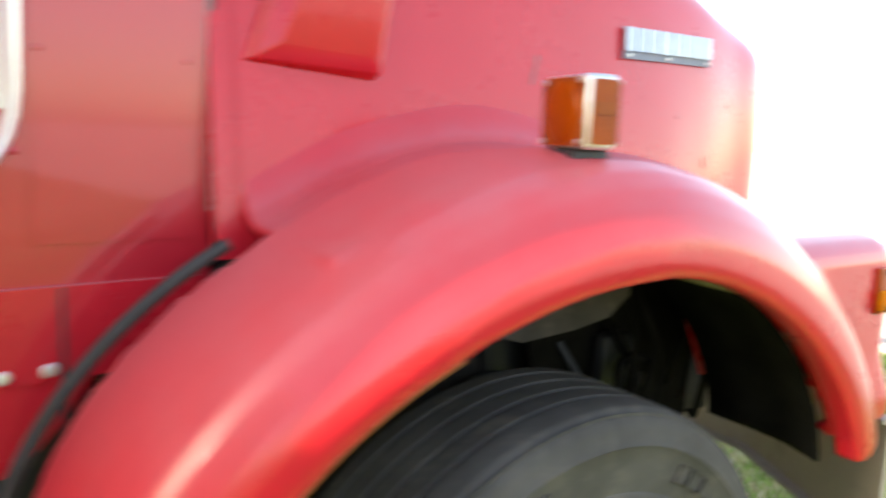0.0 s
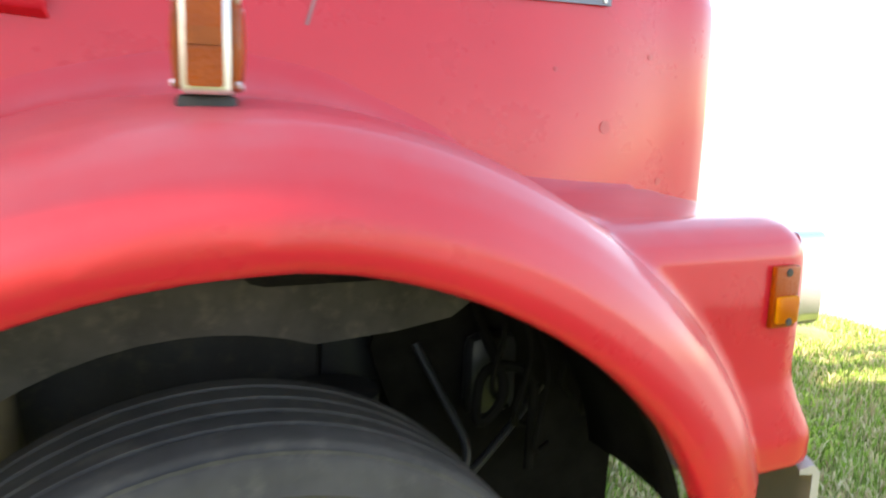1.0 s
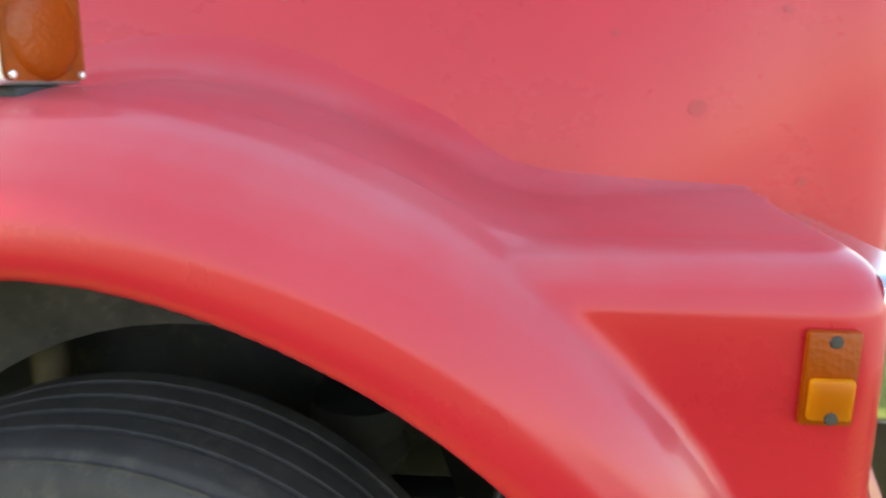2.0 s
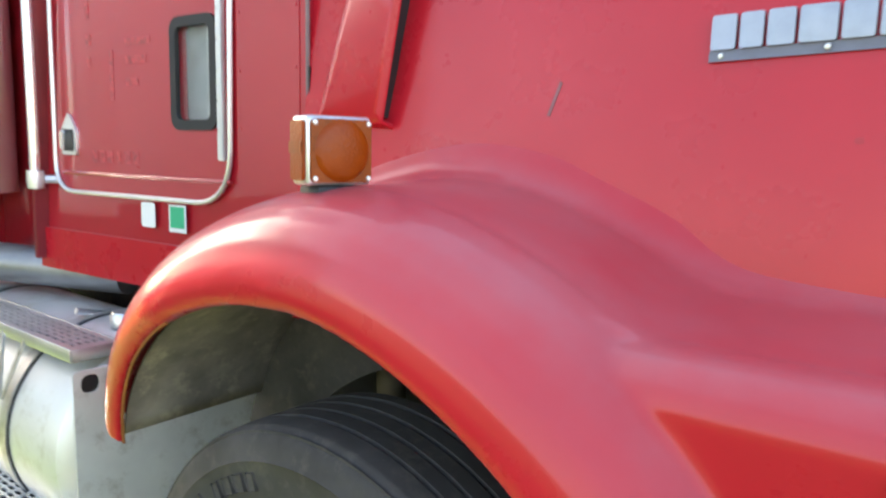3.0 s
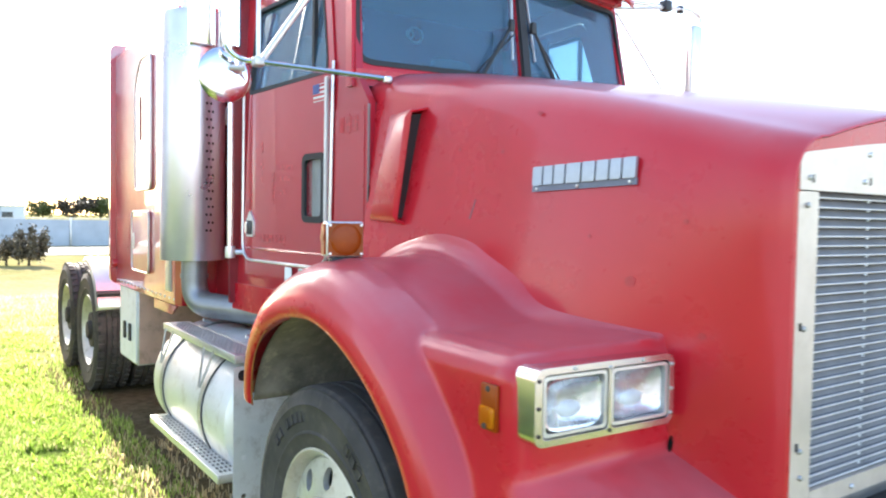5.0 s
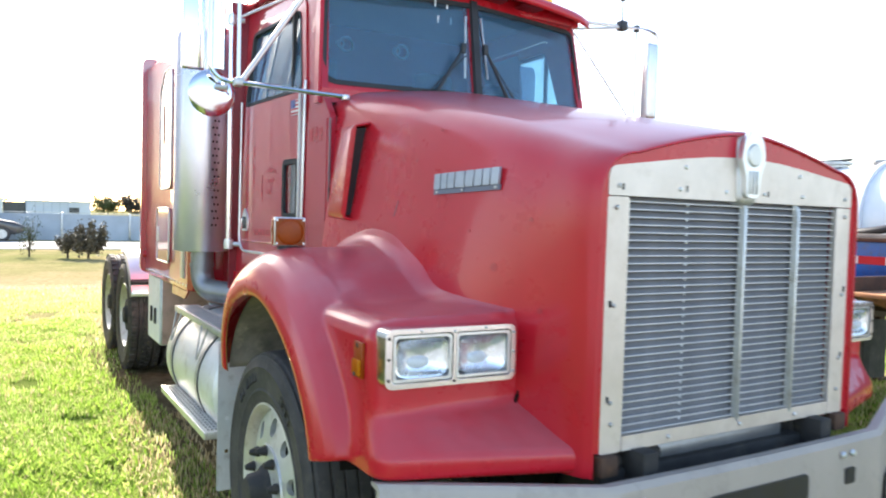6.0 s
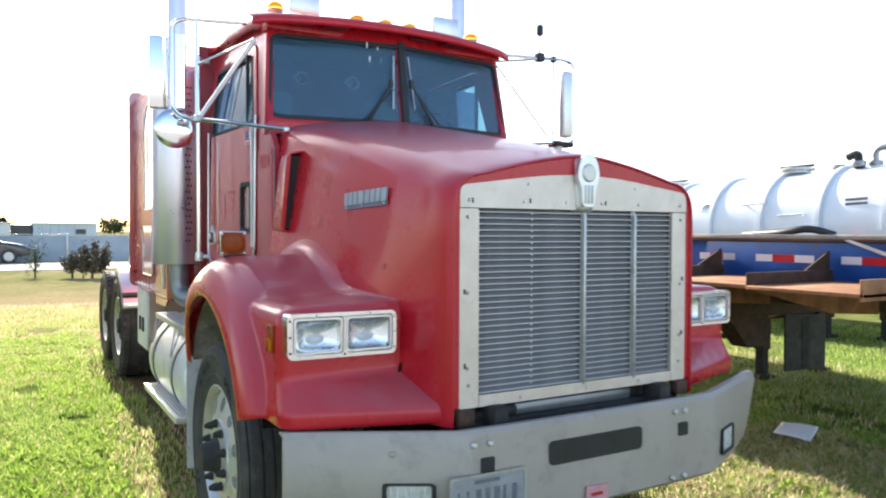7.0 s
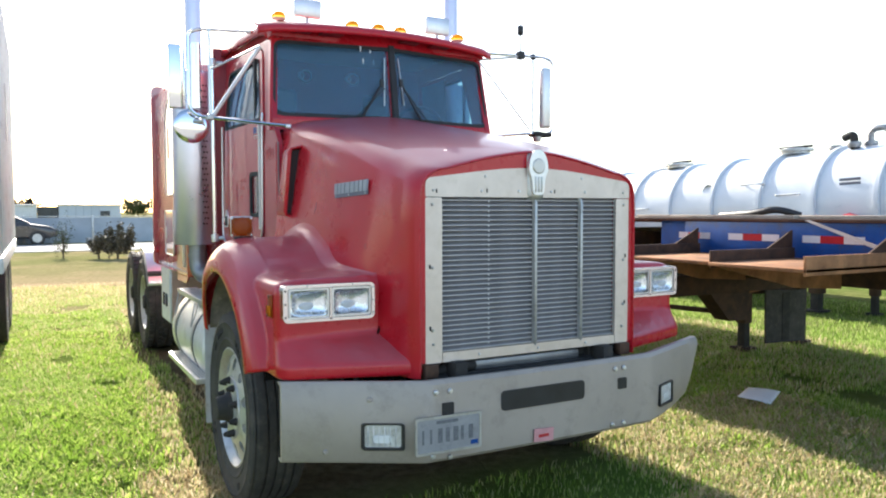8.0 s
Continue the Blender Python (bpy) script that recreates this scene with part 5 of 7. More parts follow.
# inside the cab
part("cab_floor", B(CAB_R, -0.62, -0.69, 0.79, 1.05, 1.09), GREY_PLASTIC, truck)
part("headliner", B(CAB_R, -0.86, -0.70, 0.78, 2.665, 2.685), GREY_PLASTIC, truck)
part("dashboard", B(-1.02, -0.72, -0.70, 0.80, 1.62, 2.055, 0.05, 3), BLACK, truck)
for y, nm in ((-0.40, "passenger_seat"), (0.40, "driver_seat")):
    st = part(nm, B(-1.62, -1.12, y - 0.25, y + 0.25, 1.45, 1.60, 0.05, 3), TEAL_CLOTH, truck, "teal cloth cab seat")
    bm = box(bmesh.new(), -0.07, 0.07, -0.24, 0.24, 0, 0.66, 0.05, 3)
    bmesh.ops.rotate(bm, verts=bm.verts[:], cent=(0, 0, 0), matrix=Matrix.Rotation(-0.12, 3, 'Y'))
    bmesh.ops.translate(bm, verts=bm.verts[:], vec=(-1.56, y, 1.58))
    part("backrest", bm, TEAL_CLOTH, st)
    part("headrest", B(-1.72, -1.62, y - 0.13, y + 0.13, 2.24, 2.42, 0.04, 3), TEAL_CLOTH, st)
    part("seat_base", B(-1.55, -1.2, y - 0.18, y + 0.18, 1.09, 1.45, 0.02), BLACK, st)
bm = bmesh.new()
tube(bm, [Vector((-1.02 + 0.10 * math.sin(a), 0.40 + 0.22 * math.cos(a), 2.04 + 0.20 * math.sin(a))) for a in (2 * math.pi * k / 32 for k in range(33))], 0.014, 8, False)
sw = part("steering_wheel", bm, BLACK, truck)
part("steering_column", T([(-0.85, 0.40, 1.9), (-1.02, 0.40, 2.04)], 0.03, 10), BLACK, sw)
for k in range(3):
    a = 2 * math.pi * k / 3 + 0.5
    part("spoke", T([(-1.02, 0.40, 2.04), (-1.02 + 0.10 * math.sin(a), 0.40 + 0.22 * math.cos(a), 2.04 + 0.20 * math.sin(a))], 0.01, 6), BLACK, sw)
for y, x, z in ((-0.149, -1.80, 2.556), (0.238, -1.80, 2.562)):
    bm = bmesh.new()
    tube(bm, [Vector((x, y + 0.045 * math.cos(a), z + 0.042 * math.sin(a))) for a in (2 * math.pi * k / 24 for k in range(25))], 0.007, 6, False)
    tube(bm, [Vector((x, y - 0.038 + 0.022 * math.cos(a), z + 0.022 * math.sin(a))) for a in (2 * math.pi * k / 16 for k in range(17))], 0.006, 6, False)
    part("hanging_ring", bm, PAPER, truck, "small bright ring hanging inside the cab")

# ---- mirrors ----
def near_mirror():
    """Tall split chrome mirror with a round spot mirror under it, on the passenger's side."""
    mx = -0.95
    br = part("mirror_bracket", T(arc([(-0.56, -0.675, 2.02), (-0.85, -1.07, 2.080), (mx + 0.05, -1.11, 2.085), (mx + 0.05, -1.181, 2.125), (mx + 0.05, -1.181, 2.585), (mx + 0.05, -1.12, 2.610), (-0.86, -0.80, 2.62)], 0.05), 0.011, 8), CHROME, truck, "tubular chrome mirror bracket")
    part("brace", T([(-0.85, -1.055, 2.085), (-0.76, -0.785, 2.515)], 0.013, 8), POLISHED, br)
    part("brace", T([(-0.85, -1.068, 2.075), (-0.85, -1.068, 2.61)], 0.009, 8), POLISHED, br)
    part("brace", T([(-0.85, -1.068, 2.365), (-0.76, -0.785, 2.520)], 0.006, 8), POLISHED, br)
    part("joint_clamp", B(-0.875, -0.825, -1.090, -1.046, 2.062, 2.098, 0.008), ALUMINIUM, br)
    part("brace_foot", B(-0.575, -0.545, -0.69, -0.66, 2.005, 2.03, 0.006), POLISHED, br)
    bm = bmesh.new()
    half = [(mx - 0.045, -1.172), (mx + 0.012, -1.172), (mx + 0.030, -1.160), (mx + 0.036, -1.138), (mx + 0.030, -1.116), (mx + 0.012, -1.104), (mx - 0.045, -1.104)]
    rings(bm, [[Vector((x, y, z)) for x, y in half] for z in (2.142, 2.530)])
    mh = part("mirror_head", bm, CHROME, br, "tall half-round chrome mirror housing")
    part("mirror_glass", B(mx - 0.050, mx - 0.045, -1.170, -1.106, 2.15, 2.52, 0.002), MIRROR, mh)
    wing = part("mirror_wing", B(mx - 0.06, mx - 0.025, -1.284, -1.186, 2.138, 2.528, 0.010, 3), CHROME, br, "flat chrome mirror housing beside it")
    part("wing_glass", B(mx - 0.065, mx - 0.060, -1.280, -1.190, 2.15, 2.52, 0.002), MIRROR, wing)
    part("spot_mirror", R([(0.0, 0.016), (0.04, 0.014), (0.075, 0.009), (0.098, 0.003), (0.105, -0.004), (0.099, -0.012), (0.0, -0.014)], (mx + 0.005, -1.160, 2.034), 40, "x"), CHROME, br, "round convex chrome spot mirror")
    part("spot_stem", T([(mx + 0.045, -1.10, 2.060), (mx + 0.02, -1.15, 2.060)], 0.012, 8), POLISHED, br)


def far_mirror():
    """The narrower mirror on the driver's side, with the aerial on its upper arm."""
    mx = -0.68
    br = part("mirror_bracket", T(arc([(-0.56, 0.675, 2.02), (-0.66, 1.18, 2.075), (mx, 1.30, 2.075), (mx, 1.366, 2.10), (mx, 1.366, 2.615), (mx, 1.28, 2.635), (-0.71, 1.10, 2.635), (-0.80, 0.80, 2.640)], 0.05), 0.010, 8), CHROME, truck, "tubular chrome mirror bracket")
    part("brace", T([(-0.78, 0.80, 2.590), (-0.71, 1.08, 2.625)], 0.008, 8), POLISHED, br)
    part("brace", T([(-0.78, 0.80, 2.570), (-0.70, 1.18, 2.10)], 0.007, 8), POLISHED, br)
    part("brace", T([(-0.70, 1.205, 2.08), (-0.70, 1.205, 2.64)], 0.008, 8), POLISHED, br)
    part("brace_clamp", B(-0.715, -0.685, 1.19, 1.22, 2.615, 2.655, 0.006), GRIME, br)
    mh = part("mirror_head", B(mx - 0.035, mx + 0.030, 1.262, 1.340, 2.120, 2.560, 0.018, 3), POLISHED, br, "tall chrome mirror housing")
    part("mirror_glass", B(mx - 0.040, mx - 0.034, 1.274, 1.329, 2.15, 2.53, 0.002), MIRROR, mh)
    part("mirror_foot", B(mx - 0.05, mx + 0.04, 1.18, 1.34, 2.055, 2.090, 0.012), GRIME, br)
    part("foot_knuckle", R([(0.0, 0.05), (0.030, 0.045), (0.034, 0.0), (0.026, -0.03), (0.0, -0.03)], (mx, 1.23, 2.05), 16, "z"), ALUMINIUM, br)
    an = part("aerial", T([(-0.71, 1.10, 2.63), (-0.71, 1.10, 2.90)], [0.005, 0.0025], 8), BLACK, truck, "short whip aerial with a black loading coil")
    part("coil", R([(0.0, 0.036), (0.016, 0.034), (0.022, 0.024), (0.022, -0.024), (0.014, -0.034), (0.0, -0.036)], (-0.71, 1.10, 2.815), 14, "z"), BLACK, an)
    part("aerial_mount", B(-0.735, -0.685, 1.075, 1.125, 2.61, 2.665, 0.006), BLACK, an)


near_mirror()
far_mirror()

# ---- sleeper ----
SL0, SL1, SLW = -2.40, -4.10, 0.945
part("sleeper_boot", B(-2.42, CAB_R + 0.01, -0.72, 0.72, 1.0, 2.70, 0.02), RED_WAXED, truck)
bm = bmesh.new()
prof = rpoly([(-SLW, 0.985), (SLW, 0.985), (SLW, 2.70), (-SLW, 2.70)], [0.01, 0.01, 0.09, 0.09], 6)
rings(bm, [[Vector((x, y * k, z if z < 1.5 else z - d)) for y, z in prof] for x, k, d in ((SL0, 0.97, 0.02), (SL0 - 0.03, 1.0, 0.0), (SL1 + 0.02, 1.0, 0.0), (SL1, 0.99, 0.01))])
slp = part("sleeper_box", bm, RED_WAXED, truck, "red sleeper box behind the cab")
part("sleeper_rear_lip", P(rpoly([(-0.985, 0.99), (0.985, 0.99), (0.985, 2.74), (-0.985, 2.74)], 0.06), [rpoly([(-0.90, 1.05), (0.90, 1.05), (0.90, 2.66), (-0.90, 2.66)], 0.06)], lambda u, v, w: Vector((SL1 + 0.09 - w, u, v)), 0.05), RED_WAXED, slp)
for s in (-1, 1):
    side = lambda off: (lambda u, v, w: Vector((u, s * (SLW + off - w), v)))
    up = part("sleeper_window_door", P(rpoly([(-3.36, 1.66), (-2.95, 1.66), (-2.95, 2.50), (-3.22, 2.50), (-3.36, 2.36)], 0.06), [], side(0.008), 0.008), RED_WAXED, slp, "flat upper side hatch")
    part("hatch_trim", T([Vector((u, s * (SLW + 0.008), v)) for u, v in (lambda o: o + o[:1])(rpoly([(-3.36, 1.66), (-2.95, 1.66), (-2.95, 2.50), (-3.22, 2.50), (-3.36, 2.36)], 0.06))], 0.007, 6), POLISHED, up)
    part("hatch_slot", P(rpoly(rect(-3.24, -3.21, 1.98, 2.26), 0.01), [], side(0.013), 0.004), RED_DARK, up)
    lo = part("baggage_door", P(rpoly(rect(-3.46, -3.0, 1.13, 1.52), 0.05), [], side(0.008), 0.008), RED_WAXED, slp, "lower luggage door")
    part("baggage_trim", T([Vector((u, s * (SLW + 0.008), v)) for u, v in (lambda o: o + o[:1])(rpoly(rect(-3.46, -3.0, 1.13, 1.52), 0.05))], 0.007, 6), POLISHED, lo)
    part("baggage_latch", P(rpoly(rect(-3.42, -3.39, 1.27, 1.38), 0.01), [], side(0.014), 0.006), POLISHED, lo)
    part("corner_strip", B(-2.62, -2.50, s * SLW, s * (SLW + 0.006), 1.06, 2.6, 0.002), POLISHED, slp, "polished vertical trim strip")
    for k in range(16):
        part("rivet", R([(0.0, 0.004 * s), (0.006, 0.003 * s), (0.008, 0.0)], (-2.45 - k * 0.10, s * SLW, 1.02), 8, "y"), POLISHED, slp)
    part("side_skirt", P([(-2.40, 0.985), (-2.9, 0.985), (-2.9, 0.93), (-2.5, 0.93)], [], side(0.0), 0.012), RED_WAXED, slp)
    part("rear_marker", R([(0.0, s * 0.03), (0.025, s * 0.026), (0.03, 0.0)], (-4.0, s * SLW, 1.14), 16, "y"), TAPE_RED, slp)

    # exhaust
    ex, ey = (-2.25, -0.90) if s < 0 else (-1.90, 1.19)
    st = part("exhaust_pipe", R([(0.0, 1.262), (0.14, 1.262), (0.166, 1.258), (0.168, 1.262), (0.168, 2.55), (0.16, 2.58), (0.07, 2.60)], (ex, ey, 0), 48, "z"), STACK_METAL, truck, "chrome vertical exhaust stack with a guard")
    part("stack_pipe", T([(ex, ey, 2.55), (ex, ey, 3.4), (ex - 0.05, ey, 3.62)], 0.062, 24), STACK_METAL, st)
    holes = bmesh.new()
    for k in range(26):
        for j in range(2):
            a = math.radians((8 if s < 0 else -20) + j * 8 + (4 if k % 2 else 0))
            u = Vector((math.cos(a), math.sin(a), 0))
            w = Vector((-u.y, u.x, 0))
            c = Vector((ex, ey, 1.42 + k * 0.042)) + u * 0.1687
            vs = [holes.verts.new(c + w * 0.0075 * math.cos(t) + Vector((0, 0, 0.0075)) * math.sin(t)) for t in (2 * math.pi * q / 8 for q in range(8))]
            holes.faces.new(vs)
    tagged(part("guard_perforation", holes, BLACK, st, smooth=False), kind="stuff")
    part("exhaust_elbow", T(arc([(ex + 0.03, ey, 1.27), (ex + 0.03, ey, 1.02), (ex + 0.60, s * 0.62, 1.0)], 0.24, 10), 0.068, 24), ELBOW, st, "dull bent exhaust elbow")
    part("clamp", R([(0.068, -0.012), (0.073, -0.012), (0.073, 0.012), (0.068, 0.012)], (ex + 0.03, ey, 1.17), 24, "z"), ELBOW, st)
    part("stack_mount", B(ex - 0.05, ex + 0.05, s * 0.70, ey - s * 0.10, 2.0, 2.1, 0.005), ALUMINIUM, st)

    # fuel tank with straps and steps
    ty, tz, tr = s * 0.77, 0.60, 0.315
    tk = part("fuel_tank", R([(0.0, -2.41), (0.18, -2.408), (0.27, -2.395), (0.305, -2.37), (tr, -2.33), (tr, -1.24), (0.305, -1.20), (0.27, -1.175), (0.0, -1.16)], (0, ty, tz), 48, "x"), TANK_METAL, truck, "satin aluminium cylindrical fuel tank")
    for x in (-2.16, -1.50):
        part("tank_strap", R([(tr + 0.002, -0.022), (tr + 0.008, -0.022), (tr + 0.008, 0.022), (tr + 0.002, 0.022)], (x, ty, tz), 48, "x"), ALUMINIUM, tk)
        part("strap_liner", R([(tr + 0.001, -0.032), (tr + 0.004, -0.032), (tr + 0.004, 0.032), (tr + 0.001, 0.032)], (x, ty, tz), 48, "x"), SEAL, tk)
        part("strap_bolt", T([(x, ty + s * 0.02, tz + tr), (x, ty + s * 0.10, tz + tr + 0.02)], 0.01, 8), POLISHED, tk)
        for dx in (-0.075, 0.075):
            part("step_bracket", P([(dx * 0.1 - 0.007, 0.0), (dx * 0.1 + 0.007, 0.0), (dx + 0.009, 0.175), (dx - 0.009, 0.175)], [], lambda u, v, w: Vector((x + u, s * (1.093 - 0.045 * (v / 0.175) - w), tz + 0.12 + v)), 0.006), ALUMINIUM, tk)
        part("step_hanger", T([(x, s * 0.90, 0.31), (x, s * 1.0, 0.40)], 0.018, 8), GRIME, tk)
    part("filler_cap", R([(0.0, 0.045), (0.045, 0.043), (0.052, 0.03), (0.052, 0.0)], (-1.32, s * 0.80, tz + tr - 0.005), 20, "z"), POLISHED, tk)
    hole2 = lambda x0, x1, y0, y1, nx, ny: [rpoly([(x0 + (x1 - x0) * (i + 0.5) / nx - 0.017, y0 + (y1 - y0) * (j + 0.5) / ny - 0.006), (x0 + (x1 - x0) * (i + 0.5) / nx + 0.017, y0 + (y1 - y0) * (j + 0.5) / ny - 0.006),
                                                   (x0 + (x1 - x0) * (i + 0.5) / nx + 0.017, y0 + (y1 - y0) * (j + 0.5) / ny + 0.006), (x0 + (x1 - x0) * (i + 0.5) / nx - 0.017, y0 + (y1 - y0) * (j + 0.5) / ny + 0.006)], 0.008, 2) for i in range(nx) for j in range(ny)]
    for nm, x0, x1, y0, y1, z in (("tank_step", -2.28, -1.15, 0.915, 1.042, 0.915), ("lower_step", -2.19, -1.09, 1.005, 1.132, 0.440)):
        sp = part(nm, P(rect(x0, x1, y0, y1), hole2(x0 + 0.03, x1 - 0.03, y0 + 0.015, y1 - 0.015, 22, 5), lambda u, v, w: Vector((u, s * v, z - w)), 0.005), POLISHED, tk, "punched aluminium step tread")
        part("step_face", B(x0, x1, s * y1, s * (y1 + 0.006), z - 0.034, z + 0.002, 0.002), POLISHED, sp)
        part("step_back", B(x0, x1, s * (y0 - 0.006), s * y0, z - 0.034, z + 0.002, 0.002), ALUMINIUM, sp)
        part("step_dark", B(x0 + 0.01, x1 - 0.01, s * (y0 + 0.004), s * (y1 - 0.004), z - 0.030, z - 0.026), GRIME, sp)
        for x in (x0, x1):
            part("step_end", B(x - 0.003, x + 0.003, s * y0, s * y1, z - 0.034, z, 0.001), ALUMINIUM, sp)
    # plate in front of the tank
    shield = part("tank_front_plate", P(rpoly(rect(0.46, 1.085, 0.16, 0.885), 0.012), [rpoly(rect(1.020, 1.066, 0.826, 0.872), 0.022), rpoly(rect(1.03, 1.05, 0.50, 0.52), 0.009), rpoly(rect(1.03, 1.05, 0.34, 0.36), 0.009)], lambda u, v, w: Vector((-1.055 - w, s * u, v)), 0.004), PLATE_GREY, truck, "pale grey splash plate before the tank")
    part("rubber_plug", R([(0.0, -1.063), (0.027, -1.063), (0.027, -1.059), (0.0, -1.0585)], (0, s * 1.043, 0.849), 18, "x"), BLACK, shield)
    # tool box under the sleeper
    tb = part("tool_box", B(-3.94, -3.42, s * 0.36, s * 0.925, 0.47, 0.995, 0.006), ALUMINIUM, truck, "aluminium frame tool box with latches")
    part("box_lid", P(rpoly(rect(-3.925, -3.432, 0.485, 0.98), 0.012), [], lambda u, v, w: Vector((u, s * (0.933 - w), v)), 0.008), WHITE, tb)
    part("box_front", P(rpoly(rect(0.38, 0.915, 0.48, 0.985), 0.01), [], lambda u, v, w: Vector((-3.416 - w, s * u, v)), 0.004), PINK_REFLECT, tb, "aluminium front panel with a pink reflection in its colour and dirt spots")
    for x in (-3.60, -3.76):
        lt = part("latch", P(rpoly(rect(x - 0.03, x + 0.03, 0.62, 0.74), 0.01), [], lambda u, v, w: Vector((u, s * (0.943 - w), v)), 0.01), GRIME, tb)
    part("box_cap", B(-3.95, -3.41, s * 0.35, s * 0.937, 0.995, 1.003, 0.003), WHITE, tb)
    # quarter fender before the drive wheels
    bm = bmesh.new()
    loops = []
    for k in range(15):
        a = math.radians(20 + 75 * k / 14)
        loops.append([Vector((-5.08 + 0.60 * math.cos(a), s * y, 0.53 + 0.60 * math.sin(a))) for y in (0.43, 0.44, 0.70, 0.975, 0.99)])
    for lp in loops:
        for i in (0, 4):
            lp[i] = lp[i] + (Vector((-5.08, 0, 0.53)) - Vector((lp[i].x, 0, lp[i].z))).normalized() * 0.03
    rings(bm, loops, False, False)
    qf = solid(part("quarter_fender", bm, POLISHED, truck, "polished quarter fender before the drive wheels"), 0.004)
    part("fender_bar", T([(-4.565, s * 0.40, 0.86), (-4.565, s * 0.98, 0.86)], 0.026, 10), BLACK, qf)
part("deck_plate", B(-4.9, -4.15, -0.42, 0.42, 0.90, 0.915, 0.003), ALUMINIUM, truck)
fw = part("fifth_wheel", R([(0.0, 1.06), (0.40, 1.05), (0.44, 1.02), (0.44, 0.99), (0.0, 0.98)], (-5.66, 0, 0), 32, "z"), GRIME, truck)
part("fifth_wheel_base", B(-5.95, -5.37, -0.42, 0.42, 0.90, 0.985, 0.01), GRIME, fw)


# ---- ground ----
def ground_material():
    """Mown field: green turf, straw-dry patches, bare earth where the truck stands."""
    m = Mat("field", (0.1, 0.12, 0.04), 1.0, spec=0.0)
    tex = m.node("ShaderNodeTexCoord")
    sep = m.node("ShaderNodeSeparateXYZ")
    m.link(tex.outputs["Object"], sep.inputs[0])
    green = m.ramp(m.noise(1.4, 8, 0.7), [(0.3, (0.07, 0.12, 0.02)), (0.6, (0.14, 0.20, 0.045)), (0.8, (0.22, 0.25, 0.09))])
    straw = m.ramp(m.noise(9, 6, 0.7), [(0.3, (0.29, 0.205, 0.115)), (0.7, (0.50, 0.375, 0.235))])
    dry = m.math("ADD", m.ramp(m.noise(0.35, 6, 0.65), [(0.45, (0.0, 0.0, 0.0)), (0.68, (0.4, 0.4, 0.4))]), m.ramp(m.math("ABSOLUTE", m.math("MULTIPLY", m.math("ADD", m.math("ADD", sep.outputs["X"], -3.2), m.math("MULTIPLY", m.noise(0.45, 6, 0.7), 8.0)), -0.05)), [(0.24, (0, 0, 0)), (0.52, (0.7, 0.7, 0.7)), (0.68, (0.8, 0.8, 0.8)), (0.95, (0.4, 0.4, 0.4))]))
    col = m.mix(dry, green, straw)
    earth = m.ramp(m.noise(14, 6), [(0.3, (0.085, 0.060, 0.040)), (0.7, (0.20, 0.15, 0.10))])
    mid = m.ramp(m.math("ADD", m.math("MULTIPLY", sep.outputs["X"], 0.1), 0.8), [(0.1, (0, 0, 0)), (0.25, (1, 1, 1)), (0.79, (1, 1, 1)), (0.85, (0, 0, 0))])
    n = m.node("ShaderNodeMapRange")
    bare = m.ramp(m.math("ABSOLUTE", m.math("ADD", sep.outputs["X"], 0.1)), [(0.2, (0.42, 0.42, 0.42)), (0.95, (0, 0, 0))])
    m.link(m.math("SUBTRACT", m.math("ADD", m.math("ABSOLUTE", sep.outputs["Y"]), m.math("MULTIPLY", m.noise(2.2, 5), 0.9)), bare), n.inputs[0])
    n.inputs["From Min"].default_value, n.inputs["From Max"].default_value, n.inputs["To Min"].default_value, n.inputs["To Max"].default_value = 1.55, 2.0, 0.9, 0.0
    col = m.mix(m.math("MULTIPLY", n.outputs[0], mid), col, earth)
    gravel = m.ramp(m.noise(38, 4, 0.7), [(0.3, (0.32, 0.305, 0.28)), (0.7, (0.48, 0.46, 0.43))])
    yard = m.ramp(m.math("ADD", m.math("MULTIPLY", m.math("ADD", sep.outputs["X"], m.noise(0.7, 5)), 0.1), 0.0), [(0.44, (0, 0, 0)), (0.54, (1, 1, 1))])
    m.color(m.mix(yard, col, gravel))
    m.bump(m.noise(30, 6), 0.8, 0.03)
    return m.m


FIELD = ground_material()
bm = bmesh.new()
bmesh.ops.create_grid(bm, x_segments=140, y_segments=140, size=14.0)
bmesh.ops.translate(bm, verts=bm.verts[:], vec=(-3.0, 1.0, 0))
for v in bm.verts:
    e = min(1.0, (14.0 - max(abs(v.co.x + 3.0), abs(v.co.y - 1.0))) / 2.0)
    v.co.z = (noise.noise(v.co * 0.6) * 0.020 + noise.noise(v.co * 2.5) * 0.012 - 0.015) * e
rim = [v for v in bm.verts if v.is_boundary]
geom = bmesh.ops.extrude_edge_only(bm, edges=[e for e in bm.edges if e.is_boundary])
for v in [g for g in geom["geom"] if isinstance(g, bmesh.types.BMVert)]:
    d = Vector((v.co.x + 3.0, v.co.y - 1.0, 0))
    v.co = Vector((-3.0, 1.0, 0)) + d * 180
tagged(part("ground", bm, FIELD), "grassy field with dry patches beside a pale gravel yard", "ground", kind="structure")


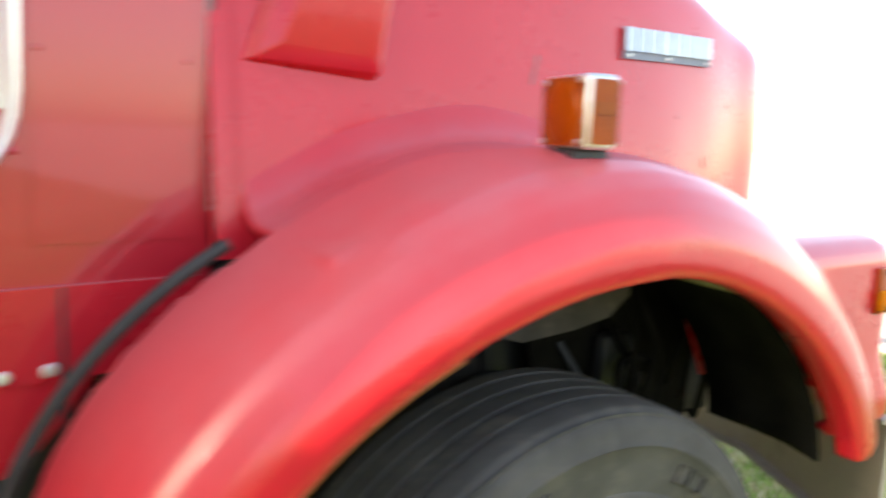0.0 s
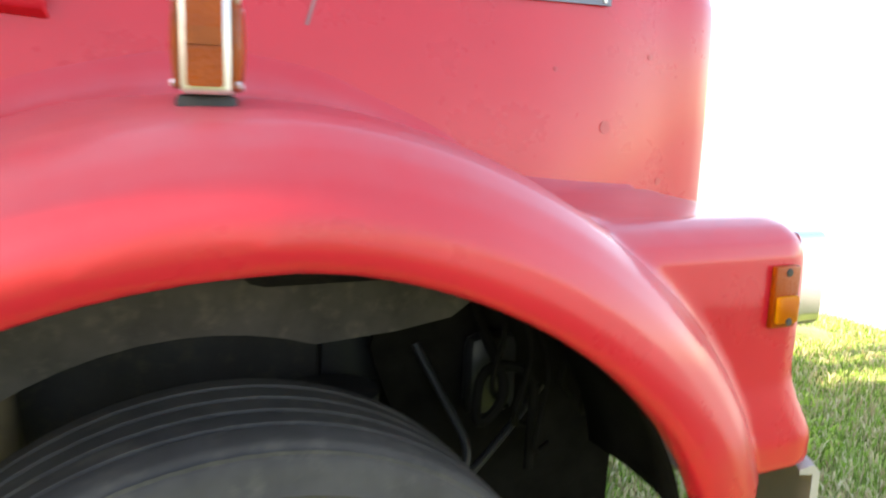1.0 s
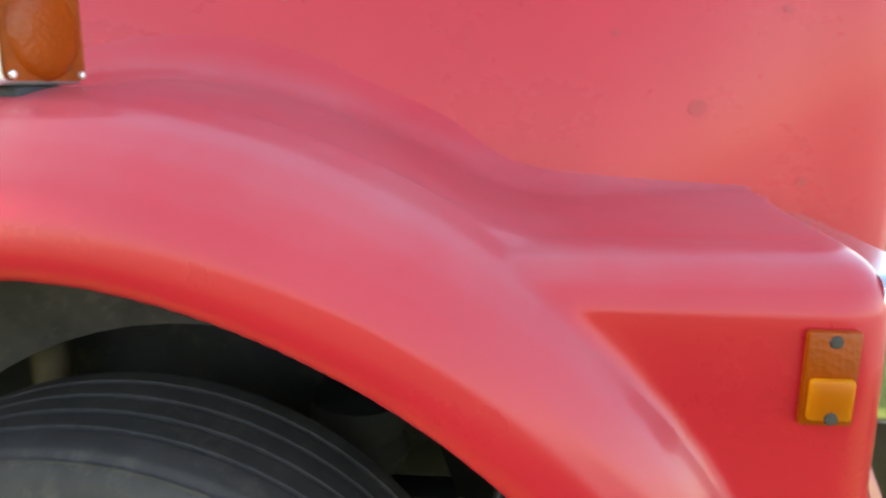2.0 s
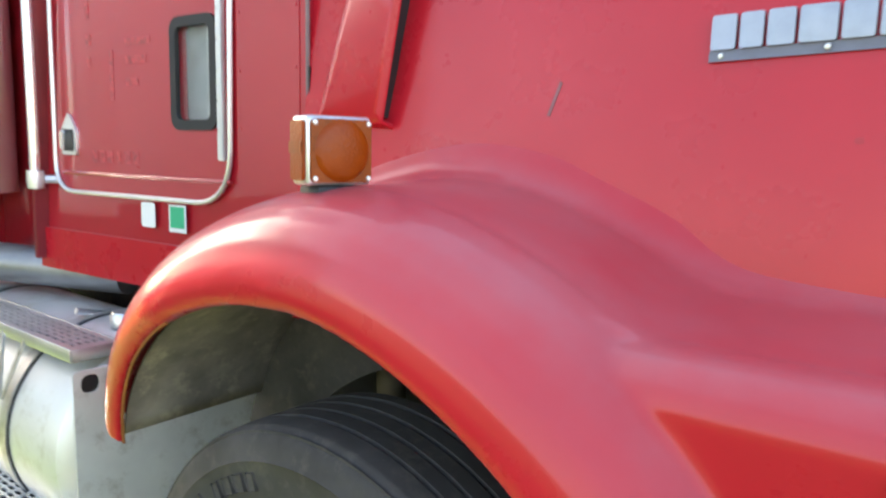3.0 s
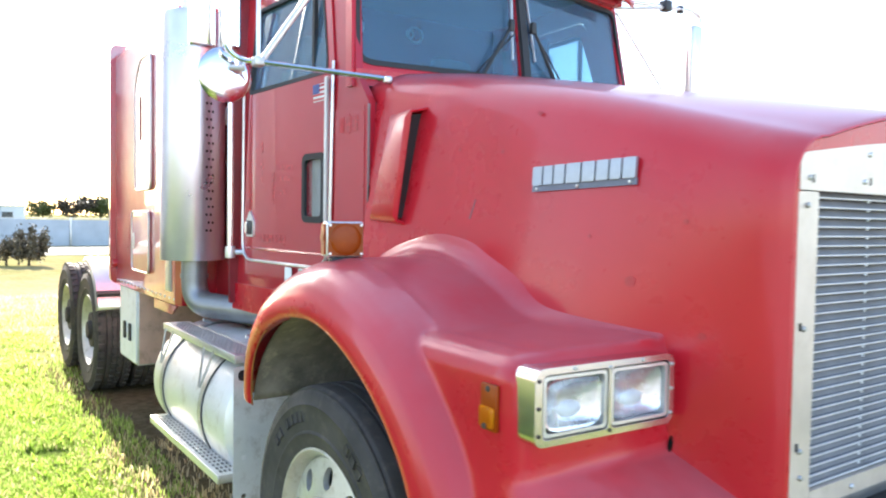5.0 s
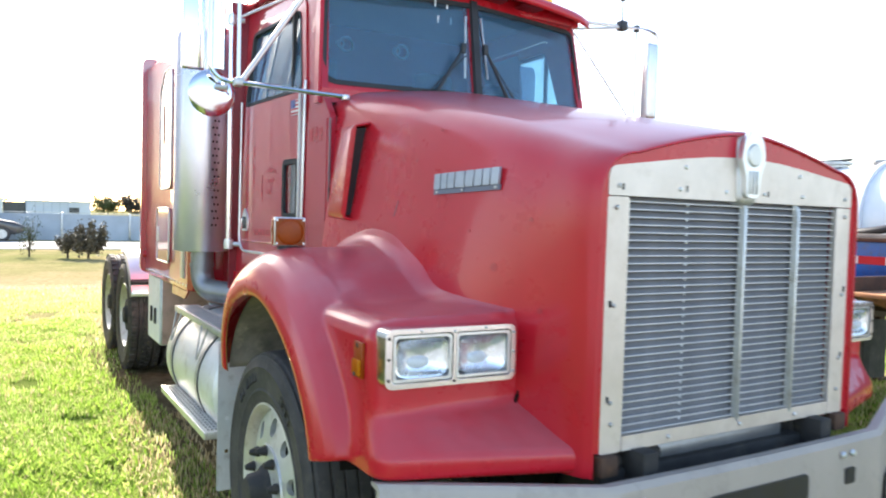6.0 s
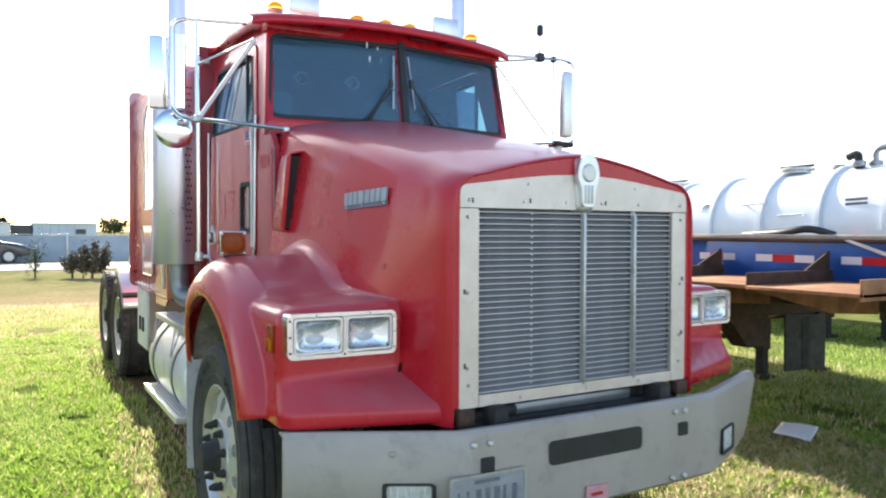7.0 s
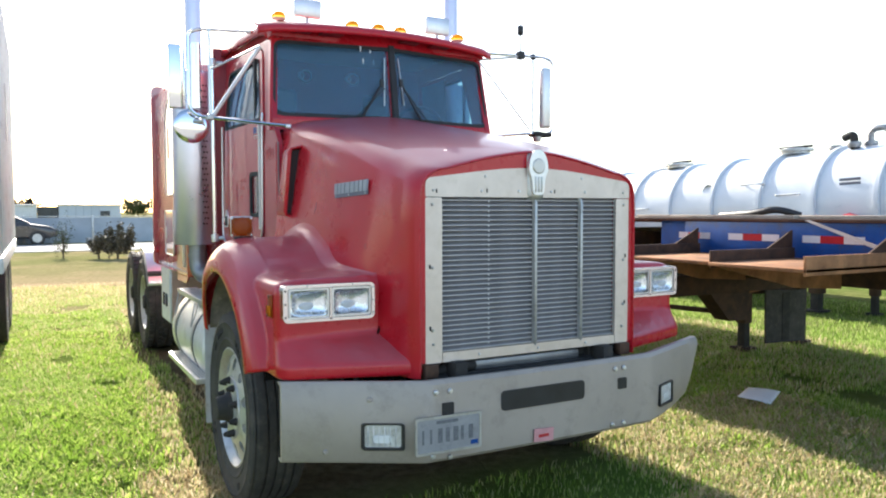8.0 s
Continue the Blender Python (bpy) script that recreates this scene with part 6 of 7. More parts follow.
def blade_material(name, lo, hi, dry):
    m = Mat(name, lo, 0.55, spec=0.3)
    g = m.node("ShaderNodeNewGeometry")
    m.color(m.ramp(g.outputs["Random Per Island"], [(0.0, lo), (0.55, hi), (0.8, tuple((a + b) / 2 for a, b in zip(hi, dry))), (1.0, dry)]))
    tr = m.node("ShaderNodeBsdfTranslucent")
    m.link(m.b.inputs["Base Color"].links[0].from_socket, tr.inputs["Color"])
    mx = m.node("ShaderNodeMixShader")
    mx.inputs[0].default_value = 0.6
    m.link(m.b.outputs[0], mx.inputs[1])
    m.link(tr.outputs[0], mx.inputs[2])
    m.link(mx.outputs[0], m.t.nodes["Material Output"].inputs[0])
    return m.m


def grass(name, spots, mat, hmin, hmax, label, wide=1.0, seed=7, keep=0.12, gaps=-0.62):
    """Blades as bent slips of two faces. spots: (x0, x1, y0, y1, count)."""
    rng = np.random.default_rng(seed)
    vs, fs = [], []
    for x0, x1, y0, y1, count in spots:
        xy = np.column_stack([rng.uniform(x0, x1, count), rng.uniform(y0, y1, count)])
        for x, y in xy:
            n1 = noise.noise(Vector((x * 0.9, y * 0.9, 3.0))) + 0.6 * noise.noise(Vector((x * 3.1, y * 3.1, 8.0)))
            if n1 < gaps + rng.random() * 0.45:
                continue
            worn = 0.42 * math.exp(-((x + 0.1) / 0.75) ** 2) if y < 0 else 0.0
            if -7.3 < x < 1.0 and abs(y) < 1.25 + worn + 0.35 * n1 and rng.random() > keep:
                continue
            h = (hmin + (hmax - hmin) * rng.random() ** 2) * (0.7 + 1.1 * max(0, n1))
            a, lean = rng.random() * 6.283, 0.25 + 0.75 * rng.random()
            w = (0.0024 + 0.003 * rng.random()) * wide
            cx, sx = math.cos(a), math.sin(a)
            b = rng.random() * 6.283
            lx, ly = math.cos(b) * lean * h, math.sin(b) * lean * h
            k = len(vs)
            vs += [(x - cx * w, y - sx * w, -0.02), (x + cx * w, y + sx * w, -0.02), (x + cx * w * 0.8 + lx * 0.35, y + sx * w * 0.8 + ly * 0.35, h * 0.6), (x - cx * w * 0.8 + lx * 0.35, y - sx * w * 0.8 + ly * 0.35, h * 0.6), (x + lx, y + ly, h * 0.95)]
            fs += [(k, k + 1, k + 2, k + 3), (k + 3, k + 2, k + 4)]
    me = bpy.data.meshes.new(name)
    me.from_pydata(vs, [], fs)
    me.materials.append(mat)
    ob = new(name, me)
    return tagged(ob, label, "grass", kind="stuff")


TURF = blade_material("grass_blades", (0.14, 0.25, 0.028), (0.34, 0.50, 0.10), (0.58, 0.56, 0.28))
grass("grass", [(-4.0, 1.2, -2.7, -0.9, 190000), (2.3, 4.6, -1.2, 2.6, 45000), (-8.6, -4.0, -3.4, -0.9, 95000), (-10.5, -8.6, -3.6, 0.5, 22000), (-13.0, -10.5, -3.6, 1.0, 14000), (-1.5, 2.3, 1.0, 3.6, 120000), (-6.0, -1.5, 1.2, 5.5, 60000), (-1.5, 2.0, 3.6, 6.5, 30000), (-9, 0.0, 5.5, 10, 40000), (0.3, 2.3, -1.0, 1.2, 40000)],
      TURF, 0.018, 0.052, "short green grass with dry stems", 0.68)

BROAD = blade_material("broad_grass_blades", (0.17, 0.30, 0.03), (0.40, 0.56, 0.10), (0.56, 0.60, 0.20))
grass("grass", [(-4.0, 1.2, -2.8, -1.25, 70000), (-8.6, -4.0, -3.4, -1.2, 36000), (-1.5, 2.3, 1.6, 4.2, 22000), (2.3, 4.6, -1.2, 2.6, 12000)], BROAD, 0.025, 0.060, "broad-bladed yellow-green grass in clumps", 1.9, 29, 0.05, -0.15)

STRAW = blade_material("dry_blades", (0.36, 0.27, 0.14), (0.54, 0.44, 0.25), (0.70, 0.61, 0.42))
grass("dry_grass", [(-0.7, 0.2, -1.55, -1.05, 8000), (-1.6, 0.9, -1.75, -0.9, 4000), (-3.2, -0.5, -1.35, -0.75, 5000), (-5, 1.0, -2.4, -1.0, 5000), (-0.4, 2.2, 1.0, 3.2, 30000), (1.0, 2.3, -1.2, 1.2, 12000), (-6.0, 0.0, 2.6, 6.0, 14000), (2.3, 4.6, -1.2, 2.6, 12000), (-9, -5, -3, 0.5, 9000), (-13.5, -8.4, -3.6, 1.5, 24000)], STRAW, 0.02, 0.08, "tufts of dry straw-coloured grass", 1.1, 11, 0.25)
WEED = blade_material("weed_leaves", (0.16, 0.27, 0.03), (0.26, 0.40, 0.06), (0.36, 0.46, 0.10))
grass("weeds", [(-2.6, -1.2, -2.35, -1.75, 700), (-3.6, -2.0, -1.6, -1.15, 500), (-1.6, -0.6, -1.9, -1.35, 500), (-5.0, -3.4, -1.7, -1.1, 500), (-1.6, -0.9, 1.5, 3.0, 700)], WEED, 0.045, 0.12, "leafy green weeds among the grass", 1.7, 13, 0.3)

# ---- trailers ----
FADED_STRAP = varied("pale_webbing", (0.62, 0.60, 0.55), 0.8, 0.0, 0.15, 8.0)
PLANK = varied("weathered_board", (0.42, 0.36, 0.29), 0.8, 0.0, 0.25, 7.0, 60.0, 0.3)


def blue_trailer():
    t = thing("flatbed_trailer", "blue steel flatbed trailer with rusty outriggers", "trailer")
    y0, y1 = 3.26, 5.75
    for y in (y0, y1):
        sgn = 1 if y == y0 else -1
        beam = part("side_beam", B(-1.45, 3.0, y, y + 0.05 * sgn, 1.10, 1.42, 0.006), BLUE, t, "blue painted side beam")
        part("top_flange", B(-7.5, 3.0, y - 0.05 * sgn, y + 0.12 * sgn, 1.42, 1.445, 0.004), RUST_DARK, beam)
        part("bottom_flange", B(-1.45, 3.0, y - 0.04 * sgn, y + 0.10 * sgn, 1.085, 1.10, 0.004), RUST_DARK, beam)
        if y == y0:
            for x in (-1.22, -0.66, 0.05, 0.9, 1.9, 2.4):
                w = 0.50 if x > -0.7 else 0.36
                for k, (a, b, mt) in enumerate(((0, 0.3, TAPE_WHITE), (0.3, 0.68, TAPE_RED), (0.68, 1.0, TAPE_WHITE))):
                    part("reflective_tape", B(x + a * w, x + b * w, y - 0.004, y - 0.001, 1.262, 1.318), mt, beam)
    part("deck", B(-7.5, 3.0, y0 + 0.12, y1 - 0.12, 1.40, 1.44, 0.004), RUST_DARK, t)
    for x in (-6.5, -5, -3.5, -2.0, -0.5, 1.0, 2.5):
        part("cross_member", B(x - 0.05, x + 0.05, y0 + 0.05, y1 - 0.05, 1.15, 1.30), RUST_DARK, t)
    for x0, x1, yo in ((-4.3, -2.7, 2.32), (-2.68, -0.95, 2.30), (-0.93, 0.0, 2.30), (0.02, 0.80, 2.24)):
        o = part("outrigger", B(x0, x1, yo, y0 - 0.02, 1.115, 1.14, 0.004), RUST, t, "rusty hinged outrigger platform")
        part("upright", B(x1 - 0.022, x1, yo, y0 - 0.02, 1.095, 1.222, 0.003), RUST if x1 > 0.5 else RUST_DARK, o)
        for x in (x1 - 0.04,):
            part("gusset", P([(y0 - 0.48, 1.14), (y0 - 0.02, 1.14), (y0 - 0.02, 1.36)], [], lambda u, v, w: Vector((x + w, u, v)), 0.015), RUST_DARK, o)
            if x1 < 0.5:
                part("arm", P([(yo + 0.02, 1.115), (y0 + 0.6, 1.115), (y0 + 0.6, 0.86), (y0, 0.90)], [], lambda u, v, w: Vector((x + w, u, v)), 0.03), RUST, o)
    for x in (-1.65, 1.9):
        for y in (4.70, 5.62):
            lg = part("landing_leg", B(x - 0.06, x + 0.06, y - 0.06, y + 0.06, 0.30, 1.12, 0.008), RUST_DARK, t)
            part("inner_leg", B(x - 0.045, x + 0.045, y - 0.045, y + 0.045, 0.04, 0.32, 0.004), GRIME, lg)
            part("foot_pad", B(x - 0.10, x + 0.10, y - 0.10, y + 0.10, 0.0, 0.04, 0.006), RUST_DARK, lg)
        part("leg_brace", T([(x, 4.6, 0.62), (x, 5.7, 0.62)], 0.02, 8), RUST_DARK, t)
    part("frame_rail", B(-7.5, 2.9, 4.05, 4.15, 0.86, 1.12, 0.006), RUST_DARK, t)
    part("frame_rail", B(-7.5, 2.9, 4.85, 4.95, 0.86, 1.12, 0.006), RUST_DARK, t)
    part("load_strap", P([(0.10, 1.435), (0.14, 1.44), (0.80, 1.225), (0.78, 1.195)], [], lambda u, v, w: Vector((u, y0 - 0.055 - w, v)), 0.004), FADED_STRAP, t, "pale webbing strap hanging over the beam")
    for x, l, a in ((-1.3, 1.1, 0.02), (-0.7, 1.3, -0.03), (0.5, 1.6, 0.04)):
        part("deck_plank", B(x - l / 2, x + l / 2, y0 + 0.05 + a, y0 + 0.19 + a, 1.446, 1.475, 0.004), PLANK, t, "weathered loose deck board")
    part("deck_hose", T(arc([(-1.0, y0 + 0.3, 1.47), (-0.55, y0 + 0.2, 1.49), (-0.35, y0 + 0.22, 1.53), (-0.22, y0 + 0.35, 1.47)], 0.12), 0.03, 10), BLACK, t)
    part("axle_bracket", P([(3.75, 0.95), (4.62, 0.98), (4.62, 0.36), (4.32, 0.36)], [], lambda u, v, w: Vector((-1.52 - w, u, v)), 0.2), RUST_DARK, t, "dark rusty hanger plate under the deck")
    part("tool_rack", B(-2.9, -2.0, 3.5, 3.9, 0.62, 1.1, 0.01), RUST_DARK, t)
    part("low_bar", T([(-4.6, 4.55, 0.30), (-1.66, 4.68, 0.40)], 0.03, 8), RUST_DARK, t)
    fl = part("mud_flap", P([(4.86, 0.66), (5.54, 0.63), (5.54, 0.06), (4.87, 0.08)], [], lambda u, v, w: Vector((-1.50 - w, u, v)), 0.02), RUBBER, t, "black hanging mud flap")
    for x0, z0 in ((-1.58, 0.62), (-0.55, 0.80)):
        part("cross_bearer", P([(2.75, 1.112), (5.6, 1.112), (5.6, z0 + 0.1), (4.5, z0), (3.7, 0.95)], [], lambda u, v, w: Vector((x0 + w, u, v)), 0.03), RUST, t, "rusty tapered cross bearer")
    part("rear_beam", B(-1.62, -1.50, 3.4, 5.7, 0.66, 0.86, 0.008), RUST_DARK, t)
    part("flap_strip", B(-1.499, -1.494, 5.13, 5.25, 0.09, 0.62), GRIME, fl)
    return t


blue_trailer()


def low_trailer():
    t = thing("flatbed_trailer", "dark rusty low trailer frame before the tank trailer, with an added shading deck", "trailer")
    for y in (7.85, 8.62):
        part("frame_rail", B(-9.0, 0.8, y, y + 0.09, 0.92, 1.14, 0.006), RUST_DARK, t)
    # unseen deck, added to throw shade on the grass below
    part("deck", B(-9.0, 0.8, 7.95, 8.62, 1.10, 1.135, 0.004), RUST_DARK, t)
    for x in (-8.2, -6.6, -5.0, -3.4, -1.8, -0.2):
        part("cross_member", B(x - 0.04, x + 0.04, 7.94, 8.62, 0.96, 1.08), RUST_DARK, t)
    for x, y, w in ((-3.2, 8.22, 0.09), (-2.55, 8.60, 0.06), (-6.9, 8.22, 0.08)):
        lg = part("landing_leg", B(x - w, x + w, y - w, y + w, 0.28, 1.10, 0.008), RUST_DARK, t)
        part("inner_leg", B(x - w * 0.7, x + w * 0.7, y - w * 0.7, y + w * 0.7, 0.03, 0.30, 0.004), GRIME, lg)
        part("foot_pad", B(x - w * 1.5, x + w * 1.5, y - w * 1.5, y + w * 1.5, 0.0, 0.035, 0.004), GRIME, lg)
    return t


low_trailer()


def tanker():
    t = thing("tank_trailer", "white vacuum tank trailer with stiffening rings", "trailer")
    t.rotation_euler = (0, radians(-2.2), 0)
    cy, cz, r = 9.9, 1.74, 0.95
    part("tank_shell", R([(0.0, -11.2), (0.5, -11.12), (0.8, -10.98), (r, -10.8), (r, 0.6), (0.8, 0.78), (0.5, 0.92), (0.0, 1.0)], (0, cy, cz), 64, "x"), TANK_WHITE, t, "glossy white cylindrical tank")
    for k in range(11):
        x = -9.91 + k * 1.03
        part("stiffening_ring", R([(r, -0.04), (r + 0.05, -0.032), (r + 0.05, 0.032), (r, 0.04)], (x, cy, cz), 64, "x"), TANK_WHITE, t)
    for x in (-4.7, -7.4):
        part("lid_bar", T([(x - 0.30, cy - 0.05, cz + r + 0.14), (x + 0.34, cy - 0.05, cz + r + 0.12)], 0.022, 8), GRIME, t)
        h = part("manhole", R([(0.0, 0.12), (0.20, 0.11), (0.24, 0.06), (0.24, 0.0)], (x, cy - 0.05, cz + r), 24, "z"), ALUMINIUM, t)
        part("manhole_ring", R([(0.24, 0.05), (0.31, 0.05), (0.31, 0.09), (0.24, 0.09)], (x, cy - 0.05, cz + r), 24, "z"), ALUMINIUM, h)
    part("vent_pipe", T(arc([(-3.3, cy - 0.1, cz + r - 0.02), (-3.3, cy - 0.1, cz + r + 0.26), (-3.02, cy - 0.1, cz + r + 0.26), (-2.98, cy - 0.1, cz + r + 0.08)], 0.12), 0.05, 12), ELBOW, t)
    part("vent_pipe", T(arc([(-3.45, cy - 0.3, cz + r - 0.05), (-3.45, cy - 0.3, cz + r + 0.20), (-3.62, cy - 0.3, cz + r + 0.14)], 0.1), 0.06, 12), GRIME, t)
    for x, y in ((-3.3, cy - 0.1), (-3.45, cy - 0.3), (-3.9, cy - 0.1)):
        part("pipe_flange", R([(0.0, 0.05), (0.10, 0.045), (0.11, 0.0), (0.09, -0.05)], (x, y, cz + r + 0.02), 16, "z"), ELBOW, t)
    part("valve_box", B(-4.05, -3.78, cy - 1.22, cy - 1.05, 1.36, 1.58, 0.01), WHITE, t, "small white valve box")
    part("lever", T([(-4.15, cy - 1.15, 1.38), (-4.05, cy - 1.18, 1.70)], 0.018, 8), GRIME, t)
    part("wash_port", R([(0.0, 0.10), (0.13, 0.10), (0.14, 0.0)], (-5.9, cy - r * 0.93, cz + 0.35), 16, "y"), WHITE, t)
    for x, z in ((-5.1, 0.42), (-4.4, 0.20), (-7.8, 0.10)):
        part("grab_rail", T(arc([(x, cy - r * 0.90, cz + z), (x, cy - r - 0.06, cz + z), (x + 0.4, cy - r - 0.06, cz + z), (x + 0.4, cy - r * 0.90, cz + z)], 0.03), 0.015, 8), WHITE, t)
    for j in range(2):
        part("label_bar", B(-3.32, -2.98, cy - 0.905, cy - 0.90, cz + 0.36 - j * 0.065, cz + 0.40 - j * 0.065), GREY_INK, t)
    part("tank_saddle", B(-10.5, 0.5, cy - 0.5, cy + 0.5, 0.78, 0.98, 0.01), GRIME, t)
    part("red_valve", R([(0.0, 0.20), (0.12, 0.16), (0.14, 0.0)], (-3.10, cy - 1.0, 1.40), 16, "z"), TAPE_RED, t)
    part("hose", T(arc([(-6.6, cy - 1.15, 1.38), (-5.4, cy - 1.15, 1.42), (-4.2, cy - 1.2, 1.55), (-3.7, cy - 1.2, 1.50)], 0.3), 0.05, 10), BLACK, t)
    part("running_board", B(-10.5, 0.5, cy - 1.25, cy - 1.0, 1.28, 1.33, 0.005), RUST_DARK, t)
    for x in (-9.4, -8.1):
        for s in (-1, 1):
            w = part("wheel", R([(0.30, 0), (0.36, -s * 0.01), (0.49, 0.0), (0.51, s * -0.04), (0.51, -s * 0.22), (0.3, -s * 0.24)], (x, cy + s * 1.2, 0.51), 40), RUBBER, t)
            part("rim", R([(0.0, -s * 0.08), (0.15, -s * 0.08), (0.27, -s * 0.11), (0.30, -s * 0.0)], (x, cy + s * 1.2, 0.51), 32), WHEEL_WHITE, w)
    for s in (-1, 1):
        part("landing_leg", B(-0.06 - 1.2, 0.06 - 1.2, cy + s * 0.7 - 0.06, cy + s * 0.7 + 0.06, 0.0, 0.8, 0.006), GRIME, t)
    return t


tanker()


def box_trailer():
    t = thing("box_trailer", "white ribbed box trailer parked on the grass", "trailer")
    x0, x1, y0, y1 = -9.1, -3.6, -4.82, -2.28
    part("trailer_body", B(x0, x1, y0, y1, 1.05, 3.9, 0.03), WHITE, t)
    for k in range(11):
        part("side_rib", B(x0 + 0.25 + k * 0.48, x0 + 0.29 + k * 0.48, y1, y1 + 0.02, 1.15, 3.8, 0.004), WHITE, t)
    part("bottom_rail", B(x0, x1, y1 - 0.02, y1 + 0.025, 0.98, 1.12, 0.006), WHITE, t)
    part("under_frame", B(x0 + 0.3, x1 - 0.3, y0 + 0.6, y1 - 0.6, 0.85, 1.05), GRIME, t)
    for x in (-6.1, -7.4):
        for y, s in ((y1 - 0.03, 1), (y0 + 0.03, -1)):
            w = part("wheel", R([(0.30, 0), (0.36, s * 0.01), (0.49, 0.0), (0.51, -s * 0.04), (0.51, -s * 0.55), (0.3, -s * 0.56)], (x, y, 0.51), 40), RUBBER, t)
            part("rim", R([(0.0, -s * 0.10), (0.15, -s * 0.10), (0.27, -s * 0.13), (0.30, 0.0)], (x, y, 0.51), 32), WHEEL_WHITE, w)
    for y in (y0 + 0.5, y1 - 0.5):
        lg = part("landing_leg", B(-4.26, -4.14, y - 0.06, y + 0.06, 0.0, 1.0, 0.008), GRIME, t)
        part("foot_pad", B(-4.32, -4.08, y - 0.1, y + 0.1, 0.0, 0.03, 0.004), GRIME, lg)
    for k in range(3):
        part("side_bar", B(-5.9 + 0.12 * k, -5.82 + 0.12 * k, y1 + 0.021, y1 + 0.025, 2.3, 2.9), GREY_INK, t)
    return t


box_trailer()

# ---- paper on the grass ----
bm = bmesh.new()
bmesh.ops.create_grid(bm, x_segments=8, y_segments=8, size=0.5)
for v in bm.verts:
    x, y = v.co.x, v.co.y
    v.co = Vector((x * 0.25, y * 0.24, 0.006 * math.sin(5 * x + 1) + 0.03 * x * y))
    v.co.rotate(Euler((0, 0, 0.35)))
    v.co.rotate(Matrix.Rotation(0.20, 3, Vector((0.8, 0.6, 0))))
    v.co.z += 0.065
pp = part("paper_sheet", bm, PAPER)
pp.location = (-0.085, 2.957, 0.0)
solid(pp, 0.002)
tagged(pp, "crumpled white sheet of paper lying on grass", "paper")

# ---- distance: road, wall, buildings, shrubs ----
ASPHALT = varied("pale_road", (0.34, 0.33, 0.31), 0.9, 0.0, 0.15, 0.8, 30.0, 0.2)
FENCE = varied("grey_fence_panel", (0.42, 0.46, 0.51), 0.7, 0.0, 0.12, 1.0, 20.0, 0.1)
BUILD = varied("pale_metal_wall", (0.62, 0.66, 0.70), 0.6, 0.0, 0.06, 0.5, 10.0, 0.05)
DARKGLASS = varied("dark_window", (0.05, 0.055, 0.06), 0.3, 0.0, 0.3, 3.0)
BARK = varied("bark", (0.10, 0.075, 0.05), 0.9, 0.0, 0.3, 8.0)


def leaf_mat(name, a, b):
    m = Mat(name, a, 0.6, spec=0.3)
    g = m.node("ShaderNodeNewGeometry")
    m.color(m.ramp(g.outputs["Random Per Island"], [(0.0, a), (1.0, b)]))
    return m.m


LEAF = leaf_mat("leaves", (0.05, 0.07, 0.02), (0.11, 0.13, 0.04))
LEAF_BROWN = leaf_mat("brown_leaves", (0.085, 0.07, 0.045), (0.17, 0.14, 0.09))
LEAF_DARK = leaf_mat("dark_leaves", (0.04, 0.035, 0.025), (0.085, 0.065, 0.045))
tagged(part("road", B(-34.8, -28.0, -90, 60, -0.2, 0.03), ASPHALT), "pale asphalt road beyond the field", "road", kind="structure")


def plant(name, at, h, wd, mat, label, count, trunk=0.05, seed=1, category="shrub", loose=0.14):
    rng = np.random.default_rng(seed)
    t = thing(name, label, category, at=at)
    bm = bmesh.new()
    tube(bm, [(0, 0, -0.05), (0.02 * h, 0.01 * h, h * 0.35), (0.0, 0.02 * h, h * 0.75)], [trunk, trunk * 0.7, trunk * 0.25], 8)
    tips = []
    for k in range(9):
        a = 6.283 * k / 9 + rng.random()
        z0 = h * (0.1 + 0.4 * rng.random())
        tip = (math.cos(a) * wd * (0.35 + 0.6 * rng.random()), math.sin(a) * wd * (0.35 + 0.6 * rng.random()), h * (0.5 + 0.5 * rng.random()))
        tube(bm, [(0, 0, z0), (tip[0] * 0.5, tip[1] * 0.5, z0 * 0.5 + tip[2] * 0.5), tip], [trunk * 0.45, trunk * 0.3, trunk * 0.1], 6)
        tips.append(tip)
    part("trunk", bm, BARK, t)
    vs, fs = [], []
    for k in range(count):
        tip = np.array(tips[rng.integers(len(tips))])
        c = tip * (0.45 + 0.6 * rng.random()) + rng.normal(0, loose, 3) * np.array([wd, wd, h])
        c[2] = max(c[2], 0.04)
        u, v = rng.normal(0, 1, 3), rng.normal(0, 1, 3)
        u, v = u / np.linalg.norm(u) * wd * 0.05, v / np.linalg.norm(v) * wd * 0.09
        i = len(vs)
        vs += [tuple(c - u), tuple(c + v), tuple(c + u), tuple(c - v)]
        fs.append((i, i + 1, i + 2, i + 3))
    me = bpy.data.meshes.new("crown")
    me.from_pydata(vs, [], fs)
    me.materials.append(mat)
    o = new("crown", me)
    o.parent = t
    tagged(o, kind="stuff")
    return t


plant("shrub", (-22.4, 0.34, 0), 1.05, 0.62, LEAF_BROWN, "brownish spreading shrub on dry grass", 3600, 0.04, 3, loose=0.085)
plant("shrub", (-22.7, -0.20, 0), 0.85, 0.42, LEAF_BROWN, "smaller brownish shrub on dry grass", 2000, 0.035, 4, loose=0.085)
plant("shrub", (-23.5, -1.2, 0), 1.15, 0.36, LEAF, "small green sapling on dry grass", 600, 0.03, 5)

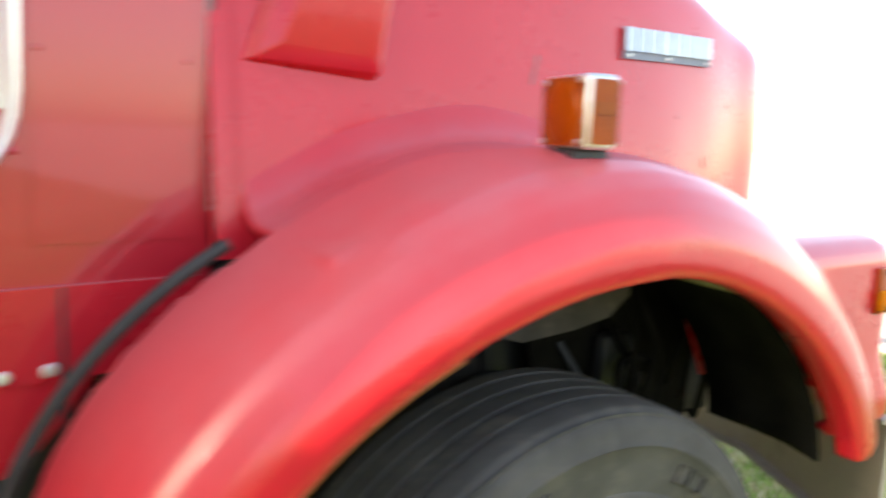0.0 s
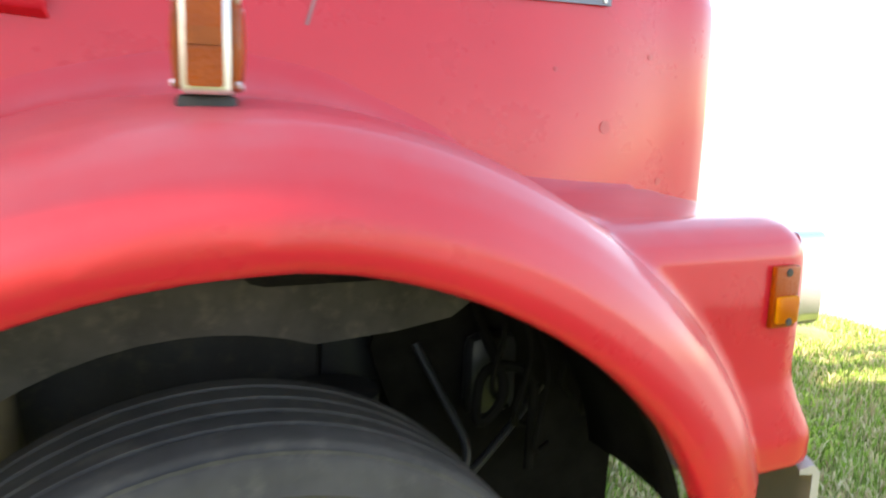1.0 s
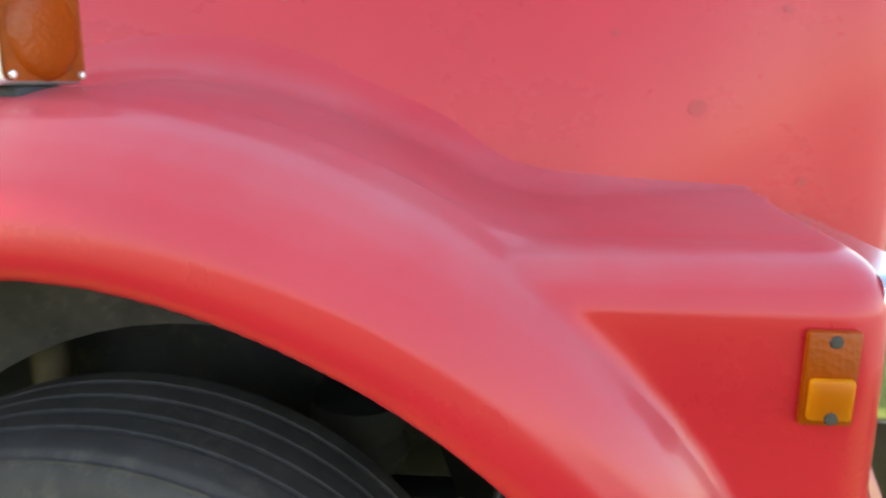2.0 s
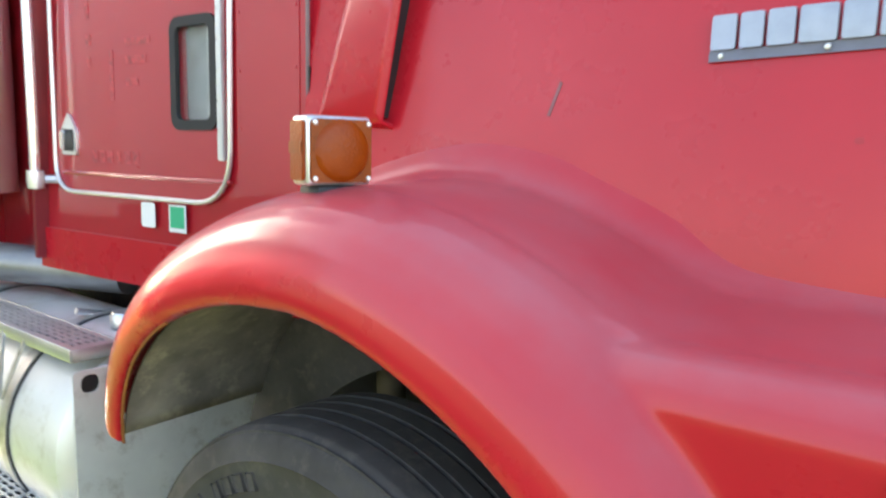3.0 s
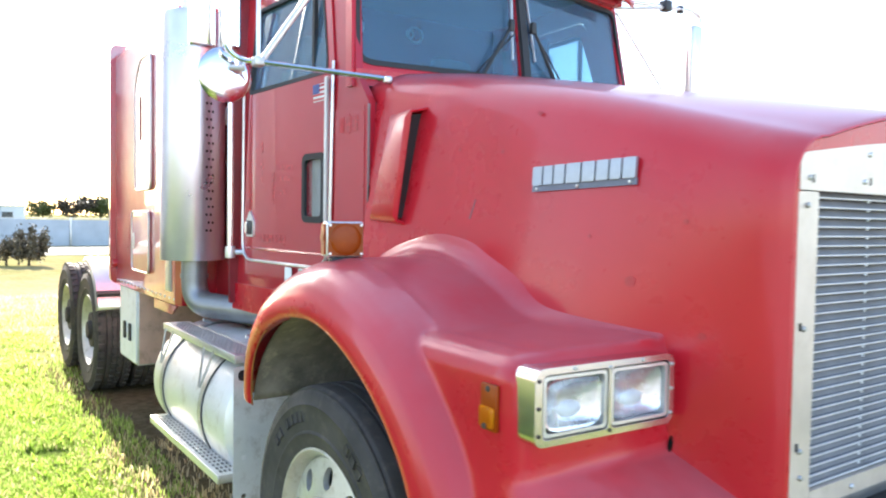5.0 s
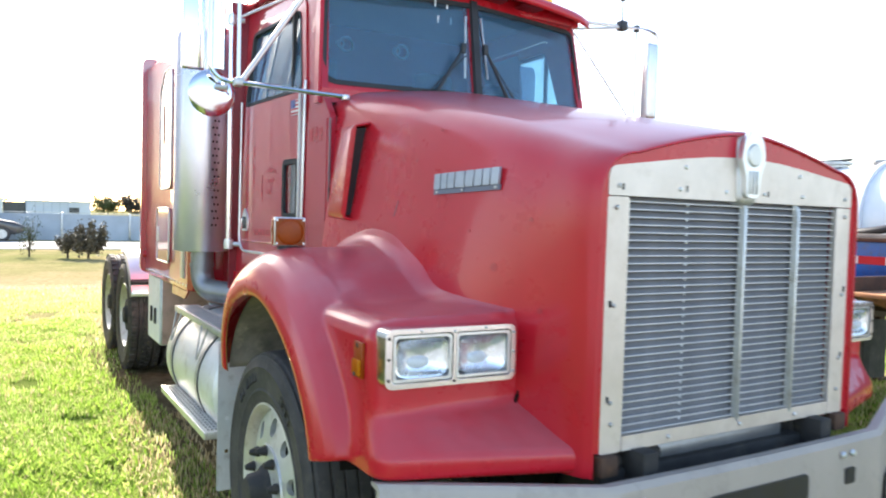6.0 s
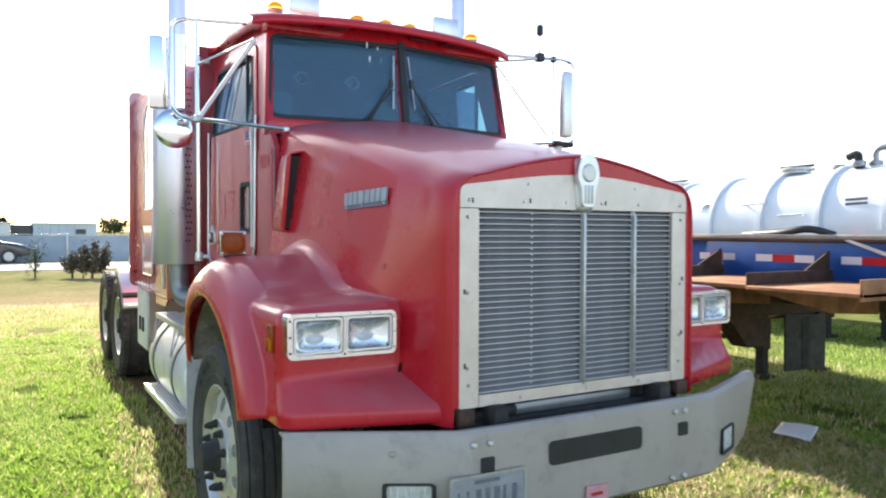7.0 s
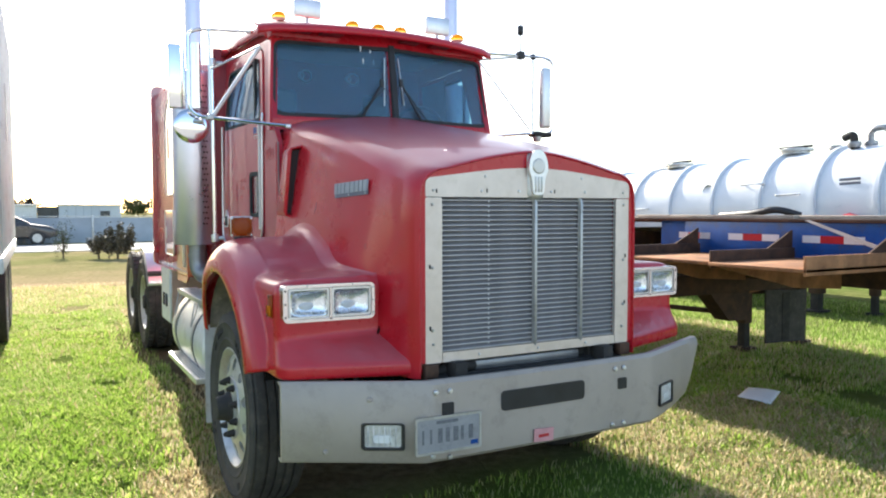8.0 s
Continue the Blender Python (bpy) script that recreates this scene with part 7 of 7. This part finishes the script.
fence = thing("boundary_fence", "grey panel fence along the road", "fence")
part("panel_run", B(-37.1, -37.0, -60, 40, 0.0, 1.24), FENCE, fence)
for k in range(34):
    part("fence_post", B(-37.0, -36.93, -59.5 + k * 3.0, -59.4 + k * 3.0, 0.0, 1.34, 0.01), ALUMINIUM, fence)
part("top_wire", B(-37.0, -36.96, -60, 40, 1.29, 1.32), ALUMINIUM, fence)
shed = thing("warehouse", "long low pale metal shed behind the fence", "building")
part("wall", B(-135, -125, 1.4, 10.2, 0, 2.55), BUILD, shed)
part("roof", B(-135.3, -124.7, 1.2, 10.4, 2.55, 2.72, 0.05), WHITE, shed)
part("opening", B(-124.99, -124.9, 7.2, 8.6, 0.8, 1.7), DARKGLASS, shed)
for k in range(5):
    part("wall_joint", B(-124.99, -124.96, 2.6 + k * 1.1, 2.66 + k * 1.1, 0.2, 2.5), FENCE, shed)
shed2 = thing("warehouse", "low white shed with a dark bay", "building")
part("wall", B(-135, -124, -16, -1.6, 0, 2.5), WHITE, shed2)
part("roof", B(-135.3, -123.7, -16.3, -1.5, 2.5, 2.68, 0.05), BUILD, shed2)
part("dark_bay", B(-133, -126, -1.5, 1.3, 0, 2.35), DARKGLASS, shed2)
shed3 = thing("warehouse", "pale shed among distant trees", "building")
part("wall", B(-150, -140, -90, -40, 0, 3.0), BUILD, shed3)
part("roof", B(-150.3, -139.7, -90.3, -39.7, 3.0, 3.3, 0.05), WHITE, shed3)
for k, (x, y, h, w) in enumerate(((-285, 31, 6.5, 6), (-280, 40, 7.2, 7), (-290, 50, 7.5, 8), (-300, 60, 8.0, 9), (-290, 72, 7.5, 8), (-300, 86, 8.0, 9), (-295, 100, 9, 10), (-270, -6, 5.0, 6), (-270, -120, 9.0, 10), (-285, -150, 10.0, 12), (-290, -190, 11.0, 14), (-265, -100, 7.0, 9), (-275, -135, 8, 10))):
    plant("tree", (x, y, 0), h, w, LEAF_DARK if k % 2 else LEAF, "distant leafy tree against a pale sky", 1400, 0.25, 20 + k, "tree")


def car(at, yaw, mat, label):
    t = thing("parked_car", label, "car", at=at)
    t.rotation_euler = (0, 0, yaw)
    secs = [(-2.2, 0.45, 0.80, 0.75), (-2.1, 0.35, 0.95, 0.86), (-1.3, 0.30, 1.02, 0.90), (1.0, 0.30, 1.0, 0.90), (1.9, 0.32, 0.85, 0.86), (2.25, 0.42, 0.68, 0.72)]
    bm = bmesh.new()
    rings(bm, [[Vector((x, y * w, z)) for y, z in ((-1, z0 + 0.1), (-0.9, z0), (0.9, z0), (1, z0 + 0.1), (1, z1 - 0.12), (0.88, z1), (-0.88, z1), (-1, z1 - 0.12))] for x, z0, z1, w in secs])
    part("body", bm, mat, t)
    bm = bmesh.new()
    rings(bm, [[Vector((x, y * w, z)) for y, z in ((-1, 0.95), (1, 0.95), (0.85, zt), (-0.85, zt))] for x, w, zt in ((-1.9, 0.80, 1.05), (-1.2, 0.80, 1.45), (0.2, 0.80, 1.48), (1.1, 0.80, 1.02))])
    part("glasshouse", bm, DARKGLASS, t)
    for x in (-1.35, 1.4):
        for s in (-1, 1):
            w = part("wheel", R([(0.0, s * 0.0), (0.2, s * 0.01), (0.22, 0), (0.31, 0), (0.33, -s * 0.03), (0.33, -s * 0.2)], (x, s * 0.9, 0.33), 24), RUBBER, t)
            part("rim", R([(0.0, s * 0.012), (0.2, s * 0.012)], (x, s * 0.9, 0.33), 20), WHEEL_WHITE, w)
    return t


DARK_CAR = varied("dark_car_paint", (0.10, 0.09, 0.085), 0.25, 0.4, 0.08, 3.0, coat=0.6)
SILVER = varied("silver_car_paint", (0.45, 0.47, 0.5), 0.25, 0.6, 0.08, 3.0, coat=0.6)
car((-35.6, -3.3, 0), 1.57, DARK_CAR, "dark car parked along the fence")
car((-44.0, -16.0, 0), 1.3, SILVER, "silver car among parked trailers")
car((-50.0, -24.0, 0), 0.4, WHITE, "white car among parked trailers")
